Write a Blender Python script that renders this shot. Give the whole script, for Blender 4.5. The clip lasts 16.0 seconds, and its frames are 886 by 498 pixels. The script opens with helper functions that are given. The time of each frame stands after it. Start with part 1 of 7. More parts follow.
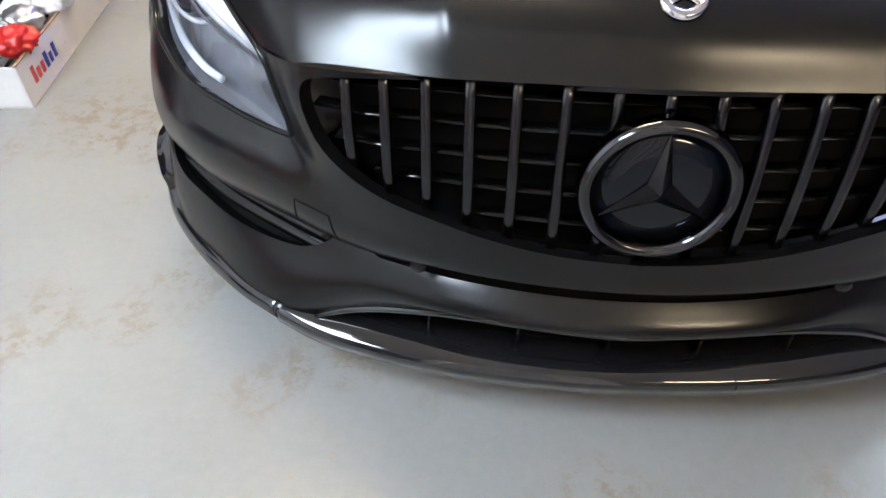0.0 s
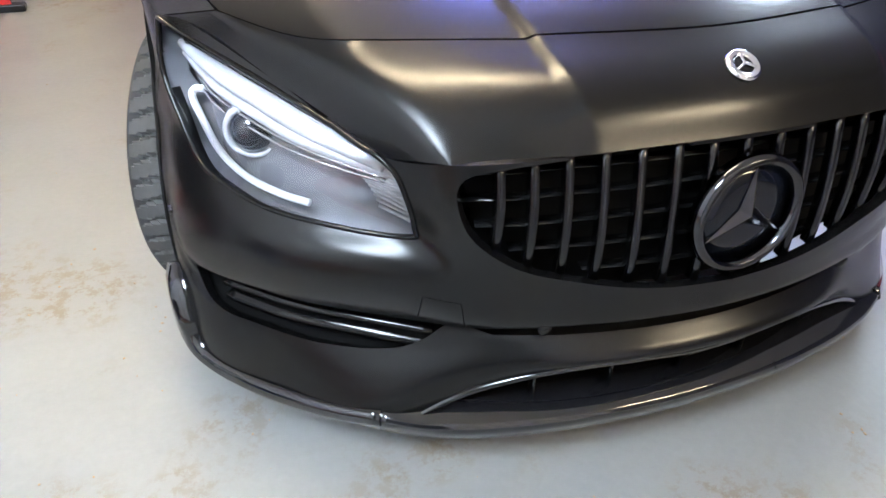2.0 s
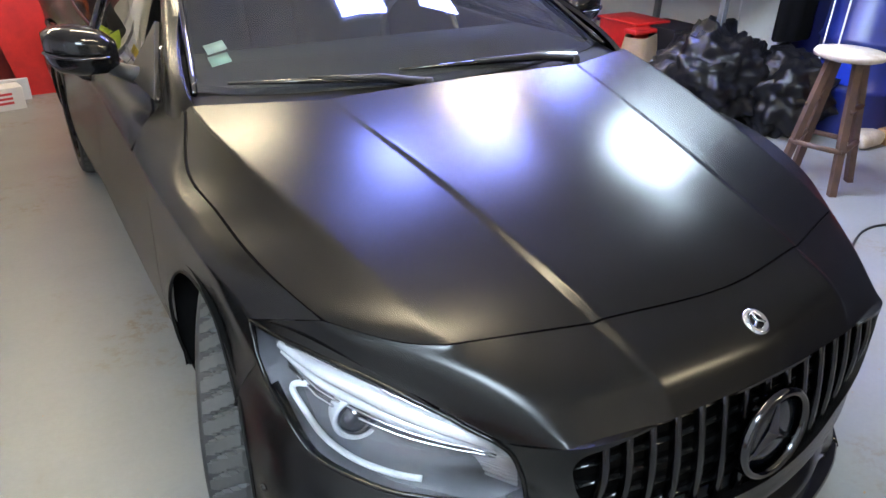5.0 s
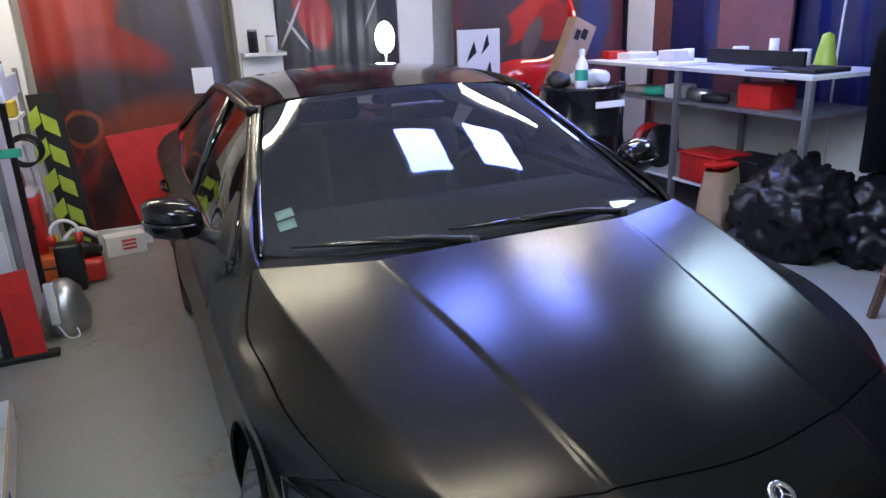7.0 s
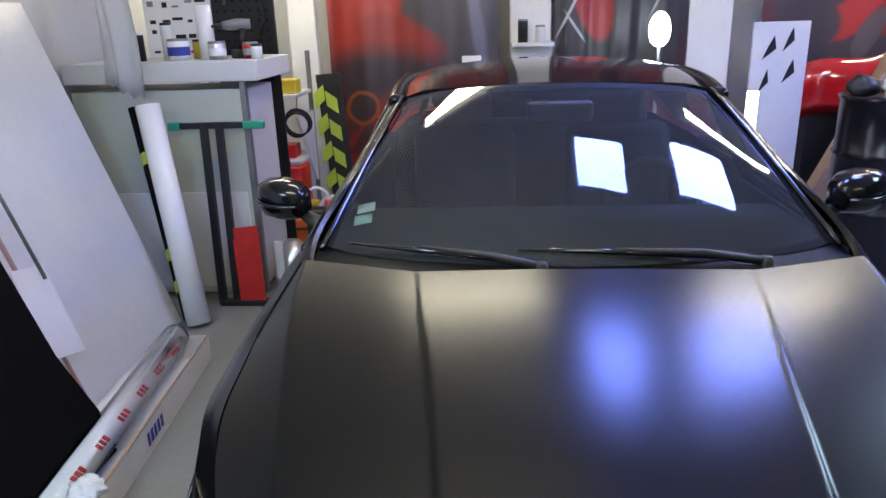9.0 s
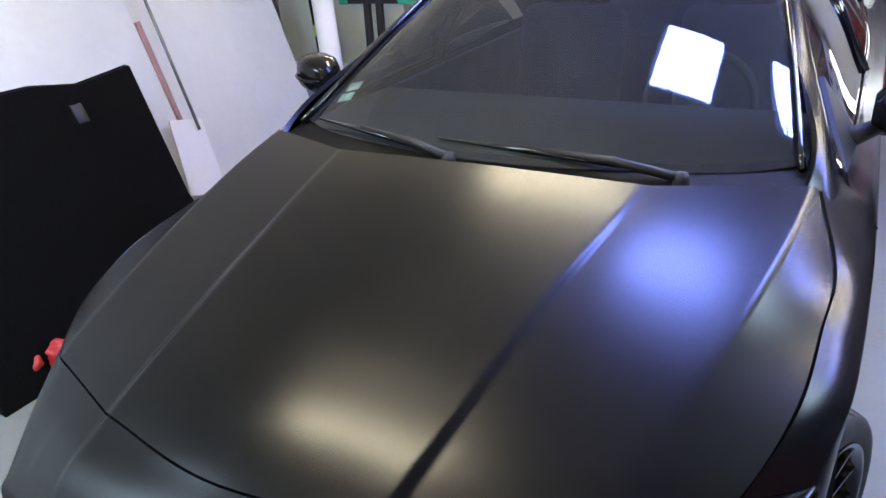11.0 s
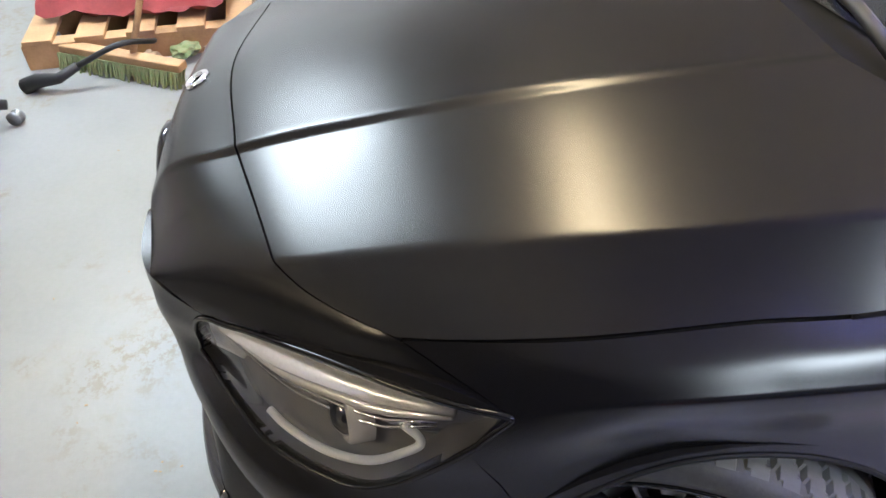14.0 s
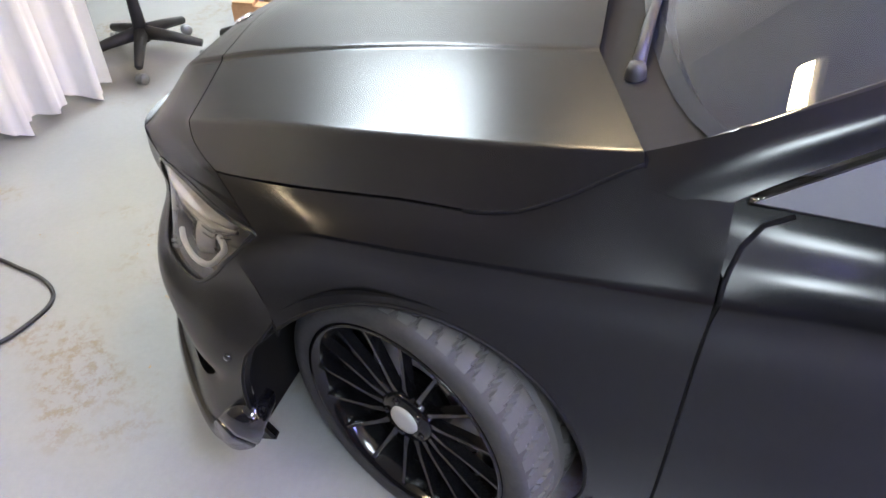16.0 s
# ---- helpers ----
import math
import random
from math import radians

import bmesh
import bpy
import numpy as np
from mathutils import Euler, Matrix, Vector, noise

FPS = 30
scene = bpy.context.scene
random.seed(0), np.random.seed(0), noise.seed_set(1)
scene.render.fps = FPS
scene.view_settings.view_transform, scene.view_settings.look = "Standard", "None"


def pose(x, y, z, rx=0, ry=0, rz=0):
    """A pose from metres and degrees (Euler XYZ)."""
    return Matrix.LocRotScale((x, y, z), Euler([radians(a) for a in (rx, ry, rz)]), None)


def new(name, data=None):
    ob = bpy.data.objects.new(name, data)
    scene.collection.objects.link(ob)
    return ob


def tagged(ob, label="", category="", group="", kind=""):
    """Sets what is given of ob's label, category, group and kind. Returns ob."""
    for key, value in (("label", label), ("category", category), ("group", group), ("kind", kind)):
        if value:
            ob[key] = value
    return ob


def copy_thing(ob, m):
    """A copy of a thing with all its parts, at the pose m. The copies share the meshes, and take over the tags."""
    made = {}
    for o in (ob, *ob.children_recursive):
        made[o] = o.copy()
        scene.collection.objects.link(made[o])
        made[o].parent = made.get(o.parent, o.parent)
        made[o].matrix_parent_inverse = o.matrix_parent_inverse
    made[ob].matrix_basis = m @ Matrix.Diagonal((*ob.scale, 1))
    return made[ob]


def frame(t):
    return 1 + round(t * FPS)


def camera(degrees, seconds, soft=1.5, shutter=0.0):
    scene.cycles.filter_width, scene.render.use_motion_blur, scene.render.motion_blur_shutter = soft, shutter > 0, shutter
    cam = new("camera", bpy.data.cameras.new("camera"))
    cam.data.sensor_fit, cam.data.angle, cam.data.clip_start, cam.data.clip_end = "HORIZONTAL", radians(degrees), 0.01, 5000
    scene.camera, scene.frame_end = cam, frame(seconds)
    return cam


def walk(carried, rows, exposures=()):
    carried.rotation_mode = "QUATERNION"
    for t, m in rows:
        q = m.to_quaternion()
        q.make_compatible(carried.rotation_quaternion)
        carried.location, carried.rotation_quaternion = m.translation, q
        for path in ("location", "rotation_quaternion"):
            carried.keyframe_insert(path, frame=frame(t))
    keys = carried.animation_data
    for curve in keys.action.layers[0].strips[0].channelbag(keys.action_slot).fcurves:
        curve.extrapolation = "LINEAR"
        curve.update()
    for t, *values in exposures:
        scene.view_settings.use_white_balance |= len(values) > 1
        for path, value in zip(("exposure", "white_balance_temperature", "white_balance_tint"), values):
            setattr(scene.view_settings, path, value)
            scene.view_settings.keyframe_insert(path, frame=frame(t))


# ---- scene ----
EXPOSURES = [(0, -0.27, 6150, 12), (2.0, -0.05, 6050, 11), (3.5, 0.17, 5950, 9), (4.0, 0.18, 5950, 9), (4.5, 0.05, 5950, 8), (5.0, -0.56, 5950, 7), (7.3, -1.5, 5350, 6), (8.7, -1.48, 5350, 6), (11.0, -1.1, 5600, 5), (11.5, -0.88, 5850, 6), (12.0, -0.33, 6250, 9), (12.5, -0.08, 6350, 10), (13.0, -0.22, 6350, 9), (13.5, -0.37, 6350, 9), (14.5, -0.42, 6450, 10), (15.2, -0.36, 6500, 9), (16.0, -0.25, 6550, 9)]
cam = camera(64.51, 16.0)
PATH = [
    (0, -0.2255, -0.6736, 1.1313, 45.42, 0.12, 3.72),
    (0.5, -0.3717, -0.6898, 1.126, 47.18, -0.74, -1.23),
    (1, -0.524, -0.669, 1.1511, 44.14, 0.25, -6.37),
    (1.5, -0.636, -0.6577, 1.153, 47.73, -1.46, -12.52),
    (2, -0.7742, -0.6875, 1.1599, 53.71, -1.58, -19.29),
    (2.5, -0.8168, -0.5897, 1.2444, 52.63, 0.11, -20.77),
    (3, -0.9191, -0.5417, 1.3112, 50.77, -1.51, -26.62),
    (3.5, -1.0157, -0.5473, 1.3712, 53.69, -2.78, -28.79),
    (4, -1.054, -0.5444, 1.434, 54.21, -1.88, -30.51),
    (4.5, -1.0991, -0.542, 1.4671, 59.11, -1.22, -32.02),
    (5, -1.1247, -0.505, 1.5224, 61.52, -1.51, -31.9),
    (7.5, -0.8789, -0.6812, 1.6463, 72.48, 2.42, -17.81),
    (8, -0.6671, -0.7109, 1.6458, 71.52, 1.6, -8.74),
    (8.5, -0.4679, -0.6311, 1.6251, 72.31, 1.29, -2.64),
    (11, 0.7804, -0.3008, 1.5858, 63.47, 4.32, 29.44),
    (11.5, 0.876, -0.2302, 1.4934, 60.21, 2.39, 33.16),
    (12, 1.0314, -0.1113, 1.4945, 54.95, 2.37, 44.37),
    (12.5, 1.0872, 0.0782, 1.4656, 49.85, 0.34, 52.4),
    (13, 1.12, 0.2242, 1.4496, 46.22, 2.68, 60.03),
    (13.5, 1.204, 0.3269, 1.4502, 46.83, 1.09, 72.53),
    (14, 1.3086, 0.5195, 1.4684, 47.54, 0.43, 85.5),
    (14.5, 1.3511, 0.6884, 1.4478, 46.41, -3.37, 94.08),
    (15, 1.4064, 0.8673, 1.4722, 45.47, -1.09, 101.17),
    (15.5, 1.535, 1.0733, 1.501, 48.48, 0.33, 107.48),
    (16, 1.656, 1.2785, 1.5276, 50.25, 0.75, 108.52),
]
walk(cam, [(t, pose(*p)) for t, *p in PATH], EXPOSURES)

# ---- light: fixtures hung under the ceiling, their colours and strengths ----
COOL_COLOR, COOL_POWER = (0.28, 0.32, 1.0), 165.0
WARM_COLOR, WARM_POWER = (1.0, 0.80, 0.51), 205.0
WHITE_COLOR, WHITE_POWER = (0.80, 0.91, 1.0), 90.0
LAMPS = [
    ((0.41, 2.18, 2.6), (.37, .40), "cool", 0), ((1.18, 2.32, 2.6), (.40, .43), "cool", 4),
    ((2.06, 1.68, 2.05), (.50, .55), "white", 20), ((3.4, 3.9, 2.6), (.5, .5), "cool", 0),
    ((-.50, .66, 2.6), (.95, .085), "warm", 0), ((-.50, 2.85, 2.6), (.9, .085), "warm", 0), ((1.55, 2.92, 2.6), (.8, .085), "warm", 0),
    ((-1.72, -.95, 2.6), (.70, 1.0), "white", 0), ((1.8, -2.4, 2.6), (1.2, .085), "warm", 0), ((-1.8, 4.5, 2.6), (1.2, .085), "warm", 0), ((3.3, 4.9, 2.6), (1.2, .085), "warm", 0),
]
# ---- world: a dim closed workshop, lit by its own ceiling lamps ----
world = bpy.data.worlds.new("world")
scene.world = world
world.use_nodes = True
world.node_tree.nodes["Background"].inputs[0].default_value = (0.8, 0.85, 1.0, 1)
world.node_tree.nodes["Background"].inputs[1].default_value = 0.02


# ---- materials ----
def material(name, color, rough=0.5, metal=0.0, vary=0.0, scale=8.0, bump=0.0, bump_scale=60.0, coat=0.0, second=None,
             emit=0.0, spec=0.5, rough_vary=0.0, detail=8):
    """A surface with two scales of noise in colour and roughness, and a fine bump."""
    m = bpy.data.materials.new(name)
    m.use_nodes = True
    nt = m.node_tree
    b = nt.nodes["Principled BSDF"]
    b.inputs["Base Color"].default_value = (*color, 1)
    b.inputs["Roughness"].default_value = rough
    b.inputs["Metallic"].default_value = metal
    b.inputs["Coat Weight"].default_value = coat
    b.inputs["Coat Roughness"].default_value = 0.04
    b.inputs["Specular IOR Level"].default_value = spec
    if emit:
        b.inputs["Emission Color"].default_value = (*color, 1)
        b.inputs["Emission Strength"].default_value = emit
    co = nt.nodes.new("ShaderNodeTexCoord")
    if vary or second or rough_vary:
        n1 = nt.nodes.new("ShaderNodeTexNoise")
        n1.inputs["Scale"].default_value = scale
        n1.inputs["Detail"].default_value = detail
        nt.links.new(co.outputs["Object"], n1.inputs["Vector"])
        n2 = nt.nodes.new("ShaderNodeTexNoise")
        n2.inputs["Scale"].default_value = scale * 9
        n2.inputs["Detail"].default_value = min(4, detail)
        nt.links.new(co.outputs["Object"], n2.inputs["Vector"])
        add = nt.nodes.new("ShaderNodeMath")
        add.operation = "MULTIPLY_ADD"
        nt.links.new(n2.outputs[0], add.inputs[0])
        add.inputs[1].default_value = 0.35
        nt.links.new(n1.outputs[0], add.inputs[2])
        ramp = nt.nodes.new("ShaderNodeValToRGB")
        ramp.color_ramp.elements[0].position, ramp.color_ramp.elements[1].position = 0.45, 0.9
        other = second or tuple(max(0, c * (1 - vary)) for c in color)
        ramp.color_ramp.elements[0].color = (*color, 1)
        ramp.color_ramp.elements[1].color = (*other, 1)
        nt.links.new(add.outputs[0], ramp.inputs[0])
        if vary or second:
            nt.links.new(ramp.outputs[0], b.inputs["Base Color"])
        if rough_vary:
            rr = nt.nodes.new("ShaderNodeMapRange")
            rr.inputs[1].default_value, rr.inputs[2].default_value = 0.1, 1.3
            rr.inputs[3].default_value, rr.inputs[4].default_value = rough, min(1, rough + rough_vary)
            nt.links.new(add.outputs[0], rr.inputs[0])
            nt.links.new(rr.outputs[0], b.inputs["Roughness"])
    if bump:
        nb = nt.nodes.new("ShaderNodeTexNoise")
        nb.inputs["Scale"].default_value = bump_scale
        nb.inputs["Detail"].default_value = 5
        nt.links.new(co.outputs["Object"], nb.inputs["Vector"])
        bn = nt.nodes.new("ShaderNodeBump")
        bn.inputs["Strength"].default_value = bump
        bn.inputs["Distance"].default_value = 0.004
        nt.links.new(nb.outputs[0], bn.inputs["Height"])
        nt.links.new(bn.outputs[0], b.inputs["Normal"])
    return m


def glass_material(name, tint, gloss=(1, 1, 1), rough=0.0, ior=1.5, haze=0.0):
    """Thin clear sheet: see-through with a mirror sheen that grows towards grazing view."""
    m = bpy.data.materials.new(name)
    m.use_nodes = True
    nt = m.node_tree
    nt.nodes.remove(nt.nodes["Principled BSDF"])
    out = nt.nodes["Material Output"]
    tr = nt.nodes.new("ShaderNodeBsdfTransparent")
    tr.inputs[0].default_value = (*tint, 1)
    gl = nt.nodes.new("ShaderNodeBsdfGlossy")
    gl.inputs[0].default_value = (*gloss, 1)
    gl.inputs["Roughness"].default_value = rough
    fr = nt.nodes.new("ShaderNodeFresnel")
    fr.inputs[0].default_value = ior
    mix = nt.nodes.new("ShaderNodeMixShader")
    nt.links.new(fr.outputs[0], mix.inputs[0])
    nt.links.new(tr.outputs[0], mix.inputs[1])
    nt.links.new(gl.outputs[0], mix.inputs[2])
    last = mix
    # an even pale blue diffuse share mixed over the glass to haze the view
    if haze:
        df = nt.nodes.new("ShaderNodeBsdfDiffuse")
        df.inputs[0].default_value = (.55, .62, .78, 1)
        last = nt.nodes.new("ShaderNodeMixShader")
        last.inputs[0].default_value = haze
        nt.links.new(mix.outputs[0], last.inputs[1])
        nt.links.new(df.outputs[0], last.inputs[2])
    nt.links.new(last.outputs[0], out.inputs[0])
    return m


def lamp_material(name, color, strength):
    m = bpy.data.materials.new(name)
    m.use_nodes = True
    nt = m.node_tree
    nt.nodes.remove(nt.nodes["Principled BSDF"])
    e = nt.nodes.new("ShaderNodeEmission")
    e.inputs[0].default_value = (*color, 1)
    e.inputs[1].default_value = strength
    nt.links.new(e.outputs[0], nt.nodes["Material Output"].inputs[0])
    return m


SATIN = material("satin_black_wrap", (0.0030, 0.0029, 0.0030), 0.255, 0.0, spec=0.30)
GLOSS = material("gloss_black", (0.006, 0.006, 0.007), 0.06, 0.0, coat=0.6, rough_vary=0.04, scale=3, detail=0)
BLACK = material("black_plastic", (0.012, 0.012, 0.013), 0.55, vary=0.3, bump=0.05, bump_scale=300)
VOID = material("dark_cavity", (0.003, 0.003, 0.003), 0.9, spec=0.1)
RUBBER = material("tyre_rubber", (0.013, 0.0128, 0.0125), 0.75, second=(0.032, 0.0315, 0.031), scale=14, bump=0.2, bump_scale=120)
TREAD = material("tyre_tread_rubber", (0.062, 0.061, 0.058), 0.8, vary=0.25, scale=9, bump=0.1, bump_scale=150)
BARBLACK = material("grille_bar_black", (0.004, 0.004, 0.004), 0.12, spec=0.26)
COWLBLACK = material("cowl_black", (0.008, 0.008, 0.008), 0.6, vary=0.3, spec=0.12)
WHEELBLACK = material("wheel_gloss_black", (0.004, 0.004, 0.0045), 0.13, spec=0.32)
CHROME = material("chrome", (0.75, 0.75, 0.76), 0.08, 1.0)
DCHROME = material("dark_chrome", (0.075, 0.075, 0.08), 0.13, 1.0, vary=0.2)
REFLECTOR = material("lamp_reflector", (0.80, 0.80, 0.82), 0.18, 0.25, vary=0.2, scale=20)
LAMPHOUSE = material("lamp_housing_grey", (0.27, 0.27, 0.285), 0.22, 0.3, vary=0.2)
DRL = material("light_guide_white", (0.78, 0.79, 0.80), 0.3, 0.0, emit=0.08)
LENS = glass_material("headlight_lens", (0.93, 0.94, 0.96), ior=1.45)
GLASS = glass_material("car_glass", (0.62, 0.68, 0.68), ior=1.52, haze=0.02)
MIRRORCAP = material("mirror_cap_black", (0.006, 0.006, 0.007), 0.14, spec=0.36)
SIDEGLASS = glass_material("side_glass", (0.35, 0.38, 0.36), ior=1.5)
STEEL = material("brake_steel", (0.55, 0.55, 0.58), 0.28, 1.0, vary=0.3, scale=30)
CAP = material("wheel_cap_grey", (0.35, 0.35, 0.34), 0.45, 0.2, vary=0.2)
SLAT = material("grille_slat_chrome", (0.055, 0.055, 0.058), 0.25, 1.0, vary=0.3, scale=40)
INTERIOR = material("cabin_trim", (0.06, 0.062, 0.066), 0.6, vary=0.3)
SEATM = material("seat_cloth", (0.07, 0.07, 0.075), 0.8, vary=0.3, bump=0.2, bump_scale=300)


# ---- mesh helpers ----
def part(name, bm, mat, parent=None, label="", smooth=True):
    me = bpy.data.meshes.new(name)
    bm.normal_update()
    bm.to_mesh(me)
    bm.free()
    me.materials.append(mat)
    if smooth:
        for p in me.polygons:
            p.use_smooth = True
    ob = new(name, me)
    if parent is not None:
        ob.parent = parent
    if label:
        ob["label"] = label
    return ob


def thing(name, label, category, group="", at=(0, 0, 0), rz=0.0, kind=""):
    ob = new(name)
    ob.empty_display_size = 0.1
    ob.matrix_basis = pose(*at, 0, 0, rz)
    return tagged(ob, label, category, group, kind)


def add_box(bm, c, size, bevel=0.0, m=None):
    g = bmesh.ops.create_cube(bm, size=1.0)
    vs = g["verts"]
    bmesh.ops.scale(bm, vec=size, verts=vs)
    if bevel:
        es = list({e for v in vs for e in v.link_edges})
        r = bmesh.ops.bevel(bm, geom=es, offset=min(bevel, min(size) * 0.45), segments=2, affect="EDGES", profile=0.5)
        vs = list({v for f in r["faces"] for v in f.verts} | {v for v in vs if v.is_valid})
    if m is not None:
        bmesh.ops.transform(bm, matrix=m, verts=vs)
    bmesh.ops.translate(bm, vec=c, verts=vs)
    return vs


def box_bm(c, size, bevel=0.0, m=None):
    bm = bmesh.new()
    add_box(bm, c, size, bevel, m)
    return bm


def add_tube(bm, pts, r, seg=8, closed=False, cap=True):
    """A round rod along pts; r is a number or one for each point."""
    pts = [Vector(p) for p in pts]
    n = len(pts)
    rr = r if hasattr(r, "__len__") else [r] * n
    rings, ref = [], None
    for i, p in enumerate(pts):
        a = pts[(i - 1) % n] if (closed or i) else p
        b = pts[(i + 1) % n] if (closed or i < n - 1) else p
        d = (b - a).normalized()
        if ref is None:
            ref = d.orthogonal().normalized()
        ref = (ref - d * ref.dot(d)).normalized()
        side = d.cross(ref)
        rings.append([bm.verts.new(p + (ref * math.cos(2 * math.pi * k / seg) + side * math.sin(2 * math.pi * k / seg)) * rr[i])
                      for k in range(seg)])
    for i in range(n if closed else n - 1):
        a, b = rings[i], rings[(i + 1) % n]
        for k in range(seg):
            bm.faces.new((a[k], a[(k + 1) % seg], b[(k + 1) % seg], b[k]))
    if cap and not closed:
        bm.faces.new(rings[0][::-1])
        bm.faces.new(rings[-1])
    return rings


def tube_bm(pts, r, seg=8, closed=False):
    bm = bmesh.new()
    add_tube(bm, pts, r, seg, closed)
    return bm


def add_lathe(bm, prof, seg=32, axis="Z", closed=False):
    """Revolves (radius, height) pairs round an axis."""
    rings = []
    for k in range(seg):
        a = 2 * math.pi * k / seg
        ring = []
        for r, h in prof:
            c, s = r * math.cos(a), r * math.sin(a)
            ring.append(bm.verts.new((c, s, h) if axis == "Z" else (h, c, s) if axis == "X" else (c, h, s)))
        rings.append(ring)
    m = len(prof)
    for k in range(seg):
        a, b = rings[k], rings[(k + 1) % seg]
        for j in range(m if closed else m - 1):
            bm.faces.new((a[j], b[j], b[(j + 1) % m], a[(j + 1) % m]))
    bmesh.ops.remove_doubles(bm, verts=bm.verts, dist=1e-6)
    bmesh.ops.recalc_face_normals(bm, faces=bm.faces)
    return bm


def lathe_bm(prof, seg=32, axis="Z", closed=False):
    return add_lathe(bmesh.new(), prof, seg, axis, closed)


def add_sweep(bm, path, prof, up=(0, 0, 1), cap=True):
    """Sweeps a closed (side, up) outline along a path; side is to the right of the way."""
    path = [Vector(p) for p in path]
    up = Vector(up)
    rings = []
    for i, p in enumerate(path):
        d = (path[min(i + 1, len(path) - 1)] - path[max(i - 1, 0)]).normalized()
        side = d.cross(up).normalized()
        pr = prof(i / (len(path) - 1)) if callable(prof) else prof
        rings.append([bm.verts.new(p + side * a + up * b) for a, b in pr])
    m = len(rings[0])
    for i in range(len(rings) - 1):
        for k in range(m):
            bm.faces.new((rings[i][k], rings[i][(k + 1) % m], rings[i + 1][(k + 1) % m], rings[i + 1][k]))
    if cap:
        bm.faces.new(rings[0][::-1])
        bm.faces.new(rings[-1])
    bmesh.ops.recalc_face_normals(bm, faces=bm.faces)
    return bm


def smooth_path(pts, n=8, closed=False):
    """A rounded curve through the points."""
    P = [np.array(p, float) for p in pts]
    out = []
    m = len(P)
    for i in range(m if closed else m - 1):
        p1, p2 = P[i], P[(i + 1) % m]
        p0 = P[i - 1] if (i or closed) else 2 * p1 - p2
        p3 = P[(i + 2) % m] if (closed or i + 2 < m) else 2 * p2 - p1
        for k in range(n):
            t = k / n
            out.append(0.5 * (2 * p1 + (p2 - p0) * t + (2 * p0 - 5 * p1 + 4 * p2 - p3) * t * t + (3 * p1 - p0 - 3 * p2 + p3) * t ** 3))
    if not closed:
        out.append(P[-1])
    return [tuple(p) for p in out]


# ---- smooth body surfaces through feature curves ----
def hermite(P, u, breaks=(), first=None):
    """P: (n, k, 3) points along axis 0 for k curves; u: (k,) positions in 0..n-1. Tangents by chord; sharp at breaks."""
    n = len(P)
    d = np.diff(P, axis=0)
    h = np.maximum(np.linalg.norm(d, axis=2, keepdims=True), 1e-6)
    sl = d / h
    i = np.clip(np.floor(u).astype(int), 0, n - 2)
    k = np.arange(P.shape[1])
    w = (u - i)[:, None]

    tr = np.concatenate([sl, sl[-1:]])
    tl = np.concatenate([sl[:1], sl])
    for j in range(1, n - 1):
        if j not in breaks:
            tr[j] = tl[j] = (sl[j - 1] * h[j] + sl[j] * h[j - 1]) / (h[j] + h[j - 1])
    if first is not None:
        tr[0] = first
    hh = h[i, k]
    m0, m1 = tr[i, k] * hh, tl[i + 1, k] * hh
    p0, p1 = P[i, k], P[i + 1, k]
    return (2 * w ** 3 - 3 * w ** 2 + 1) * p0 + (w ** 3 - 2 * w ** 2 + w) * m0 + (3 * w ** 2 - 2 * w ** 3) * p1 + (w ** 3 - w ** 2) * m1


class Surface:
    """A patch through columns of points: s runs across the columns, t along them."""

    def __init__(self, cols, breaks=(), row_breaks=(), centre=True):
        self.P = np.array(cols, float)
        self.breaks, self.row_breaks = breaks, row_breaks
        self.first = np.array((1.0, 0, 0)) if centre else None
        self.ns, self.nt = len(self.P) - 1, len(self.P[0]) - 1
        self.table = None

    def at(self, s, t):
        s, t = np.atleast_1d(np.asarray(s, float)), np.atleast_1d(np.asarray(t, float))
        cols = np.stack([hermite(np.repeat(c[:, None], len(t), 1), t, self.row_breaks) for c in self.P])
        return hermite(cols, s, self.breaks, self.first)

    def normal(self, s, t, e=0.01):
        a = self.at(np.clip(s + e, 0, self.ns), t) - self.at(np.clip(s - e, 0, self.ns), t)
        b = self.at(s, np.clip(t + e, 0, self.nt)) - self.at(s, np.clip(t - e, 0, self.nt))
        n = np.cross(a, b)
        return n / np.linalg.norm(n, axis=1, keepdims=True)

    def near(self, pts):
        """The (s, t) nearest to places in space."""
        if self.table is None:
            s, t = np.meshgrid(np.linspace(0, self.ns, 40 * self.ns + 1), np.linspace(0, self.nt, 30 * self.nt + 1), indexing="ij")
            self.table = s.ravel(), t.ravel(), self.at(s.ravel(), t.ravel())
        s, t, q = self.table
        out = []
        for p in pts:
            i = np.argmin(((q - np.array(p)) ** 2).sum(1))
            out.append((s[i], t[i]))
        st, P = np.array(out, float), np.array(pts, float)
        top = np.array([self.ns, self.nt])
        for _ in range(4):
            q0 = self.at(st[:, 0], st[:, 1])
            e = 1e-3
            lo, hi = np.clip(st - e, 0, top), np.clip(st + e, 0, top)
            ds = (self.at(hi[:, 0], st[:, 1]) - self.at(lo[:, 0], st[:, 1])) / (hi - lo)[:, :1]
            dt = (self.at(st[:, 0], hi[:, 1]) - self.at(st[:, 0], lo[:, 1])) / (hi - lo)[:, 1:]
            r = P - q0
            a, b, c = (ds * ds).sum(1), (ds * dt).sum(1), (dt * dt).sum(1)
            u, v = (ds * r).sum(1), (dt * r).sum(1)
            det = a * c - b * b + 1e-12
            step = np.stack([(c * u - b * v) / det, (a * v - b * u) / det], 1)
            st = np.clip(st + np.clip(step, -.05, .05), 0, top)
        return st


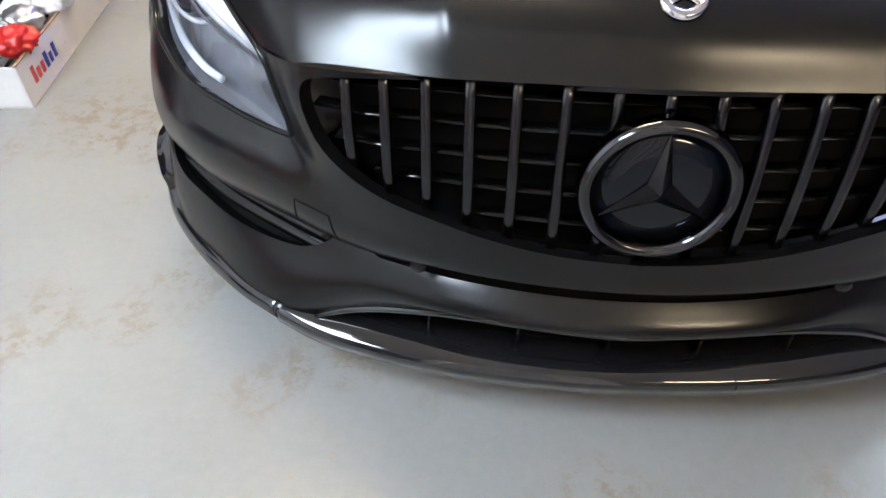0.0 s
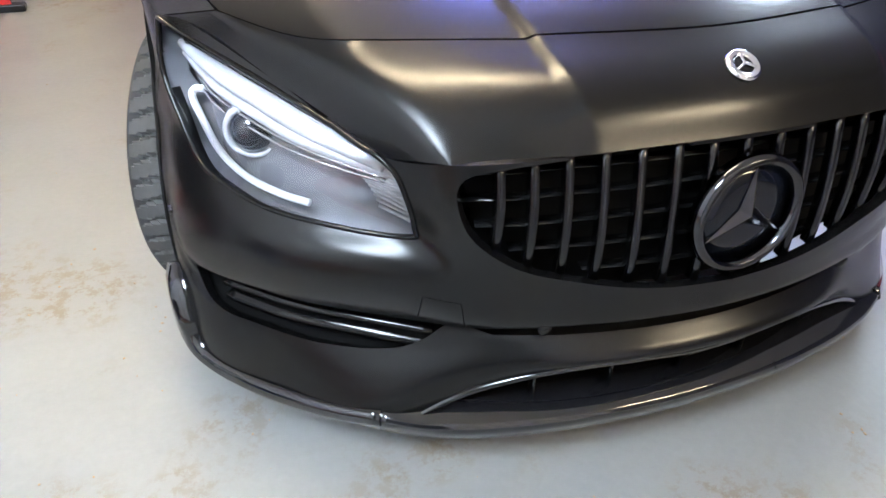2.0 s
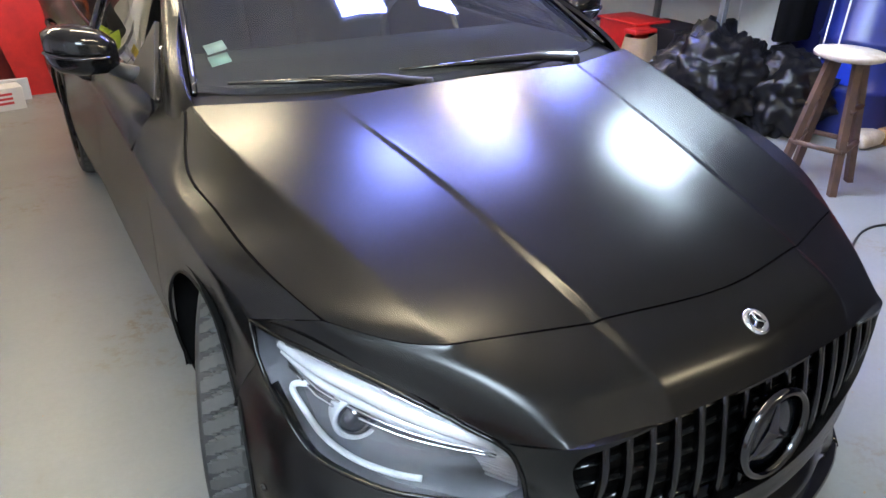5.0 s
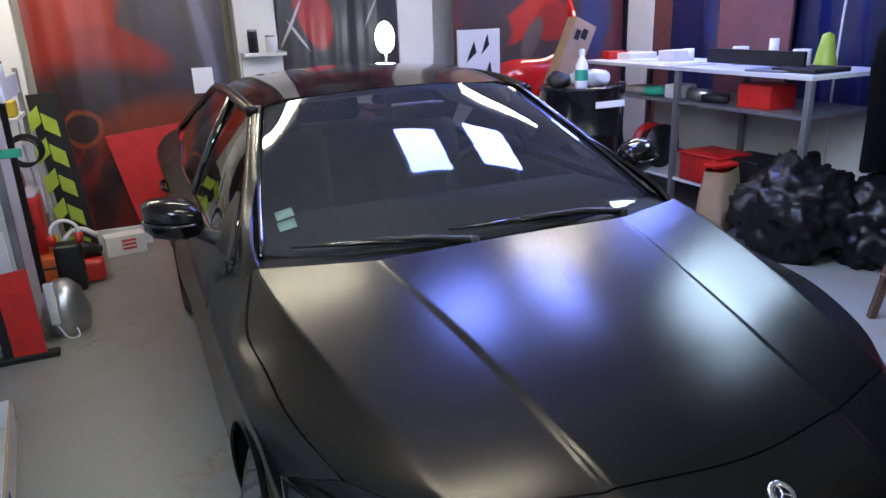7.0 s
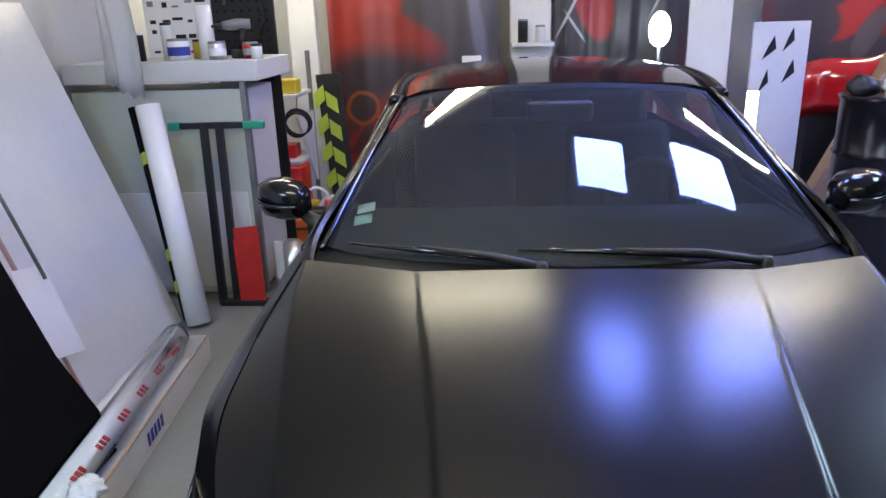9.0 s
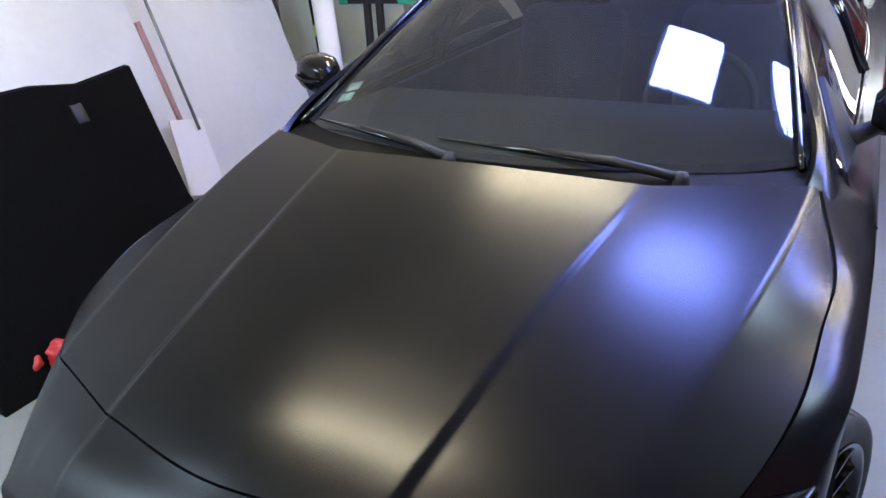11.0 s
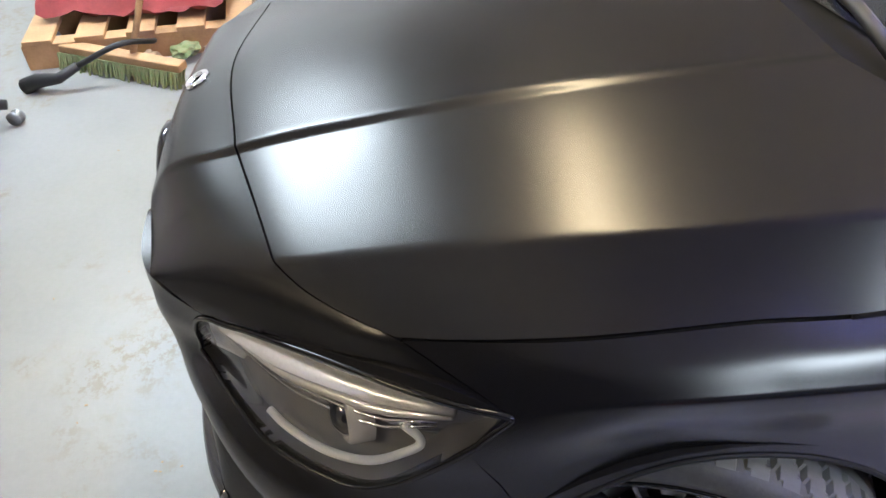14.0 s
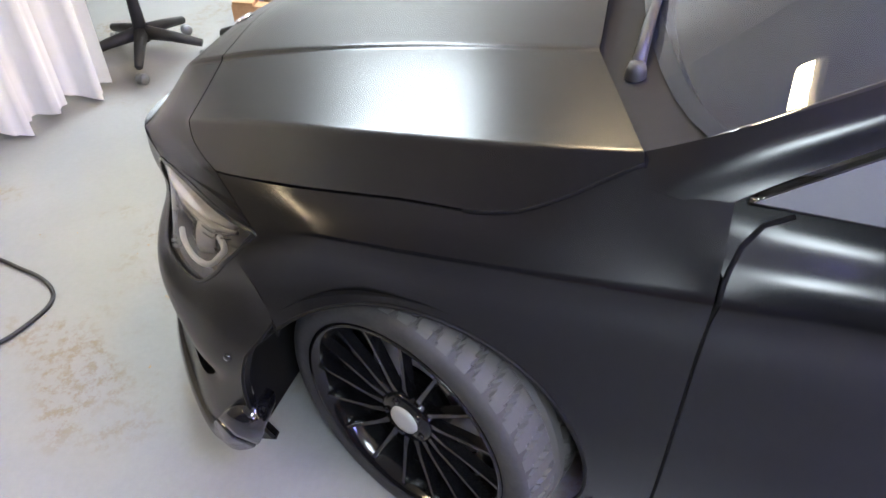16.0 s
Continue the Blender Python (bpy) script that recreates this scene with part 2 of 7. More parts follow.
def inside(poly, p):
    x, y = p[:, 0], p[:, 1]
    hit = np.zeros(len(p), bool)
    for (x1, y1), (x2, y2) in zip(poly, np.roll(poly, -1, 0)):
        c = ((y1 > y) != (y2 > y)) & (x < (x2 - x1) * (y - y1) / (y2 - y1 + 1e-12) + x1)
        hit ^= c
    return hit


def snap(poly, p):
    """The nearest point of a closed outline."""
    best, out = np.full(len(p), 1e9), p.copy()
    for a, b in zip(poly, np.roll(poly, -1, 0)):
        d = b - a
        w = np.clip(((p - a) @ d) / (d @ d + 1e-12), 0, 1)
        q = a + w[:, None] * d
        r = ((p - q) ** 2).sum(1)
        m = r < best
        best[m], out[m] = r[m], q[m]
    return out


def steps(lo, hi, P, axis, size):
    """Positions from lo to hi with about even spacing in metres."""
    n = P.shape[axis]
    d = np.linalg.norm(np.diff(P, axis=axis), axis=2).mean(1 - axis)
    d = np.maximum(d, 1e-4)
    ln = np.r_[0, np.cumsum(d)]
    a, b = np.interp([lo, hi], range(n), ln)
    k = max(2, int(round((b - a) / size)))
    return np.interp(np.linspace(a, b, k + 1), ln, range(n))


def panel(surf, s0, s1, t0, t1, size=0.012, holes=(), keep=None, flange=0.014, mirror="", offset=0.0, both=False, ridge=(), warp=None):
    """A body panel: part of a surface, with openings cut out, its borders turned inwards. mirror: '' one side at +x, '-' at -x; both: joined."""
    S, T = steps(s0, s1, surf.P, 0, size), steps(t0, t1, surf.P, 1, size)
    if ridge:
        S = np.unique(np.concatenate([[q for q in S if not ridge[0] - .02 < q < ridge[-1] + .02], ridge]))
    ss, tt = np.meshgrid(S, T, indexing="ij")
    uv = np.stack([ss.ravel(), tt.ravel()], 1)
    if warp:
        uv[:, 1] = warp(uv[:, 0], uv[:, 1])
    ni, nj = len(S), len(T)
    idx = np.arange(ni * nj).reshape(ni, nj)
    quads = np.stack([idx[:-1, :-1], idx[1:, :-1], idx[1:, 1:], idx[:-1, 1:]], -1).reshape(-1, 4)
    mid = uv[quads].mean(1)
    gone = np.zeros(len(quads), bool)
    for poly in holes:
        inn = inside(poly, mid)
        touch = np.zeros(len(uv), bool)
        touch[quads[inn].ravel()] = True
        other = np.zeros(len(uv), bool)
        other[quads[~inn].ravel()] = True
        m = touch & other
        uv[m] = snap(poly, uv[m])
        gone |= inn
    if keep is not None:
        inn = inside(keep, mid)
        touch = np.zeros(len(uv), bool)
        touch[quads[inn].ravel()] = True
        other = np.zeros(len(uv), bool)
        other[quads[~inn].ravel()] = True
        m = touch & other
        uv[m] = snap(keep, uv[m])
        gone |= ~inn
    pts = surf.at(uv[:, 0], uv[:, 1])
    nor = surf.normal(uv[:, 0], uv[:, 1])
    out = nor if nor[:, 2].mean() - nor[:, 1].mean() + nor[:, 0].mean() > 0 else -nor
    pts = pts + out * offset
    bm = bmesh.new()
    for sign in ((1, -1) if both else (-1,) if mirror == "-" else (1,)):
        used = {}

        def vert(i):
            if i not in used:
                p = pts[i]
                used[i] = bm.verts.new((p[0] * sign, p[1], p[2]))
            return used[i]

        for q in quads[~gone]:
            try:
                bm.faces.new([vert(i) for i in q])
            except ValueError:
                pass
        if flange:
            drop = {v: Vector((-out[i][0] * sign, -out[i][1], -out[i][2])) for i, v in used.items()}
            border = [e for v in used.values() for e in v.link_edges if e.is_boundary]
            border = [e for e in set(border) if not (both and abs(e.verts[0].co.x) < 1e-5 and abs(e.verts[1].co.x) < 1e-5)]
            low = {}
            for e in border:
                e.smooth = False
                for v in e.verts:
                    if v not in low:
                        low[v] = bm.verts.new(v.co + drop[v] * flange)
                try:
                    bm.faces.new((e.verts[0], e.verts[1], low[e.verts[1]], low[e.verts[0]]))
                except ValueError:
                    pass
    if both:
        bmesh.ops.remove_doubles(bm, verts=[v for v in bm.verts if abs(v.co.x) < 1e-4], dist=1e-4)
    bmesh.ops.recalc_face_normals(bm, faces=bm.faces)
    return bm


# ---- the car: front towards -y, middle plane x = 0 ----
AXLE_F, AXLE_R, HUB_Z, TYRE_R = 0.932, 3.607, 0.322, 0.322

# hood, nose and fender tops: columns from the middle to the shoulder line, rows from the nose edge to the cowl
TOP = Surface([
    [(0, .052, .690), (0, .085, .742), (0, .200, .803), (0, .47, .880), (0, .75, .938), (0, .98, .980), (0, 1.13, 1.004)],
    [(.262, .066, .687), (.272, .105, .742), (.292, .242, .800), (.322, .49, .866), (.358, .77, .926), (.395, 1.0, .966), (.415, 1.155, .990)],
    [(.276, .068, .6866), (.285, .109, .7385), (.305, .247, .793), (.335, .4935, .8605), (.371, .773, .9215), (.406, 1.002, .9635), (.428, 1.158, .9885)],
    [(0.3985, 0.0923, 0.6819), (0.4306, 0.1666, 0.738), (0.4723, 0.301, 0.7889), (0.517, 0.5361, 0.8518), (0.567, 0.8029, 0.909), (0.609, 1.0515, 0.9555), (0.6285, 1.2302, 0.9855)],
    [(0.468, 0.106, 0.679), (0.515, 0.2, 0.738), (0.57, 0.331, 0.787), (0.624, 0.56, 0.849), (0.682, 0.82, 0.904), (0.728, 1.08, 0.952), (0.746, 1.272, 0.984)],
    [(.505, .150, .668), (.60, .30, .727), (.733, .504, .792), (.787, .688, .834), (.803, .898, .862), (.809, 1.098, .884), (.758, 1.275, .972)],
    [(.538, .193, .655), (.66, .36, .715), (.826, .63, .751), (.862, .78, .798), (.874, .95, .815), (.879, 1.12, .828), (.882, 1.30, .840)],
], breaks=(1, 2, 4, 5))

# front bumper: columns from the middle round to the wheel arch, rows from the nose edge down to the lip
NOSE = Surface([
    [(0, .052, .690), (0, .036, .60), (0, .018, .50), (0, .006, .425), (0, .004, .389), (0, .050, .362), (0, .022, .336), (0, -.004, .306), (0, .018, .276), (0, .075, .200)],
    [(.262, .066, .687), (.262, .052, .60), (.262, .040, .50), (.262, .037, .425), (.262, .040, .382), (.262, .088, .356), (.262, .058, .331), (.262, .032, .299), (.262, .053, .268), (.262, .105, .192)],
    [(.468, .106, .679), (.472, .105, .61), (.452, .100, .52), (.436, .091, .46), (.405, .088, .372), (.40, .130, .345), (.39, .108, .322), (.385, .082, .285), (.405, .091, .232), (.44, .115, .155)],
    [(.538, .193, .655), (.520, .172, .60), (.505, .158, .525), (.530, .142, .485), (.538, .158, .374), (.54, .205, .335), (.53, .180, .294), (.55, .150, .238), (.565, .135, .192), (.575, .130, .155)],
    [(.66, .36, .715), (.692, .335, .63), (.700, .298, .53), (.724, .278, .487), (.730, .290, .372), (.725, .330, .325), (.72, .300, .283), (.72, .275, .220), (.725, .265, .17), (.73, .262, .140)],
    [(.826, .63, .751), (.834, .565, .675), (.812, .465, .555), (.838, .464, .492), (.857, .456, .372), (.855, .470, .322), (.858, .455, .285), (.868, .447, .215), (.872, .450, .16), (.875, .455, .130)],
    [(.830, .640, .747), (.838, .590, .688), (.853, .628, .622), (.866, .656, .565), (.880, .585, .460), (.884, .565, .400), (.885, .556, .340), (.884, .558, .270), (.878, .572, .21), (.870, .592, .160)],
], breaks=())

# flank below the shoulder line: columns from the lamp's seam to the tail, rows downwards
def flank_column(y, x, z, arch):
    w = 0.888 if arch else 0.876
    return [(x, y, z), (x - .002, y, z - .028), (x - .014, y, z - .10), (x - .012 if not arch else .872, y, .58), (w, y, .46), (w - .008, y, .31), (w - .04, y, .17)]

FLANK = Surface([
    [(.828, .634, .749), (.838, .588, .690), (.853, .628, .622), (.866, .656, .565), (.880, .68, .46), (.875, .68, .31), (.84, .68, .17)],
    flank_column(.78, .862, .798, True), flank_column(.95, .874, .815, True), flank_column(1.12, .879, .828, True),
    flank_column(1.30, .882, .840, False), flank_column(1.70, .880, .856, False), flank_column(2.30, .876, .875, False),
    flank_column(2.90, .878, .890, False), flank_column(3.25, .884, .90, True), flank_column(3.60, .886, .905, True),
    flank_column(3.95, .876, .905, True), flank_column(4.25, .84, .90, False), flank_column(4.50, .74, .885, False),
    flank_column(4.62, .55, .87, False),
], breaks=(), centre=False)

# shoulder above the doors, up to the window line
SHOULDER = Surface([
    [tuple(p) for p in TOP.at([6, 5.66, 5.33, 5.0], [6, 6, 6, 6]) + np.outer((0, -.010, -.009, 0), (.66, 0, .75))],
    [(.881, 1.50, .850), (.860, 1.50, .888), (.814, 1.50, .930), (.795, 1.50, .965)],
    [(.880, 1.70, .856), (.860, 1.70, .893), (.820, 1.70, .934), (.805, 1.70, .968)],
    [(.876, 2.30, .875), (.858, 2.30, .909), (.823, 2.30, .945), (.808, 2.30, .975)],
    [(.878, 2.90, .890), (.860, 2.90, .924), (.823, 2.90, .958), (.805, 2.90, .985)],
    [(.886, 3.60, .905), (.862, 3.60, .95), (.80, 3.60, .995), (.765, 3.60, 1.01)],
    [(.84, 4.25, .90), (.81, 4.25, .95), (.74, 4.25, .995), (.68, 4.25, 1.01)],
    [(.74, 4.50, .885), (.72, 4.48, .94), (.66, 4.46, .98), (.60, 4.45, .995)],
], centre=False)

# roof and boot lid: columns from the middle to the rail
ROOF = Surface([
    [(0, 1.97, 1.386), (0, 2.3, 1.425), (0, 2.8, 1.428), (0, 3.3, 1.375)],
    [(.30, 2.0, 1.374), (.30, 2.32, 1.412), (.30, 2.8, 1.414), (.29, 3.3, 1.36)],
    [(.52, 2.06, 1.346), (.525, 2.35, 1.378), (.52, 2.8, 1.38), (.50, 3.32, 1.325)],
    [(.575, 2.08, 1.318), (.59, 2.36, 1.345), (.585, 2.8, 1.345), (.565, 3.35, 1.29)],
])
SCREEN = Surface([
    [(0, 1.20, .985), (0, 1.58, 1.195), (0, 1.97, 1.384)],
    [(.36, 1.245, .985), (.31, 1.62, 1.19), (.28, 1.995, 1.373)],
    [(.62, 1.325, .984), (.545, 1.69, 1.18), (.47, 2.045, 1.352)],
    [(.71, 1.375, .992), (.625, 1.735, 1.175), (.53, 2.07, 1.338)],
])
REARSCREEN = Surface([
    [(0, 3.30, 1.372), (0, 3.65, 1.26), (0, 4.05, 1.10)],
    [(.30, 3.30, 1.358), (.31, 3.66, 1.25), (.33, 4.03, 1.095)],
    [(.545, 3.35, 1.30), (.60, 3.67, 1.20), (.64, 3.98, 1.07)],
])
BOOT = Surface([
    [(0, 4.05, 1.10), (0, 4.35, 1.075), (0, 4.56, 1.06), (0, 4.63, .90), (0, 4.64, .6), (0, 4.60, .3)],
    [(.33, 4.03, 1.095), (.33, 4.33, 1.07), (.33, 4.53, 1.05), (.33, 4.61, .90), (.33, 4.63, .6), (.33, 4.59, .3)],
    [(.64, 3.98, 1.07), (.63, 4.28, 1.04), (.60, 4.46, 1.0), (.58, 4.58, .87), (.60, 4.60, .6), (.60, 4.56, .3)],
])

FEND = Surface([
    [*TOP.P[5][2:], (.789, 1.403, .961)],
    [*(TOP.at(np.full(5, 5.5), np.arange(2, 7)) + np.outer((.0, .004, .005, .005, .0), (.6, 0, .8))), (.842, 1.403, .910)],
    [*TOP.P[6][2:], (.8815, 1.403, .8455)],
], row_breaks=(4,), centre=False)

car = thing("car", "satin black four-door saloon parked on the workshop floor", "car")


def both_sides(pts, sg):
    return [(p[0] * sg, p[1], p[2]) for p in pts]


def mirrored(fn, name, label="", parent=car, mat=SATIN):
    """Builds a panel on both sides of the car."""
    for sg in ("", "-"):
        part(name, fn(sg), mat, parent, label)


G = 0.009   # half a panel gap, in steps of the patch
# openings in the bumper
GRILLE = NOSE.near(smooth_path([(0, .05, .684), (.25, .06, .684), (.41, .10, .672), (.456, .102, .650), (.456, .102, .610), (.425, .10, .555), (.36, .07, .502), (.24, .05, .466), (.12, .03, .446), (0, .02, .440)], 8))
GRILLE = np.concatenate([[(-.2, GRILLE[0][1])], GRILLE, [(-.2, GRILLE[-1][1])]])
LAMP = NOSE.near(smooth_path([(.540, .193, .645), (.60, .27, .677), (.66, .355, .703), (.74, .48, .728), (.81, .60, .744), (.829, .636, .742),
                  (.835, .60, .706), (.834, .565, .672), (.824, .505, .605), (.800, .440, .553), (.755, .375, .535), (.70, .30, .528), (.60, .22, .525), (.512, .163, .528), (.507, .162, .545), (.516, .170, .60)], 6, True))
INTAKE = np.array([(p[0], p[1]) for p in smooth_path([(2.25, 4.7, 0), (2.6, 4.25, 0), (3.0, 4.05, 0), (3.6, 4.0, 0), (4.3, 3.98, 0), (4.75, 4.1, 0), (4.88, 4.7, 0), (4.70, 5.9, 0), (4.2, 6.15, 0), (3.6, 6.25, 0), (3.0, 6.15, 0), (2.6, 5.7, 0)], 6, True)])
SLOT = np.array([(-.2, 4.08), (1.6, 4.1), (2.05, 4.3), (2.15, 5.2), (1.9, 5.7), (1.0, 5.75), (-.2, 5.75)])
LOWER = np.array([(-.2, 8.03), (1.5, 8.03), (2.0, 8.1), (2.3, 8.35), (2.5, 8.7), (2.6, 8.95), (1.9, 8.98), (-.2, 8.98)])

def bowed(s, t):
    """Lets the seam between nose and bonnet swing forward at the corner."""
    return t - .15 * np.sin(np.pi * np.clip(np.asarray(s) - 4, 0, 1)) * np.clip(1 - np.abs(np.asarray(t) - 2) / .7, 0, 1)


RIDGE = (.93, .965, 1.0, 1.3, 1.65, 2.0, 2.03, 2.07)


def softened(bm, lo, hi, times=5):
    """Rounds off the pressed ridge between two distances from the middle."""
    vs = [v for v in bm.verts if lo < abs(v.co.x) < hi and not any(e.is_boundary or not e.smooth for e in v.link_edges)]
    for _ in range(times):
        bmesh.ops.smooth_vert(bm, verts=vs, factor=.5, use_axis_x=True, use_axis_y=True, use_axis_z=True)
    return bm


part("hood", softened(panel(TOP, 0, 5 - .026, 2 + G * 1.2, 6, 0.0105, both=True, ridge=RIDGE, warp=bowed), .25, .49, 1), SATIN, car, "satin black creased bonnet with blurred lamp reflections")
part("nose_panel", softened(softened(panel(TOP, 0, 6, 0, 2 - G * 1.2, 0.011, both=True, flange=0.01, ridge=RIDGE, warp=bowed), .40, .70, 45), .21, .38, 2), SATIN, car)
part("front_bumper", panel(NOSE, 0, 6 - G, 0, 9, 0.009, holes=(GRILLE, LAMP, INTAKE, SLOT, LOWER), both=True, flange=0.02), SATIN, car)


def gap_fill(surf, ss, tt, sg, depth=.006, r=.0055):
    """A dark seal down in a panel gap."""
    ss, tt = np.array(ss, float), np.array(tt, float)
    p, n = surf.at(ss, tt), surf.normal(ss, tt)
    n[n[:, 2] + n[:, 0] < 0] *= -1
    part("gap_seal", tube_bm(both_sides(p - n * (depth + r), sg), r, 6), VOID, car)


for sg in (1, -1):
    gap_fill(TOP, np.full(40, 5.0), np.linspace(2, 6, 40), sg)
    gap_fill(TOP, np.full(24, 5.0), np.linspace(4.6, 6, 24), sg, -.004, .0034)
    gap_fill(TOP, np.linspace(0, 5, 60), bowed(np.linspace(0, 5, 60), np.full(60, 2.0)), sg)


def wheel_arch(surf, y, r, first=False):
    """The wheel opening in a side skin, let run out below the sill; first: also out at the skin's front edge."""
    a1 = 2.55 if first else math.pi + .25
    p = surf.near([(.885, y + r * math.cos(a), HUB_Z + r * math.sin(a)) for a in np.linspace(-.25, a1, 44)])
    if first:
        return np.concatenate([p, [(p[-1][0], -1), (12, -1), (12, p[0][1])]])
    return np.concatenate([p, [(12, p[-1][1]), (12, p[0][1])]])


def s_of(y):
    g = np.linspace(0, FLANK.ns, 2000)
    return float(np.interp(y, FLANK.at(g, g * 0 + 2)[:, 1], g))


def sh_of(y):
    g = np.linspace(0, SHOULDER.ns, 2000)
    return float(np.interp(y, SHOULDER.at(g, g * 0 + 1)[:, 1], g))


AR = 0.352
WING = Surface([*FEND.P, *[np.array([*FLANK.P[:5, k], FLANK.at(s_of(1.403), k)[0]]) for k in range(1, 7)]], breaks=(2,), centre=False)
mirrored(lambda sg: panel(WING, .05, 8, G * .5, 5, 0.010, holes=(wheel_arch(WING, AXLE_F, AR, True),), mirror=sg, flange=0.006), "fender")
SIDE_Y = (1.403, 1.5, 1.7, 2.0, 2.3, 2.6, 2.9, 3.25, 3.6, 3.95, 4.25, 4.48)
SIDE = Surface([*[np.array([SHOULDER.at(sh_of(y), 3 - k)[0] for y in SIDE_Y]) for k in range(4)],
                *[np.array([FLANK.at(s_of(y), k)[0] for y in SIDE_Y]) for k in range(1, 7)]], breaks=(3,), centre=False)


def side_t(y):
    g = np.linspace(0, SIDE.nt, 2000)
    return float(np.interp(y, SIDE.at(g * 0 + 4, g)[:, 1], g))


REAR_ARCH = wheel_arch(SIDE, AXLE_R, AR)
# the wing runs on above the shoulder line, so the door's front edge sweeps back there
SWEEP = [(3.0, 1.406), (2.5, 1.408), (2.0, 1.414), (1.4, 1.426), (.8, 1.448), (.3, 1.482), (-.1, 1.515)]
CORNER = np.array([(q, side_t(y)) for q, y in SWEEP] + [(-.1, -.1), (3.0, -.1)])
mirrored(lambda sg: panel(SIDE, 0, 8.5, side_t(1.409), side_t(2.38), 0.014, holes=(CORNER,), mirror=sg, flange=0.008), "front_door")
mirrored(lambda sg: panel(SIDE, 0, 3.2, 0, side_t(1.60), 0.012, keep=CORNER, mirror=sg, flange=0, offset=-.0008), "fender_corner")
mirrored(lambda sg: panel(SIDE, 0, 8.5, side_t(2.385), side_t(3.22), 0.02, holes=(REAR_ARCH,), mirror=sg, flange=0.008), "rear_door")
mirrored(lambda sg: panel(SIDE, 0, 9, side_t(3.225), SIDE.nt, 0.02, holes=(REAR_ARCH,), mirror=sg), "rear_quarter")
mirrored(lambda sg: panel(SIDE, 8.55, 9, side_t(1.40), side_t(3.23), 0.02, mirror=sg), "sill")
for sg in (1, -1):
    for y in (1.405, 2.3825):
        gap_fill(SIDE, np.linspace(3 if y < 2 else 0, 8.5, 40), np.full(40, side_t(y)), sg, .0 if y < 2 else .006, .0045)
    gap_fill(SIDE, [q for q, y in SWEEP[:-1]], [side_t(y) for q, y in SWEEP[:-1]], sg, -.003, .0045)
part("roof", panel(ROOF, 0, 3, 0, 3, 0.03, both=True), GLOSS, car, "gloss black glass roof panel")
part("boot_lid", panel(BOOT, 0, 2, 0, 5, 0.04, both=True), SATIN, car)
windscreen = part("windscreen", panel(SCREEN, 0, 3, 0, 2, 0.04, both=True, flange=0), GLASS, car, "clear windscreen with mirrored lamp panels")
part("rear_window", panel(REARSCREEN, 0, 2, 0, 2, 0.05, both=True, flange=0), GLASS, car)
# windscreen's black edge band
EDGE = np.array([(-.5, .07), (2.86, .07), (2.86, 1.93), (-.5, 1.93)])
part("screen_band", panel(SCREEN, 0, 3, 0, 2, 0.02, holes=(EDGE,), both=True, flange=0, offset=-0.004), BLACK, car)

# pillars, side windows and rails
PILLAR = Surface([
    [(.728, 1.245, .965), (.735, 1.285, .986), (.632, 1.735, 1.186), (.545, 2.065, 1.344)],
    [(.764, 1.262, .955), (.764, 1.305, .975), (.668, 1.745, 1.176), (.578, 2.075, 1.340)],
    [(.800, 1.380, .945), (.788, 1.415, .966), (.682, 1.765, 1.140), (.592, 2.085, 1.312)],
], centre=False)
mirrored(lambda sg: panel(PILLAR, 0, 2, 0, 3, 0.015, mirror=sg), "windscreen_pillar")
RAIL = [(.580, 2.04, 1.322), (.592, 2.36, 1.352), (.588, 2.8, 1.352), (.568, 3.35, 1.297), (.66, 3.95, 1.09), (.70, 4.2, 1.01)]
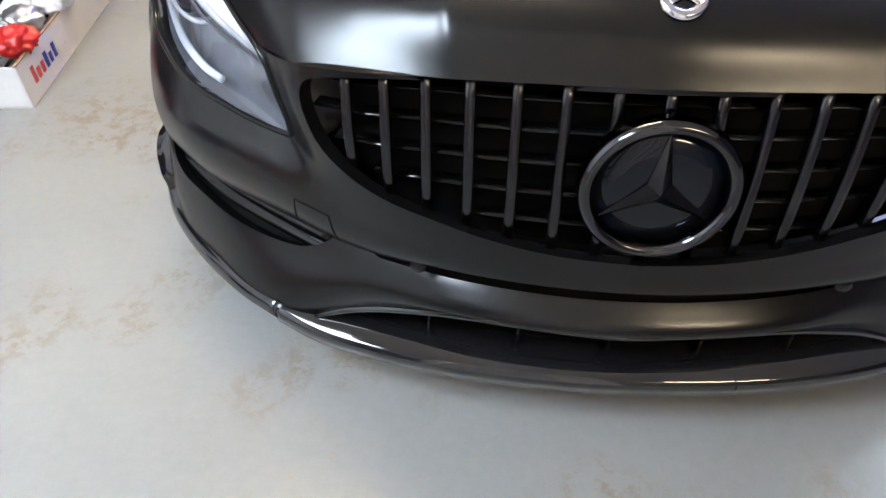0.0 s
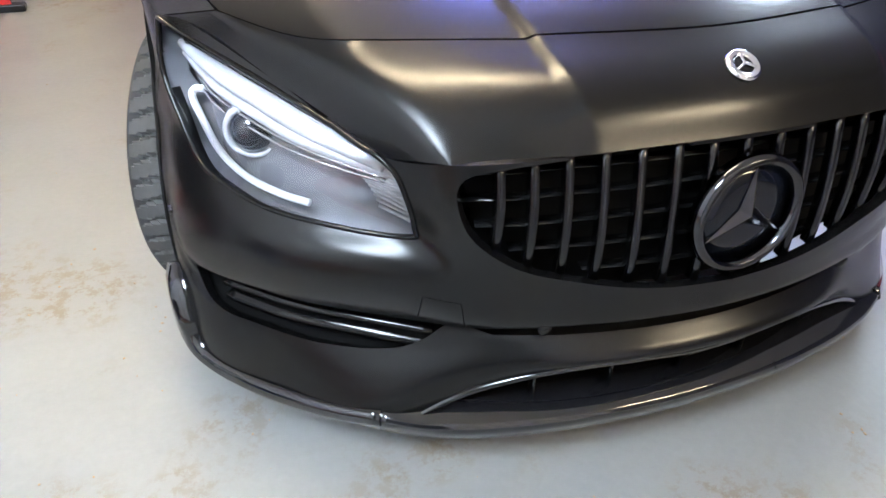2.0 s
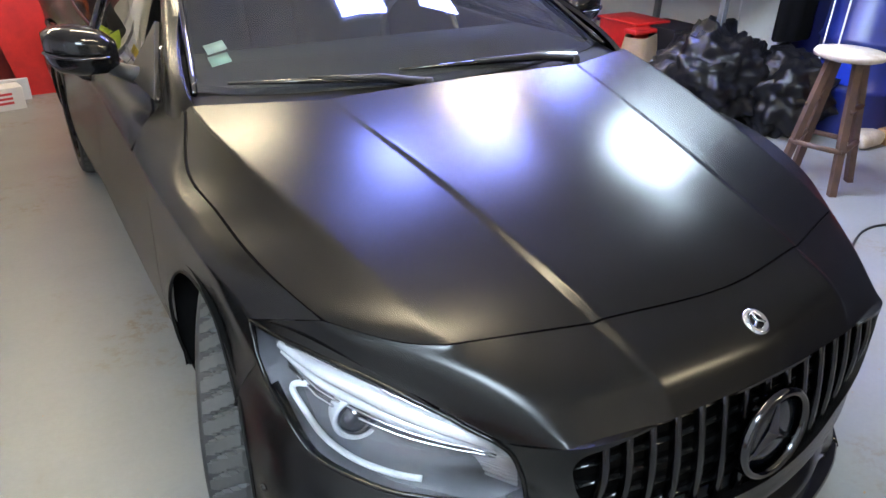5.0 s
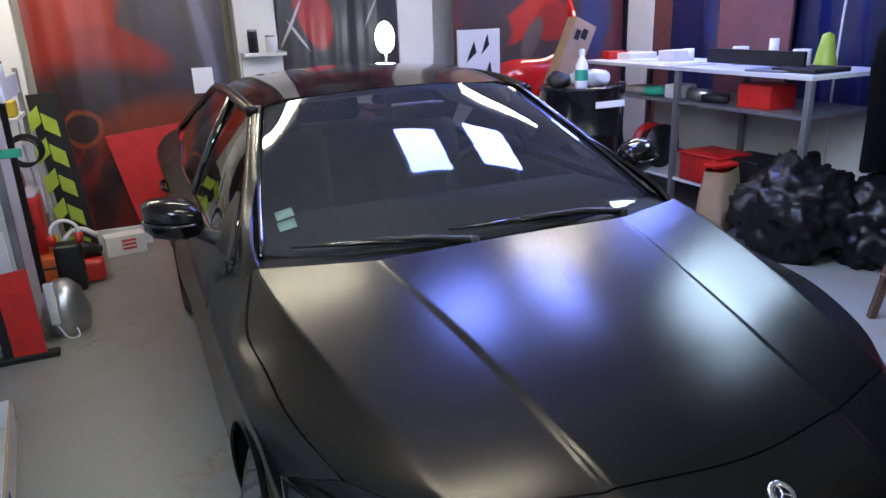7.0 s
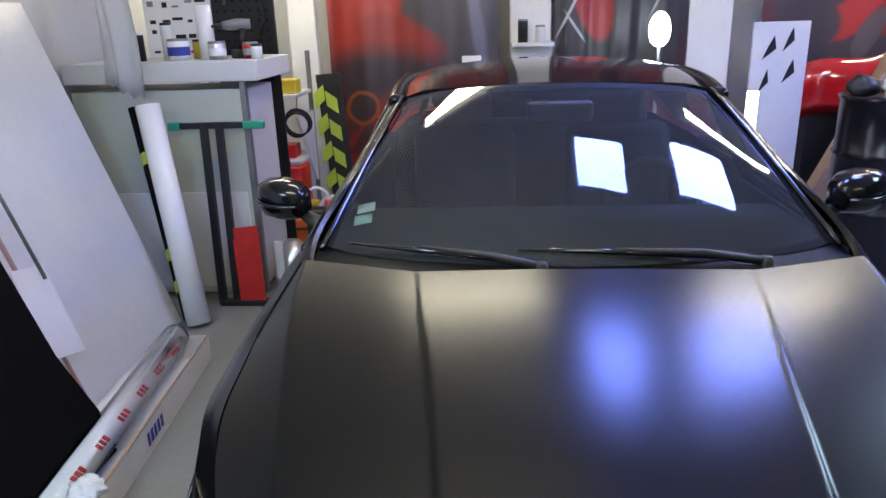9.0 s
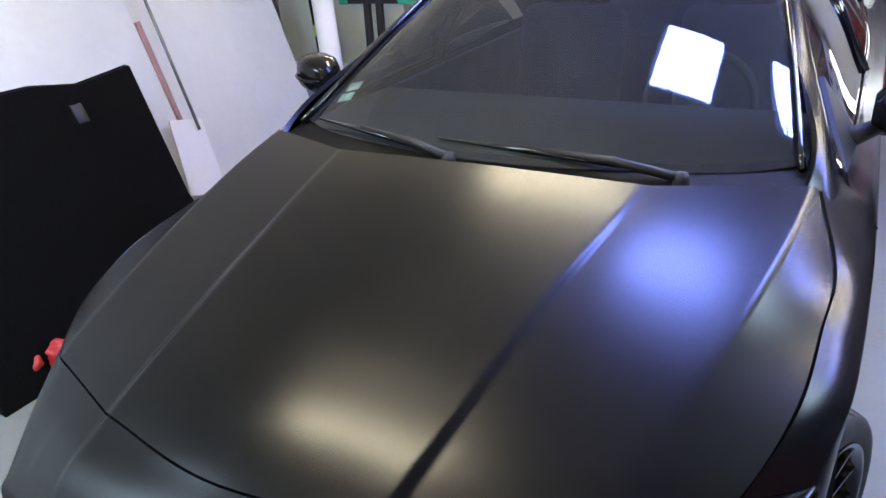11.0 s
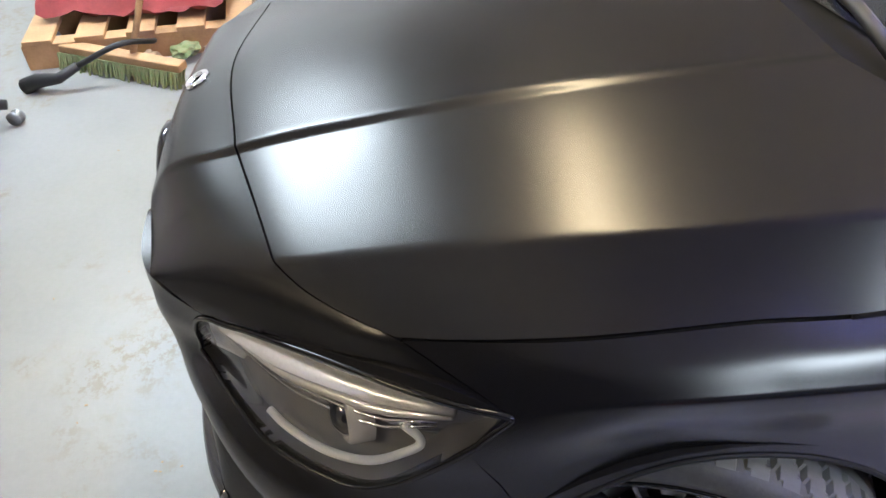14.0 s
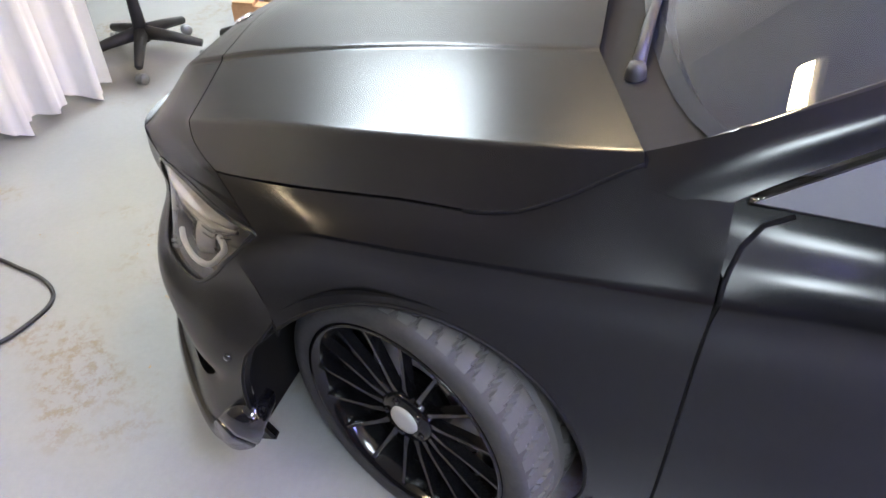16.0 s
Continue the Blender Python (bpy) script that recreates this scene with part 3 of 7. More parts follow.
for sg in (1, -1):
    rail = [(x * sg, y, z) for x, y, z in smooth_path(RAIL, 8)]
    bm = bmesh.new()
    add_tube(bm, rail, [0.024] * len(rail), 10)
    part("roof_rail", bm, SATIN, car)
    pil = [(x * sg, y, z) for x, y, z in smooth_path([(.715, 1.345, .990), (.632, 1.735, 1.182), (.553, 2.055, 1.338)], 6)]
    part("pillar_trim", tube_bm(pil, 0.009, 6), GLOSS, car, "gloss black windscreen pillar strip")
    low = [(.790, 1.42, .964), (.803, 1.70, .968), (.806, 2.05, .972), (.806, 2.4, .977), (.803, 2.9, .985), (.755, 3.6, 1.010)]
    top = [(.784, 1.43, .974), (.681, 1.77, 1.139), (.591, 2.09, 1.312), (.590, 2.4, 1.345), (.588, 2.8, 1.345), (.60, 3.55, 1.23)]
    ws = Surface([[l, tuple(np.add(l, u) / 2 + np.array((.012, 0, 0))), u] for l, u in zip(low, top)], centre=False)
    part("side_window", panel(ws, 0, 5, 0, 2, 0.05, mirror="-" if sg < 0 else "", flange=0), SIDEGLASS, car)
    part("window_trim", tube_bm([(x * sg, y, z) for x, y, z in smooth_path(low, 6)], 0.008, 6), GLOSS, car)
    part("door_pillar", tube_bm([(.803 * sg, 2.37, .975), (.70 * sg, 2.40, 1.17), (.60 * sg, 2.42, 1.345)], 0.022, 8), GLOSS, car)
    # black corner plate that carries the mirror
    bm = bmesh.new()
    corner = [(.802, 1.425, .968), (.816, 1.70, .970), (.714, 1.715, 1.112)]
    lo_ = [bm.verts.new(((x - .012) * sg, y, z - .004)) for x, y, z in corner]
    hi_ = [bm.verts.new((x * sg, y, z)) for x, y, z in corner]
    bm.faces.new(lo_)
    bm.faces.new(hi_[::-1])
    for k in range(3):
        bm.faces.new((lo_[k], lo_[(k + 1) % 3], hi_[(k + 1) % 3], hi_[k]))
    bmesh.ops.recalc_face_normals(bm, faces=bm.faces)
    part("window_corner", bm, BLACK, car, "black plastic window corner plate", smooth=False)
    # door handles
    for y in (2.22, 3.10):
        bm = bmesh.new()
        add_tube(bm, smooth_path([(.872 * sg, y - .10, .865), (.898 * sg, y - .06, .872), (.900 * sg, y + .06, .876), (.874 * sg, y + .10, .878)], 5), 0.011, 8)
        part("door_handle", bm, SATIN, car)

# cowl under the screen and the cabin floor pan, closing the body
bm = bmesh.new()
rows = []
for x in np.linspace(-.73, .73, 25):
    a = abs(x)
    yh = float(np.interp(a, [0, .415, .744], [1.11, 1.135, 1.25]))
    ys = float(np.interp(a, [0, .36, .62, .71, .74], [1.23, 1.27, 1.35, 1.39, 1.40]))
    rows.append([bm.verts.new((x, yh, .955)), bm.verts.new((x, (yh + ys) / 2, .972)), bm.verts.new((x, ys, .985))])
for a, b in zip(rows, rows[1:]):
    for k in range(2):
        bm.faces.new((a[k], b[k], b[k + 1], a[k + 1]))
part("cowl", bm, COWLBLACK, car, "black plastic cowl under the windscreen")
part("underbody", box_bm((0, 2.47, .22), (1.26, 3.86, .10), 0.02), VOID, car)
bm = bmesh.new()
add_box(bm, (0, .72, .50), (1.05, .45, .36), 0.03)
add_box(bm, (0, 1.10, .60), (1.10, .40, .55), 0.03)
part("engine_block", bm, VOID, car)
for sg in (1, -1):
    for ya in (AXLE_F, AXLE_R):
        bm = bmesh.new()
        prof = [(0.375 * math.cos(a), 0.375 * math.sin(a)) for a in np.linspace(-.3, math.pi + .3, 24)]
        ring = [[bm.verts.new((x * sg, ya + c, HUB_Z + s)) for x in (.862, .55)] for c, s in prof]
        for a, b in zip(ring, ring[1:]):
            bm.faces.new((a[0], b[0], b[1], a[1]))
        bm.faces.new([r[1] for r in ring])
        part("wheel_arch_liner", bm, VOID, car)
        # rolled edge of the arch
        lo = math.pi + .3 if ya == AXLE_R else 2.50
        st = FLANK.near([(.885, ya + AR * math.cos(a), HUB_Z + AR * math.sin(a)) for a in np.linspace(-.3, lo, 44)])
        edge = [tuple(p) for p in FLANK.at(st[:, 0], st[:, 1])]
        if ya == AXLE_F:
            edge = [p for p in edge if p[1] > .665] + [tuple(p) for p in NOSE.at(np.full(12, 5.99), np.linspace(3.05, 8.8, 12))]
        part("arch_edge", tube_bm(both_sides(edge, sg), 0.004, 6), COWLBLACK, car)


# ---- grille ----
grille = part("grille", panel(NOSE, 0, 2.3, -0.0, 3.2, 0.03, both=True, flange=0, offset=-0.075), VOID, car, "black radiator grille with dark chrome upright slats")
SLAT_X = (0, .062, .123, .183, .241, .297, .350, .400)


def grille_span(x):
    top = float(np.interp(x, [0, .25, .41, .45], [.688, .686, .674, .655]))
    bot = float(np.interp(x, [0, .12, .24, .36, .425, .45], [.438, .445, .466, .503, .557, .60]))
    return bot, top


def nose_y(x, z):
    s, t = NOSE.near([(x, .08 if x > .3 else .04, z)])[0]
    return float(NOSE.at(s, t)[0][1])


for x in SLAT_X:
    for sg in ((1,) if x == 0 else (1, -1)):
        b, t = grille_span(x)
        bm = bmesh.new()
        path = []
        for w in np.linspace(0, 1, 9):
            z = b + (t - b) * w
            path.append((x * sg, nose_y(x, z) + .022 - .006 * math.sin(math.pi * w), z))
        add_sweep(bm, path, [(-.007, -.010), (.007, -.010), (.0075, .004), (.0052, .009), (-.0052, .009), (-.0075, .004)], up=(0, -1, 0))
        part("grille_slat", bm, SLAT, grille, "brushed dark chrome slat")
for z in (.475, .52, .565, .61, .652):
    bm = bmesh.new()
    xm = float(np.interp(z, [.44, .466, .503, .557, .61, .66], [.05, .22, .35, .42, .45, .45]))
    path = [(x, nose_y(abs(x), z) + .042, z) for x in np.linspace(-xm, xm, 13)]
    add_sweep(bm, path, [(-.012, -.0013), (.010, -.0013), (.010, .0013), (-.012, .0013)])
    part("grille_bar", bm, BARBLACK, grille, "thin gloss black cross bar")

# round badge in the grille, as a plain ring and dish with three ribs
badge = part("grille_badge", lathe_bm([(0, .0), (.05, -.004), (.086, .0), (.086, .012), (0, .012)], 48, "Y"), material("badge_dish", (0.004, 0.005, 0.008), 0.08, 0.0, spec=0.3), car, "round gloss black grille badge")
badge.matrix_basis = pose(0, .028, .562, -6, 0, 0)
part("badge_ring", lathe_bm([(.083, .006), (.084, -.012), (.092, -.020), (.101, -.013), (.103, .006)], 56, "Y", closed=True), DCHROME, badge, "dark chrome ring")
for k in range(3):
    a = math.pi / 2 + k * 2 * math.pi / 3
    bm = bmesh.new()
    c, s = math.cos(a), math.sin(a)
    tip, l, r, f = Vector((.084 * c, -.006, .084 * s)), Vector((-.017 * s, -.004, .017 * c)), Vector((.017 * s, -.004, -.017 * c)), Vector((0, -.017, 0))
    vs = [bm.verts.new(p) for p in (tip, l, r, f, Vector((0, .0, 0)))]
    bm.faces.new((vs[0], vs[1], vs[3]))
    bm.faces.new((vs[0], vs[3], vs[2]))
    bm.faces.new((vs[0], vs[2], vs[4]))
    bm.faces.new((vs[0], vs[4], vs[1]))
    bmesh.ops.recalc_face_normals(bm, faces=bm.faces)
    part("badge_rib", bm, DCHROME, badge, smooth=False)

# small round emblem on the nose
emblem = part("nose_emblem", lathe_bm([(0, .003), (.016, .003), (.017, .0045), (.024, .006), (.028, .004), (.029, 0)], 40), CHROME, car, "small round chrome emblem")
en = TOP.normal(np.array([0.0]), np.array([1.35]))[0]
ep = TOP.at(0.0, 1.35)[0]
en = Vector(en if en[2] > 0 else -en)
emblem.matrix_basis = Matrix.Translation(Vector(ep)) @ Vector((0, 0, 1)).rotation_difference(en).to_matrix().to_4x4()
part("emblem_field", lathe_bm([(0, .0034), (.0155, .0034)], 32), DCHROME, emblem)
for k in range(3):
    a = math.pi / 2 + k * 2 * math.pi / 3
    part("emblem_rib", box_bm((.009 * math.cos(a), .009 * math.sin(a), .005), (.018, .0045, .003), .001, Matrix.Rotation(a, 4, "Z")), CHROME, emblem)


# ---- headlights ----
def lamp_at(p, depth):
    """A place behind the lens: the nearest place on the bumper's surface, moved inwards."""
    st = NOSE.near([p])[0]
    n = NOSE.normal(np.array([st[0]]), np.array([st[1]]))[0]
    if n[1] > 0:
        n = -n
    q = NOSE.at(st[0], st[1])[0]
    return q - n * depth


RIM3 = [tuple(NOSE.at(s, t)[0]) for s, t in LAMP]
for sg, mir in ((1, ""), (-1, "-")):
    hl = part("headlight", panel(NOSE, 2.5, 6, 0, 2.9, 0.012, keep=LAMP, mirror=mir, flange=0.03, offset=-0.060), LAMPHOUSE, car, "clear headlight with white light guide")
    part("lens", panel(NOSE, 2.5, 6, 0, 2.9, 0.010, keep=LAMP, mirror=mir, flange=0, offset=-0.002), LENS, hl, "clear plastic lens")
    part("lens_seal", tube_bm(both_sides(RIM3, sg), 0.0048, 6, closed=True), BARBLACK, hl)
    # lamp wall between lens and housing
    bm = bmesh.new()
    inner = [tuple(lamp_at(p, .078)) for p in RIM3]
    o = [bm.verts.new(p) for p in both_sides(RIM3, sg)]
    i = [bm.verts.new(p) for p in both_sides(inner, sg)]
    for k in range(len(o)):
        bm.faces.new((o[k], o[(k + 1) % len(o)], i[(k + 1) % len(o)], i[k]))
    bmesh.ops.remove_doubles(bm, verts=bm.verts, dist=1e-5)
    part("lamp_wall", bm, LAMPHOUSE, hl)
    # upper reflector blades
    for w, d, rad in ((.15, .016, .019), (.30, .022, .011)):
        pts = []
        for k in np.linspace(0.04, .93, 18):
            topp = np.array([np.interp(k, [0, .25, .5, .75, 1], c) for c in ((.545, .60, .66, .74, .82), (.20, .27, .355, .48, .61), (.642, .674, .700, .725, .742))])
            botp = np.array([np.interp(k, [0, .25, .5, .75, 1], c) for c in ((.515, .60, .70, .80, .83), (.165, .22, .30, .44, .57), (.535, .525, .528, .553, .68))])
            pts.append(tuple(lamp_at(topp + (botp - topp) * w, d)))
        bm = bmesh.new()
        add_tube(bm, both_sides(pts, sg), [rad * (0.35 + 0.65 * math.sin(math.pi * min(1, .12 + .85 * k / 17))) for k in range(18)], 10)
        part("reflector_blade", bm, REFLECTOR, hl, "bright ribbed reflector")
    # fine chrome steps along the upper reflector
    for w in (.05, .10, .22, .38, .45):
        pts = []
        for k in np.linspace(0.06, .90, 14):
            topp = np.array([np.interp(k, [0, .25, .5, .75, 1], c) for c in ((.545, .60, .66, .74, .82), (.20, .27, .355, .48, .61), (.642, .674, .700, .725, .742))])
            botp = np.array([np.interp(k, [0, .25, .5, .75, 1], c) for c in ((.515, .60, .70, .80, .83), (.165, .22, .30, .44, .57), (.535, .525, .528, .553, .68))])
            pts.append(tuple(lamp_at(topp + (botp - topp) * w, .010 + .03 * w)))
        part("reflector_step", tube_bm(both_sides(pts, sg), .0028, 6), CHROME, hl, "thin chrome step")
    # white light guide, a hook round the projector
    guide = [(.775, .50, .665), (.800, .52, .655), (.806, .49, .620), (.790, .44, .580), (.750, .38, .556), (.700, .32, .547), (.655, .275, .545)]
    part("light_guide", tube_bm(both_sides([tuple(lamp_at(p, .025)) for p in smooth_path(guide, 8)], sg), 0.0066, 8), DRL, hl, "white light guide strip")
    # projector
    c = lamp_at((.735, .40, .625), .045)
    prj = part("projector", lathe_bm([(.0, .026), (.018, .023), (.032, .012), (.037, 0)], 32), material("projector_glass", (0.01, 0.012, 0.02), 0.03, coat=1.0), hl, "dark projector lens")
    turn = Vector((0, 0, 1)).rotation_difference(Vector((.28 * sg, -.93, .10))).to_matrix().to_4x4()
    prj.matrix_basis = Matrix.Translation((c[0] * sg, c[1], c[2])) @ turn
    ring = part("projector_ring", lathe_bm([(.037, -.03), (.037, .004), (.043, .008), (.048, .002), (.050, -.03)], 32), REFLECTOR, hl)
    ring.matrix_basis = prj.matrix_basis
    # ribbed inner corner
    for k in range(14):
        z = .543 + .007 * k
        a, b = (.519 + .002 * k, .172, z), (.566 + .004 * k, .203 + .003 * k, z + .010)
        part("reflector_rib", tube_bm(both_sides([tuple(lamp_at(a, .02)), tuple(lamp_at(b, .035))], sg), 0.0037, 6), REFLECTOR, hl)


# ---- lower bumper: intakes, slot, lip and side blades ----
part("slot_lining", panel(NOSE, 0, 2.4, 3.8, 6.2, 0.03, both=True, flange=0, offset=-0.03), VOID, car)
lower = part("lower_grille", panel(NOSE, 0, 2.7, 7.8, 9, 0.03, both=True, flange=0, offset=-0.045), VOID, car)
for x in np.linspace(-.30, .30, 5):
    part("grille_divider", box_bm((x, .070 + .25 * x * x, .222), (.004, .02, .10)), BARBLACK, lower)
LIPTRIM = [tuple(NOSE.at(s, t)[0]) for s, t in [(2.58, 8.95), (2.45, 8.6), (2.25, 8.27), (1.95, 8.07), (1.5, 8.0), (1.0, 8.0), (.5, 8.0), (0, 8.0)]]
LIPTRIM = LIPTRIM + [(-x, y, z) for x, y, z in LIPTRIM[-2::-1]]
part("lower_grille_trim", tube_bm(smooth_path(LIPTRIM, 5), 0.007, 8), GLOSS, car, "gloss black trim round the lower grille")
LIP = [(.580, .128, .164), (.50, .090, .157), (.38, .056, .153), (.22, .030, .151), (0, .018, .150)]
plan = smooth_path(LIP + [(-x, y, z) for x, y, z in LIP[-2::-1]], 7)
bm = bmesh.new()
add_sweep(bm, plan, [(.070, .030), (.038, .022), (.004, .011), (-.004, .005), (-.006, -.004), (-.002, -.026), (.008, -.030), (.16, -.022), (.16, .0)])
part("front_lip", bm, GLOSS, car, "gloss black front lip spoiler with small cracks")
for x in (-.30, -.13, .20):
    y = float(np.interp(abs(x), [0, .22, .38], [.018, .030, .056]))
    part("lip_crack", tube_bm([(x, y + .034, .1685), (x + .006, y + .015, .1640), (x + .012, y + .002, .1600), (x + .014, y - .0052, .150), (x + .016, y - .001, .131)], .0014, 5), VOID, car)
for sg in (1, -1):
    lining = panel(NOSE, 2.0, 5.1, 3.8, 6.4, 0.03, mirror="" if sg > 0 else "-", flange=0, offset=-0.03)
    intake = part("side_intake", lining, VOID, car)
    for dz, dy, r in ((.0, .035, .007), (-.028, .03, .010)):
        pts = smooth_path([(.46, .15 + dy, .318 + dz), (.56, .205 + dy, .326 + dz), (.68, .285 + dy, .328 + dz), (.78, .385 + dy, .325 + dz)], 6)
        bm = bmesh.new()
        add_sweep(bm, both_sides(pts, sg), [(-.03, -r * .6), (.012, -r), (.018, 0), (.012, r), (-.03, r * .6)])
        part("intake_fin", bm, BARBLACK, intake, "gloss black air fin")
    path = smooth_path([(.578, .128, .160), (.66, .190, .146), (.76, .285, .132), (.845, .385, .126), (.888, .455, .140), (.897, .505, .185), (.892, .545, .240), (.880, .565, .275)], 6)

    bm = bmesh.new()
    pr3 = both_sides(path, sg)
    rings = []
    for i, p in enumerate(pr3):
        w = i / (len(pr3) - 1)
        k = min(1.0, max(0.0, (w - .60) / .3))
        d = (Vector(pr3[min(i + 1, len(pr3) - 1)]) - Vector(pr3[max(i - 1, 0)])).normalized()
        outv = Vector((d.y, -d.x, 0)) * sg
        outv = (outv.normalized() if outv.length > .2 else Vector((sg, 0, 0)))
        outv = outv.lerp(Vector((sg, 0, 0)), k).normalized()
        upv = d.cross(outv).normalized()
        if upv.z < 0 and k < .5:
            upv = -upv
        if k >= .5 and upv.y < 0:
            upv = upv if upv.dot(last_up) > 0 else -upv
        last_up = upv
        hgt = (.020 + .034 * math.sin(math.pi * max(0, min(1, (w - .5) / .5))))
        rings.append([bm.verts.new(Vector(p) + outv * a + upv * b) for a, b in ((-.06, hgt * .8), (.014 * k, hgt), (.010 + .016 * k, 0), (.012 * k, -hgt), (-.06, -hgt * .8))])
    for a, b in zip(rings, rings[1:]):
        for k in range(5):
            bm.faces.new((a[k], a[(k + 1) % 5], b[(k + 1) % 5], b[k]))
    bm.faces.new(rings[0])
    bm.faces.new(rings[-1])
    bmesh.ops.recalc_face_normals(bm, faces=bm.faces)
    part("side_blade", bm, GLOSS, car, "gloss black upswept corner blade")
    # parking sensor, tow cover outline
    st = NOSE.near([(.311, .06, .380)])[0]
    sp = NOSE.at(st[0], st[1])[0]
    part("parking_sensor", lathe_bm([(0, -.004), (.011, -.003), (.013, .004)], 20, "Y"), SATIN, car).matrix_basis = pose(sp[0] * sg, sp[1] - .001, sp[2] - .004)
    st2 = NOSE.near([(.852, .53, .42)])[0]
    sp2 = NOSE.at(st2[0], st2[1])[0]
    part("parking_sensor", lathe_bm([(0, .004), (.008, .003), (.010, -.003)], 16, "X"), GLOSS, car).matrix_basis = pose((sp2[0] + .001) * sg, sp2[1], sp2[2], 0, 0, 0 if sg > 0 else 180)
COVER = [(.425, .382), (.438, .430), (.505, .440), (.515, .388)]
loop = []
for (x1, z1), (x2, z2) in zip(COVER, COVER[1:]):
    for w in np.linspace(0, 1, 7):
        x, z = x1 + (x2 - x1) * w, z1 + (z2 - z1) * w
        st = NOSE.near([(x, .12, z)])[0]
        p = NOSE.at(st[0], st[1])[0]
        loop.append((-p[0], p[1], p[2]))
part("tow_cover_seam", tube_bm(loop, 0.0013, 4), VOID, car)


# ---- wheels ----
def build_wheel(name):
    """A wheel standing at its hub, its outer face towards +x."""
    wheel = new(name)
    bm = bmesh.new()
    R = TYRE_R
    prof = [(.243, .098), (.250, .104), (.264, .111), (.284, .114), (.302, .110), (.312, .101)]
    full = prof + [(r, -h) for r, h in prof[::-1]]
    add_lathe(bm, full, 72, "X")
    t = part("tyre", bm, RUBBER, wheel, "dusty black tyre")
    bm = bmesh.new()
    blocks = 44
    seg = blocks * 9
    hs = np.linspace(-.101, .101, 23)
    ring = []
    for k in range(seg):
        a = 2 * math.pi * k / seg
        row = []
        for h in hs:
            r = R - .010 * (abs(h) / .101) ** 4
            ph = (k / 9 + 7 * abs(h) ** 1.1) % 1
            groove = (ph < .2 and abs(h) > .016) or .018 < abs(h) < .027
            r -= .008 if groove else 0
            row.append(bm.verts.new((h, r * math.cos(a), r * math.sin(a))))
        ring.append(row)
    for k in range(seg):
        a, b = ring[k], ring[(k + 1) % seg]
        for j in range(len(hs) - 1):
            bm.faces.new((a[j], b[j], b[j + 1], a[j + 1]))
    part("tread", bm, TREAD, wheel, "grooved tyre tread", smooth=False)
    part("rim", lathe_bm([(.250, .104), (.258, .108), (.256, .112), (.247, .110), (.239, .098), (.233, .085), (.222, .02), (.217, -.09), (.242, -.104)], 72, "X"), WHEELBLACK, wheel, "gloss black rim")
    part("hub", lathe_bm([(0, .088), (.058, .090), (.066, .082), (.070, .06), (.074, .02), (0, .02)], 40, "X"), WHEELBLACK, wheel)
    part("hub_cap", lathe_bm([(0, .098), (.026, .0975), (.033, .095), (.035, .088)], 36, "X"), CAP, wheel, "grey wheel cap")
    for k in range(5):
        a = 2 * math.pi * (k + .3) / 5
        part("wheel_bolt", lathe_bm([(0, .094), (.008, .094), (.009, .086)], 6, "X"), DCHROME, wheel).matrix_basis = pose(0, .050 * math.cos(a), .050 * math.sin(a))
    me = None
    for k in range(16):
        a = 2 * math.pi * k / 16
        if me is None:
            bm = bmesh.new()
            path = [(.080, .050, 0), (.088, .10, 0), (.092, .16, 0), (.097, .216, 0), (.101, .244, 0)]
            rings = []
            for q, (x, r, _) in enumerate(path):
                w = .0095 - .001 * q + (.006 if q == 0 else 0) + (.004 if q == 4 else 0)
                rings.append([bm.verts.new((x + dx, r, dz)) for dx, dz in ((0, -w * .55), (0, w * .55), (-.022, w), (-.022, -w))])
            for p, q in zip(rings, rings[1:]):
                for j in range(4):
                    bm.faces.new((p[j], p[(j + 1) % 4], q[(j + 1) % 4], q[j]))
            bmesh.ops.recalc_face_normals(bm, faces=bm.faces)
            sp = part("spoke", bm, WHEELBLACK, wheel, smooth=False)
            me = sp.data
        else:
            sp = new("spoke", me)
            sp.parent = wheel
        sp.matrix_basis = Matrix.Rotation(a, 4, "X")
    part("brake_disc", lathe_bm([(.075, .0), (.165, .0), (.165, -.025), (.075, -.025)], 48, "X", closed=True), STEEL, wheel, "steel brake disc")
    bm = bmesh.new()
    cal = []
    for a in np.linspace(.15, 1.05, 8):
        cal.append([bm.verts.new((x, r * math.sin(a), r * math.cos(a))) for x, r in ((.035, .11), (.045, .125), (.045, .17), (.030, .185), (-.03, .185), (-.03, .11))])
    for p, q in zip(cal, cal[1:]):
        for j in range(6):
            bm.faces.new((p[j], p[(j + 1) % 6], q[(j + 1) % 6], q[j]))
    bm.faces.new(cal[0])
    bm.faces.new(cal[-1][::-1])
    bmesh.ops.recalc_face_normals(bm, faces=bm.faces)
    part("brake_caliper", bm, STEEL, wheel, "silver brake caliper", smooth=False)
    return wheel


STEER = -19
wheel = build_wheel("wheel")
wheel.parent = car
wheel.matrix_basis = pose(.752, AXLE_F, HUB_Z, 20, 0, STEER)
for m in (pose(-.752, AXLE_F, HUB_Z, 35, 0, 180 + STEER), pose(.765, AXLE_R, HUB_Z), pose(-.765, AXLE_R, HUB_Z, 0, 0, 180)):
    w = copy_thing(wheel, m)
    w.parent = car

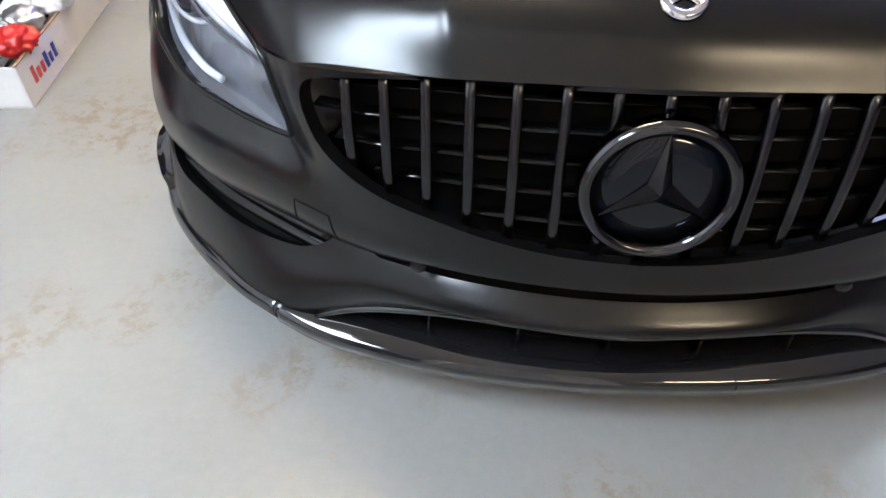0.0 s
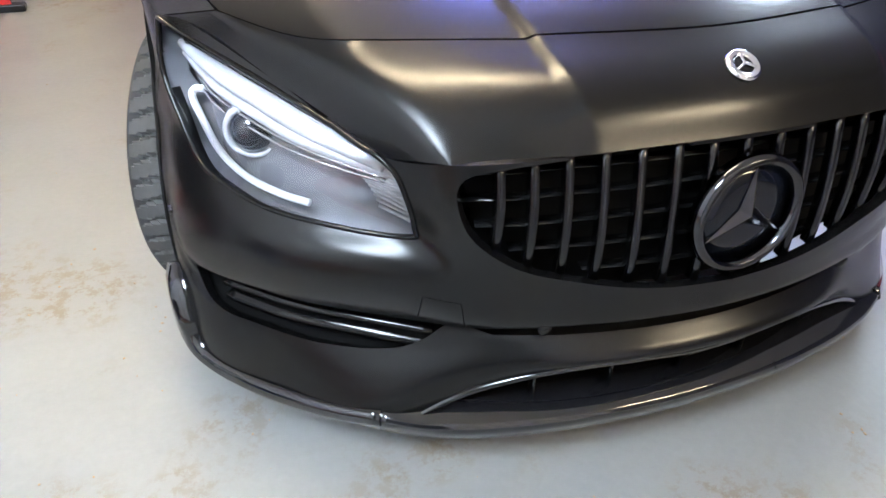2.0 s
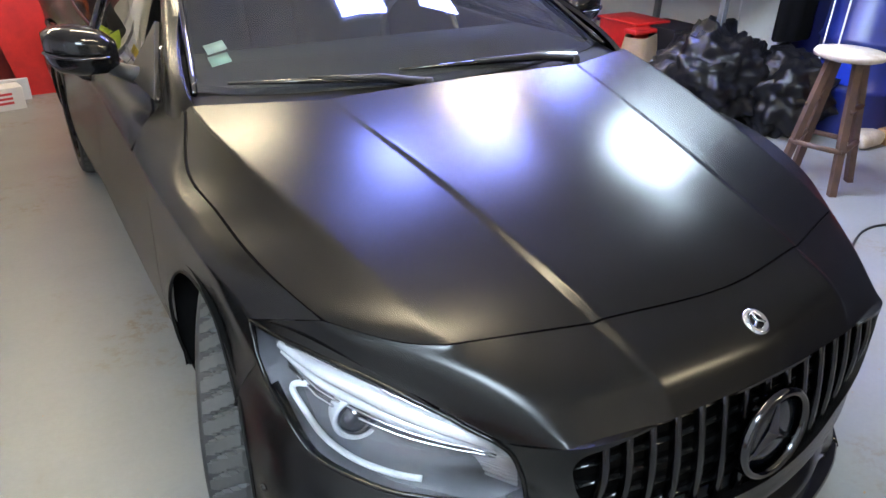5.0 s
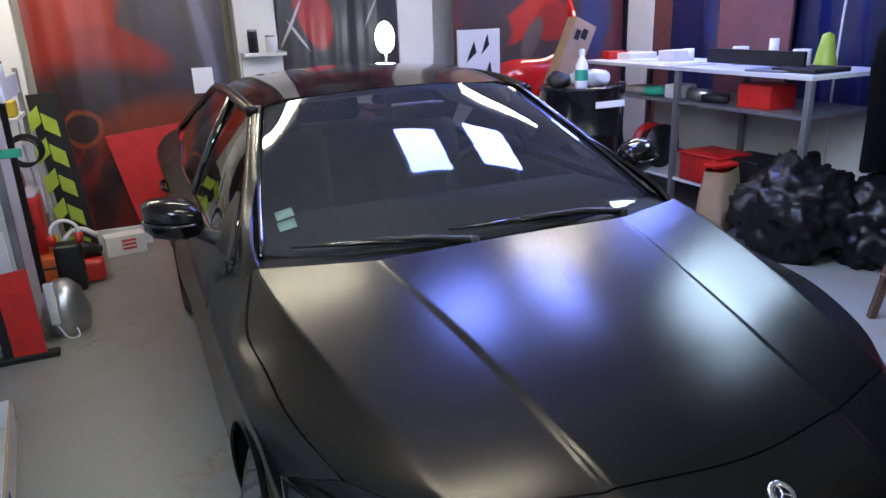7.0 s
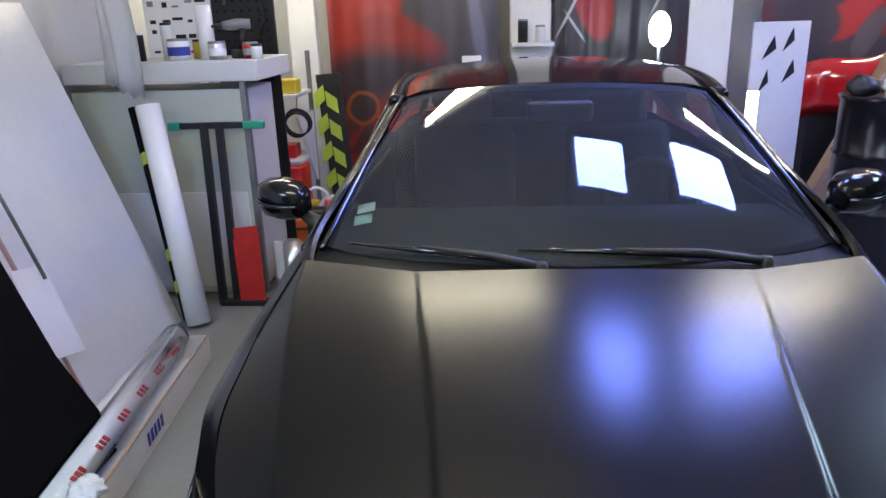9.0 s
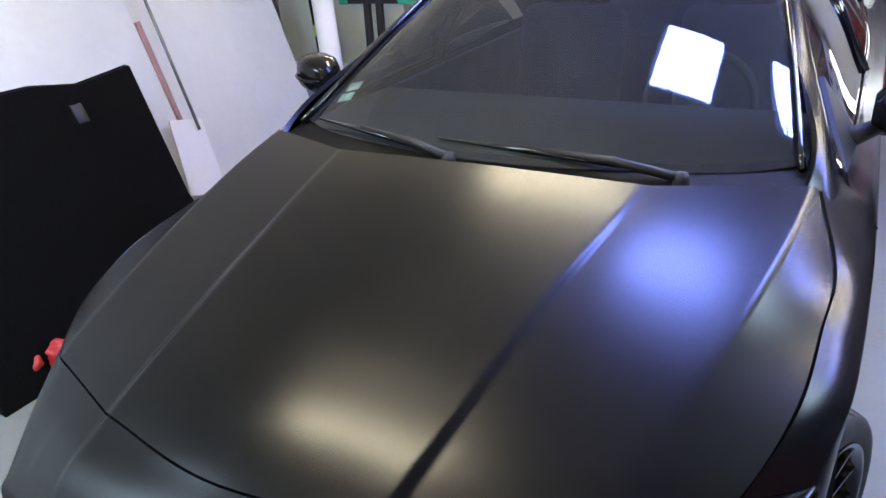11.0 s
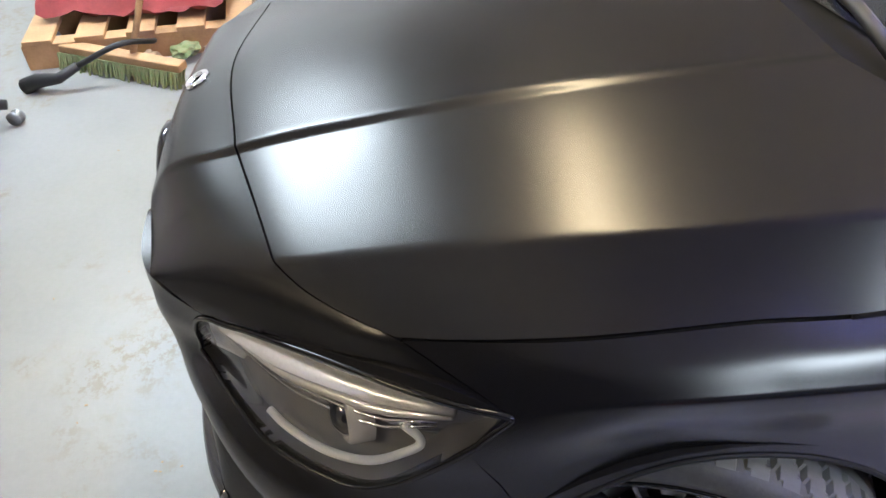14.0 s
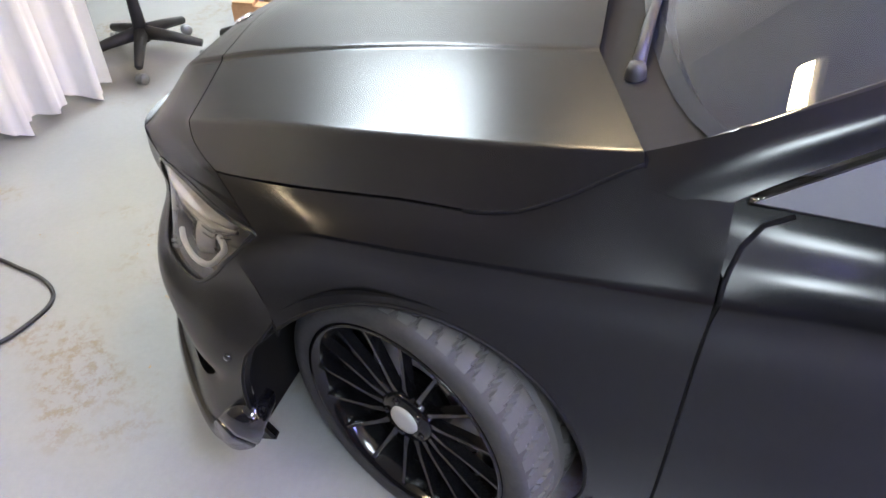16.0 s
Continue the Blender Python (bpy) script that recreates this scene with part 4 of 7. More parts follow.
# ---- mirrors ----
for sg in (1, -1):
    bm = bmesh.new()
    prof = []
    for k, (x, w, h) in enumerate([(.835, .045, .035), (.87, .075, .060), (.93, .085, .068), (.985, .075, .060), (1.012, .045, .040)]):
        yo = 1.70 + .012 * k
        ring = []
        for a in np.linspace(0, 2 * math.pi, 20, endpoint=False):
            c, s = math.cos(a), math.sin(a)
            c2, s2 = math.copysign(abs(c) ** .7, c), math.copysign(abs(s) ** .7, s)
            ring.append(bm.verts.new((x * sg, yo + w * min(c2, .55), 1.040 + h * s2 + .004 * k)))
        prof.append(ring)
    for a, b in zip(prof, prof[1:]):
        for k in range(20):
            bm.faces.new((a[k], a[(k + 1) % 20], b[(k + 1) % 20], b[k]))
    bm.faces.new(prof[0])
    bm.faces.new(prof[-1])
    bmesh.ops.recalc_face_normals(bm, faces=bm.faces)
    mirror = part("wing_mirror", bm, MIRRORCAP, car, "gloss black wing mirror")
    part("mirror_foot", tube_bm([(.785 * sg, 1.64, .975), (.82 * sg, 1.67, .985), (.86 * sg, 1.70, 1.0)], [.028, .024, .02], 10), BLACK, mirror)
    part("indicator_strip", tube_bm(smooth_path([(.86 * sg, 1.622, 1.04), (.93 * sg, 1.622, 1.043), (.99 * sg, 1.660, 1.047), (1.016 * sg, 1.71, 1.05)], 4), .006, 6), DCHROME, mirror)

# ---- wipers ----
def wiper(pivot, tip, name):
    piv, tipv = np.array(pivot), np.array(tip)
    arm = part(name, tube_bm([tuple(piv), tuple(piv + (tipv - piv) * .25 + (0, -.004, .018)), tuple(piv + (tipv - piv) * .62 + (0, -.006, .016))], [.013, .011, .006], 8), BLACK, car, "black wiper arm and blade")
    part("blade", tube_bm([tuple(piv + (tipv - piv) * .18 + (0, -.004, .006)), tuple(piv + (tipv - piv) * .6 + (0, -.008, .010)), tuple(tipv + (0, -.004, .004))], [.004, .009, .004], 6), GLOSS, arm)
    part("pivot_cap", lathe_bm([(0, .03), (.014, .028), (.018, .015), (.019, 0)], 20), BLACK, arm).matrix_basis = pose(*(piv - (0, 0, .015)))


wiper((.48, 1.23, .985), (-.16, 1.255, 1.012), "wiper")
wiper((-.10, 1.195, .985), (-.63, 1.335, 1.008), "wiper")
# paper sticker in the screen's corner
for z0, col in ((.0, (.50, .72, .64)), (.036, (.66, .78, .76))):
    st = SCREEN.near([(.612, 1.45 + z0 * 1.1, 1.058 + z0)])[0]
    q = SCREEN.at(*st)[0]
    nn = Vector(SCREEN.normal(np.array([st[0]]), np.array([st[1]]))[0])
    nn = nn if nn.z > 0 else -nn
    nn.x = -nn.x
    rot = Vector((0, 0, 1)).rotation_difference(nn).to_matrix().to_4x4()
    s = part("windscreen_sticker", box_bm((0, 0, 0), (.056, .040, .001)), material("sticker_paper", col, .6, vary=.15, scale=40), car, "pale green paper sticker")
    s.matrix_basis = Matrix.Translation((-q[0], q[1], q[2] - .004)) @ rot

# ---- cabin ----
bm = bmesh.new()
dash = []
for x in np.linspace(-.72, .72, 15):
    a = abs(x)
    yo = .30 * (a / .72) ** 2 * .5
    dash.append([bm.verts.new((x, 1.27 + yo, .955)), bm.verts.new((x, 1.55, .985)), bm.verts.new((x, 1.85, .975)), bm.verts.new((x, 1.93, .93)), bm.verts.new((x, 1.93, .60))])
for a, b in zip(dash, dash[1:]):
    for k in range(4):
        bm.faces.new((a[k], b[k], b[k + 1], a[k + 1]))
part("dashboard", bm, INTERIOR, car)
part("steering_wheel", lathe_bm([(.170 + .014 * math.cos(a), .014 * math.sin(a)) for a in np.linspace(0, 2 * math.pi, 10, endpoint=False)], 36, "Y", closed=True), INTERIOR, car).matrix_basis = pose(.36, 2.02, .93, -25, 0, 0)
for sx in (.36, -.36):
    bm = bmesh.new()
    add_box(bm, (sx, 2.45, .50), (.50, .55, .18), .05)
    add_box(bm, (sx, 2.78, .82), (.48, .16, .62), .06, Matrix.Rotation(radians(-14), 4, "X"))
    seat = part("front_seat", bm, SEATM, car)
    part("headrest", box_bm((sx, 2.86, 1.18), (.26, .10, .18), .04), SEATM, seat)
part("rear_bench", box_bm((0, 3.35, .75), (1.25, .2, .65), .06, Matrix.Rotation(radians(-18), 4, "X")), SEATM, car)
part("rear_view_mirror", box_bm((0, 1.86, 1.30), (.22, .03, .065), .015), BLACK, car)
part("headliner", panel(ROOF, 0, 2.8, 0.05, 3, 0.08, both=True, flange=0, offset=-0.03), INTERIOR, car)
for sg in (1, -1):
    part("door_lining", box_bm((.77 * sg, 2.3, .68), (.03, 1.75, .55), .01), INTERIOR, car)


# ---- the room ----
X0, X1, Y0, Y1, H = -2.75, 4.3, -3.4, 6.4, 3.0
WHITEWALL = material("white_wall_paint", (0.72, 0.72, 0.70), 0.6, vary=0.12, scale=1.5, bump=0.1, bump_scale=80)
# grey for the unseen south wall, dark so the front bumper reflects little
GREYWALL = material("unseen_wall_grey", (0.16, 0.16, 0.165), 0.6, vary=0.2, scale=1.5, bump=0.1, bump_scale=80)
BLUEWALL = material("dark_blue_wall", (0.028, 0.034, 0.085), 0.45, vary=0.4, scale=2, bump=0.1, bump_scale=60)
CEIL = material("ceiling_white", (0.66, 0.66, 0.65), 0.8, vary=0.12, scale=1.2)


def floor_material():
    m = bpy.data.materials.new("painted_floor")
    m.use_nodes = True
    nt = m.node_tree
    b = nt.nodes["Principled BSDF"]
    co = nt.nodes.new("ShaderNodeTexCoord")

    def noise_node(scale, detail=8, rough=0.55):
        n = nt.nodes.new("ShaderNodeTexNoise")
        n.inputs["Scale"].default_value, n.inputs["Detail"].default_value, n.inputs["Roughness"].default_value = scale, detail, rough
        nt.links.new(co.outputs["Object"], n.inputs["Vector"])
        return n

    def ramp(node, a, b_, c0, c1):
        r = nt.nodes.new("ShaderNodeValToRGB")
        r.color_ramp.elements[0].position, r.color_ramp.elements[1].position = a, b_
        r.color_ramp.elements[0].color, r.color_ramp.elements[1].color = (*c0, 1), (*c1, 1)
        nt.links.new(node.outputs[0], r.inputs[0])
        return r

    def mix(fac, a, c):
        x = nt.nodes.new("ShaderNodeMix")
        x.data_type = "RGBA"
        nt.links.new(fac, x.inputs[0])
        nt.links.new(a, x.inputs[6])
        if isinstance(c, tuple):
            x.inputs[7].default_value = (*c, 1)
        else:
            nt.links.new(c, x.inputs[7])
        return x.outputs[2]

    base = ramp(noise_node(1.1, 5), .35, .7, (.200, .202, .198), (.245, .246, .240)).outputs[0]
    fine = ramp(noise_node(45, 6, .7), .3, .75, (.8, .8, .8), (1.05, 1.05, 1.05)).outputs[0]
    mul = nt.nodes.new("ShaderNodeMix")
    mul.data_type, mul.blend_type = "RGBA", "MULTIPLY"
    mul.inputs[0].default_value = .35
    nt.links.new(base, mul.inputs[6])
    nt.links.new(fine, mul.inputs[7])
    col = mul.outputs[2]
    # worn brown patches, broken up by fine flakes
    big = ramp(noise_node(1.9, 4), .54, .64, (0, 0, 0), (1, 1, 1)).outputs[0]
    flake = ramp(noise_node(22, 9, .75), .48, .58, (0, 0, 0), (1, 1, 1)).outputs[0]
    m2 = nt.nodes.new("ShaderNodeMath")
    m2.operation = "MULTIPLY"
    nt.links.new(big, m2.inputs[0])
    nt.links.new(flake, m2.inputs[1])
    m3 = nt.nodes.new("ShaderNodeMath")
    m3.operation = "MULTIPLY"
    nt.links.new(m2.outputs[0], m3.inputs[0])
    m3.inputs[1].default_value = .78
    m5 = nt.nodes.new("ShaderNodeMath")
    m5.operation = "MULTIPLY"
    nt.links.new(ramp(noise_node(1.9, 4), .50, .66, (0, 0, 0), (1, 1, 1)).outputs[0], m5.inputs[0])
    m5.inputs[1].default_value = .14
    col = mix(m5.outputs[0], col, (.20, .17, .115))
    col = mix(m3.outputs[0], col, (.17, .128, .08))
    # dark scuffs
    sc = ramp(noise_node(9, 10, .8), .66, .74, (0, 0, 0), (1, 1, 1)).outputs[0]
    m4 = nt.nodes.new("ShaderNodeMath")
    m4.operation = "MULTIPLY"
    nt.links.new(sc, m4.inputs[0])
    m4.inputs[1].default_value = .28
    col = mix(m4.outputs[0], col, (.09, .082, .07))
    nt.links.new(col, b.inputs["Base Color"])
    rr = nt.nodes.new("ShaderNodeMapRange")
    rr.inputs[3].default_value, rr.inputs[4].default_value = .28, .5
    nt.links.new(noise_node(3, 6).outputs[0], rr.inputs[0])
    nt.links.new(rr.outputs[0], b.inputs["Roughness"])
    bn = nt.nodes.new("ShaderNodeBump")
    bn.inputs["Strength"].default_value, bn.inputs["Distance"].default_value = .12, .003
    nt.links.new(noise_node(60, 6).outputs[0], bn.inputs["Height"])
    nt.links.new(bn.outputs[0], b.inputs["Normal"])
    return m


FLOOR = floor_material()
tagged(part("floor", box_bm(((X0 + X1) / 2, (Y0 + Y1) / 2, -.05), (X1 - X0 + .4, Y1 - Y0 + .4, .1)), FLOOR, smooth=False), "light grey painted concrete floor with brown worn stains", "floor", kind="structure")
tagged(part("wall_west", box_bm((X0 - .1, (Y0 + Y1) / 2, H / 2), (.2, Y1 - Y0, H)), WHITEWALL, smooth=False), "plain white painted wall", "wall", kind="structure")
tagged(part("wall_east", box_bm((X1 + .1, (Y0 + Y1) / 2, H / 2), (.2, Y1 - Y0, H)), BLUEWALL, smooth=False), "dark blue painted workshop wall", "wall", kind="structure")
tagged(part("wall_north", box_bm(((X0 + X1) / 2, Y1 + .1, H / 2), (X1 - X0 + .4, .2, H)), WHITEWALL, smooth=False), "white back wall of the workshop", "wall", kind="structure")
# added to close the unseen south side; its dark tone shapes the bumper's reflections
tagged(part("unseen_wall_south", box_bm(((X0 + X1) / 2, Y0 - .1, H / 2), (X1 - X0 + .4, .2, H)), GREYWALL, smooth=False), "unseen wall added behind the work area, dark to dim bumper reflections", "wall", kind="structure")
tagged(part("ceiling", box_bm(((X0 + X1) / 2, (Y0 + Y1) / 2, H + .1), (X1 - X0 + .4, Y1 - Y0 + .4, .2)), CEIL, smooth=False), "plain off-white workshop ceiling", "ceiling", kind="structure")


# ---- ceiling lamps ----
COOL = lamp_material("cool_panel_glow", COOL_COLOR, COOL_POWER)
WARM = lamp_material("warm_tube_glow", WARM_COLOR, WARM_POWER)
WHITE = lamp_material("white_panel_glow", WHITE_COLOR, WHITE_POWER)
FRAME = material("lamp_frame_white", (0.7, 0.7, 0.7), 0.5, vary=0.1)


def ceiling_lamp(at, size, glow, rz=0, label="flat white ceiling light panel", name="ceiling_light"):
    t = thing(name, label, "lamp", "ceiling lights", at, rz)
    w, d = size
    bm = bmesh.new()
    for c, s in (((0, d / 2 + .012, .0), (w + .048, .024, .05)), ((0, -d / 2 - .012, .0), (w + .048, .024, .05)), ((w / 2 + .012, 0, 0), (.024, d, .05)), ((-w / 2 - .012, 0, 0), (.024, d, .05))):
        add_box(bm, c, s, .004)
    add_box(bm, (0, 0, .025), (w + .04, d + .04, .02))
    part("frame", bm, FRAME, t, smooth=False)
    if d < .1:
        part("tube", tube_bm([(-w / 2, 0, -.06), (w / 2, 0, -.06)], d / 2, 12), glow, t)
        for sx in (-w / 2 - .01, w / 2 + .01):
            part("end_cap", box_bm((sx, 0, -.045), (.02, d + .01, .08), .004), FRAME, t, smooth=False)
    else:
        part("diffuser", box_bm((0, 0, -.025), (w, d, .06)), glow, t, smooth=False)
    bm = bmesh.new()
    for sx in (-w * .4, w * .4):
        add_tube(bm, [(sx, 0, .02), (sx, 0, H - at[2])], .006, 6)
    part("hanger", bm, FRAME, t)
    return t


for at, size, kind, rz in LAMPS:
    ceiling_lamp(at, size, {"cool": COOL, "warm": WARM, "white": WHITE}[kind], rz)


# ---- workshop things ----
PANELW = material("white_panel", (0.66, 0.67, 0.68), 0.35, vary=0.12, scale=2.5, bump=0.03)
GREENISH = material("pale_green_sheet", (0.50, 0.54, 0.48), 0.4, vary=0.15, scale=3)
GREYMETAL = material("grey_metal", (0.25, 0.26, 0.27), 0.4, 0.6, vary=0.3)
BLACKMETAL = material("black_steel", (0.012, 0.012, 0.014), 0.45, 0.2, vary=0.4)
REDP = material("red_panel", (0.50, 0.018, 0.015), 0.35, vary=0.3, scale=12, bump=0.05)
DULLRED = material("dull_red_enamel", (0.20, 0.012, 0.010), 0.4, vary=0.3, scale=8)
BROWNRED = material("brown_red_panel", (0.13, 0.05, 0.045), 0.5, vary=0.3, scale=3)
DRUMBLACK = material("drum_black_enamel", (0.008, 0.008, 0.010), 0.24, vary=0.3, scale=6, spec=0.35)
REDCLOTH = material("dull_red_cloth", (0.22, 0.03, 0.03), 0.9, vary=0.4, bump=0.3, bump_scale=40)
ORANGE = material("orange_plastic", (0.60, 0.12, 0.02), 0.4, vary=0.2)
YELLOW = material("yellow_plastic", (0.65, 0.50, 0.03), 0.45, vary=0.2)
LIME = material("lime_tape", (0.42, 0.55, 0.05), 0.4, vary=0.2)
TEAL = material("teal_tape", (0.05, 0.35, 0.22), 0.5, vary=0.2)
FILMW = material("white_film_roll", (0.80, 0.81, 0.83), 0.25, vary=0.06, scale=4)
CARD = material("cardboard", (0.36, 0.25, 0.15), 0.85, vary=0.25, scale=8, bump=0.1)
WHITECARD = material("white_carton", (0.72, 0.71, 0.69), 0.6, vary=0.12, scale=9)
BLUEINK = material("blue_print", (0.03, 0.04, 0.30), 0.6, vary=0.15)
REDINK = material("red_print", (0.55, 0.04, 0.05), 0.6, vary=0.15)
WOOD = material("stained_dark_wood", (0.10, 0.055, 0.035), 0.55, second=(0.05, 0.028, 0.02), scale=14, bump=0.15)
WOODTOP = material("worn_pale_wood", (0.50, 0.44, 0.36), 0.6, second=(0.30, 0.24, 0.18), scale=9, bump=0.15)
PINE = material("pine_wood", (0.45, 0.27, 0.13), 0.65, second=(0.30, 0.17, 0.08), scale=10, bump=0.15)
BLUEPL = material("blue_plastic", (0.015, 0.04, 0.42), 0.35, vary=0.3, scale=5)
BAGM = material("black_bag_film", (0.006, 0.006, 0.007), 0.36, vary=0.3, bump=0.5, bump_scale=22, spec=0.28)
CLEAR = glass_material("clear_wrap_film", (0.93, 0.93, 0.93), rough=0.12, ior=1.35)
FABRICW = material("white_curtain_cloth", (0.62, 0.63, 0.60), 0.9, vary=0.08, scale=3, bump=0.1, bump_scale=200)
FELT = material("black_carpet", (0.004, 0.004, 0.0045), 0.98, vary=0.4, scale=60, bump=0.3, bump_scale=500, spec=0.1)
SILVER = material("silver_foil", (0.6, 0.6, 0.6), 0.3, 0.9, vary=0.3, bump=0.4, bump_scale=30)
BRISTLE = material("green_bristle", (0.13, 0.20, 0.08), 0.9, second=(0.22, 0.20, 0.10), scale=60, bump=0.4, bump_scale=200)
TARP = material("blue_tarpaulin", (0.014, 0.018, 0.075), 0.3, vary=0.4, scale=3, bump=0.5, bump_scale=6)


def simple(name, bm, mat, label, category, group="", kind="", smooth=False):
    return tagged(part(name, bm, mat, smooth=smooth), label, category, group, kind)


def sheet(corners, thick, bm=None):
    """A flat board through four corners, with thickness behind."""
    bm = bm or bmesh.new()
    c = [Vector(p) for p in corners]
    n = (c[1] - c[0]).cross(c[3] - c[0]).normalized() * thick
    f, b = [bm.verts.new(p) for p in c], [bm.verts.new(p - n) for p in c]
    bm.faces.new(f)
    bm.faces.new(b[::-1])
    for i in range(4):
        bm.faces.new((f[i], b[i], b[(i + 1) % 4], f[(i + 1) % 4]))
    bmesh.ops.recalc_face_normals(bm, faces=bm.faces)
    return bm


def roll_between(a, b, r, seg=24, core=0.5):
    """A rolled sheet, hollow at its ends."""
    bm = bmesh.new()
    a, b = Vector(a), Vector(b)
    d = (b - a)
    add_lathe(bm, [(r * core, 0), (r, 0), (r, d.length), (r * core, d.length), (r * core, d.length - .03), (0, d.length - .03)], seg)
    m = Matrix.Translation(a) @ Vector((0, 0, 1)).rotation_difference(d.normalized()).to_matrix().to_4x4()
    bmesh.ops.transform(bm, matrix=m, verts=bm.verts)
    return bm


def can_thing(at, r, h, mat, label, name="paint_tin", lid=GREYMETAL, band=None):
    t = thing(name, label, "tin", "", at)
    part("can", lathe_bm([(0, 0), (r, 0), (r, h * .96), (r * .96, h), (0, h)], 24), mat, t)
    part("lid", lathe_bm([(0, h + .006), (r * .7, h + .005), (r * .9, h + .012), (r * .98, h + .006), (r * .98, h - .006)], 24), lid, t)
    if band:
        part("printed_band", lathe_bm([(r + .0012, h * .25), (r + .0012, h * .7)], 24), band, t)
    return t


# -- west side: tool cabinet with things on it
cab = thing("tool_cabinet", "tall cabinet with pale green front and thick white top", "cabinet", at=(-2.16, 3.75, 0))
part("front_panel", box_bm((0, -.285, .64), (1.0, .03, 1.24), .004), GREENISH, cab, "pale green front sheet", smooth=False)
part("drawer_front", box_bm((0, -.302, .36), (.95, .012, .60), .004), PANELW, cab, smooth=False)
part("side_post", box_bm((.515, -.28, .66), (.035, .045, 1.28), .005), GREYMETAL, cab, smooth=False)
part("body", box_bm((0, .02, .64), (1.0, .56, 1.22), .01), PANELW, cab, smooth=False)
part("worktop", box_bm((.05, 0, 1.36), (1.14, .66, .115), .008), PANELW, cab, "thick white worktop edge", smooth=False)
top = 1.4185
can_thing((-2.03, 3.56, top), .062, .11, FILMW, "white tin with blue printed band", band=BLUEINK)
can_thing((-1.80, 3.55, top), .050, .09, SILVER, "small silver tin with white paper label", band=FILMW)
can_thing((-1.62, 3.60, top), .045, .08, REDP, "small red and silver tin", band=SILVER)
simple("paper_roll", lathe_bm([(.02, 0), (.045, 0), (.045, .30), (.02, .30), (.02, .02)], 24), FILMW, "white upright roll of paper on the worktop", "roll", smooth=True).matrix_basis = pose(-1.90, 3.66, top)
can_thing((-2.12, 3.62, top), .03, .20, PANELW, "tall white spray can with dark cap", "spray_can", BLACKMETAL)
drill = thing("cordless_drill", "grey and black cordless drill standing on its battery", "drill", at=(-1.70, 3.66, top), rz=20)
part("battery", box_bm((0, 0, .025), (.11, .075, .05), .01), BLACKMETAL, drill)
part("grip", tube_bm([(0, 0, .05), (.005, 0, .11), (.02, 0, .17)], [.022, .02, .023], 12), BLACKMETAL, drill)
part("motor", tube_bm([(.07, 0, .19), (.0, 0, .19), (-.06, 0, .185), (-.09, 0, .185)], [.028, .033, .028, .02], 14), GREYMETAL, drill)
part("chuck", tube_bm([(-.09, 0, .185), (-.13, 0, .183), (-.15, 0, .182)], [.018, .015, .006], 12), BLACKMETAL, drill)
peg = thing("pegboard", "black perforated tool board behind the cabinet", "tool board", at=(-1.86, 4.22, 0))
part("board", box_bm((0, .02, 1.2), (.42, .02, 2.4), .004), BLACKMETAL, peg, smooth=False)
bm = bmesh.new()
for i in range(7):
    for j in range(18):
        add_box(bm, (-.17 + .055 * i, .004, 1.25 + .063 * j), (.012, .012, .012))
tagged(part("hole_grid", bm, VOID, peg, smooth=False), kind="stuff")
for i, (mx, mz) in enumerate(((-.10, 1.95), (.05, 2.05), (.12, 1.75))):
    part("hanging_tool", tube_bm([(mx, -.005, mz), (mx + .02, -.02, mz - .12), (mx - .01, -.02, mz - .22)], [.008, .014, .010], 8), (GREYMETAL, REDP, BLACKMETAL)[i], peg)
# papers pinned on a white board behind the worktop, a torn sheet hanging in front
poster = thing("pinned_poster", "white poster board with small black and red prints", "poster", at=(-2.30, 4.235, 0))
part("board", box_bm((0, 0, 1.85), (.46, .012, .95), .002), FILMW, poster, smooth=False)
rg = random.Random(4)
for i in range(5):
    for j in range(8):
        w, h = rg.uniform(.03, .075), rg.uniform(.012, .035)
        part("print_mark", box_bm((-.17 + .085 * i + rg.uniform(-.01, .01), -.0075, 1.46 + .095 * j + rg.uniform(-.02, .02)), (w, .003, h), 0, Matrix.Identity(4)), rg.choice((BLACKMETAL, BLACKMETAL, GREYMETAL, REDINK)), poster, smooth=False)
bm = bmesh.new()
cols = []
rg = random.Random(9)
for k in range(15):
    w = k / 14
    low = 1.20 + .05 * rg.random() + .10 * (1 - w)
    cols.append([bm.verts.new((-2.36 + .21 * w + .015 * math.sin(6 * z), 3.30 + .03 * math.sin(9 * w + 2 * z), low + (2.3 - low) * z)) for z in np.linspace(0, 1, 8)])
for a, b in zip(cols, cols[1:]):
    for j in range(7):
        bm.faces.new((a[j], b[j], b[j + 1], a[j + 1]))
bmesh.ops.solidify(bm, geom=bm.faces[:], thickness=.002)
simple("hanging_sheet", bm, FILMW, "torn white film sheet hanging beside the cabinet", "sheet", smooth=True)
for k, (x, y, r, h, mt, lb) in enumerate(((-2.28, 3.60, .028, .15, BLACKMETAL, "small dark bottle on the worktop"), (-2.36, 3.52, .035, .12, FILMW, "small white bottle on the worktop"), (-1.98, 3.72, .03, .10, YELLOW, "yellow spray tin behind the rolls"), (-1.56, 3.52, .032, .07, FILMW, "short white tape roll on the worktop"))):
    can_thing((x, y, top), r, h, mt, lb, "small_bottle", BLACKMETAL if k else PANELW)
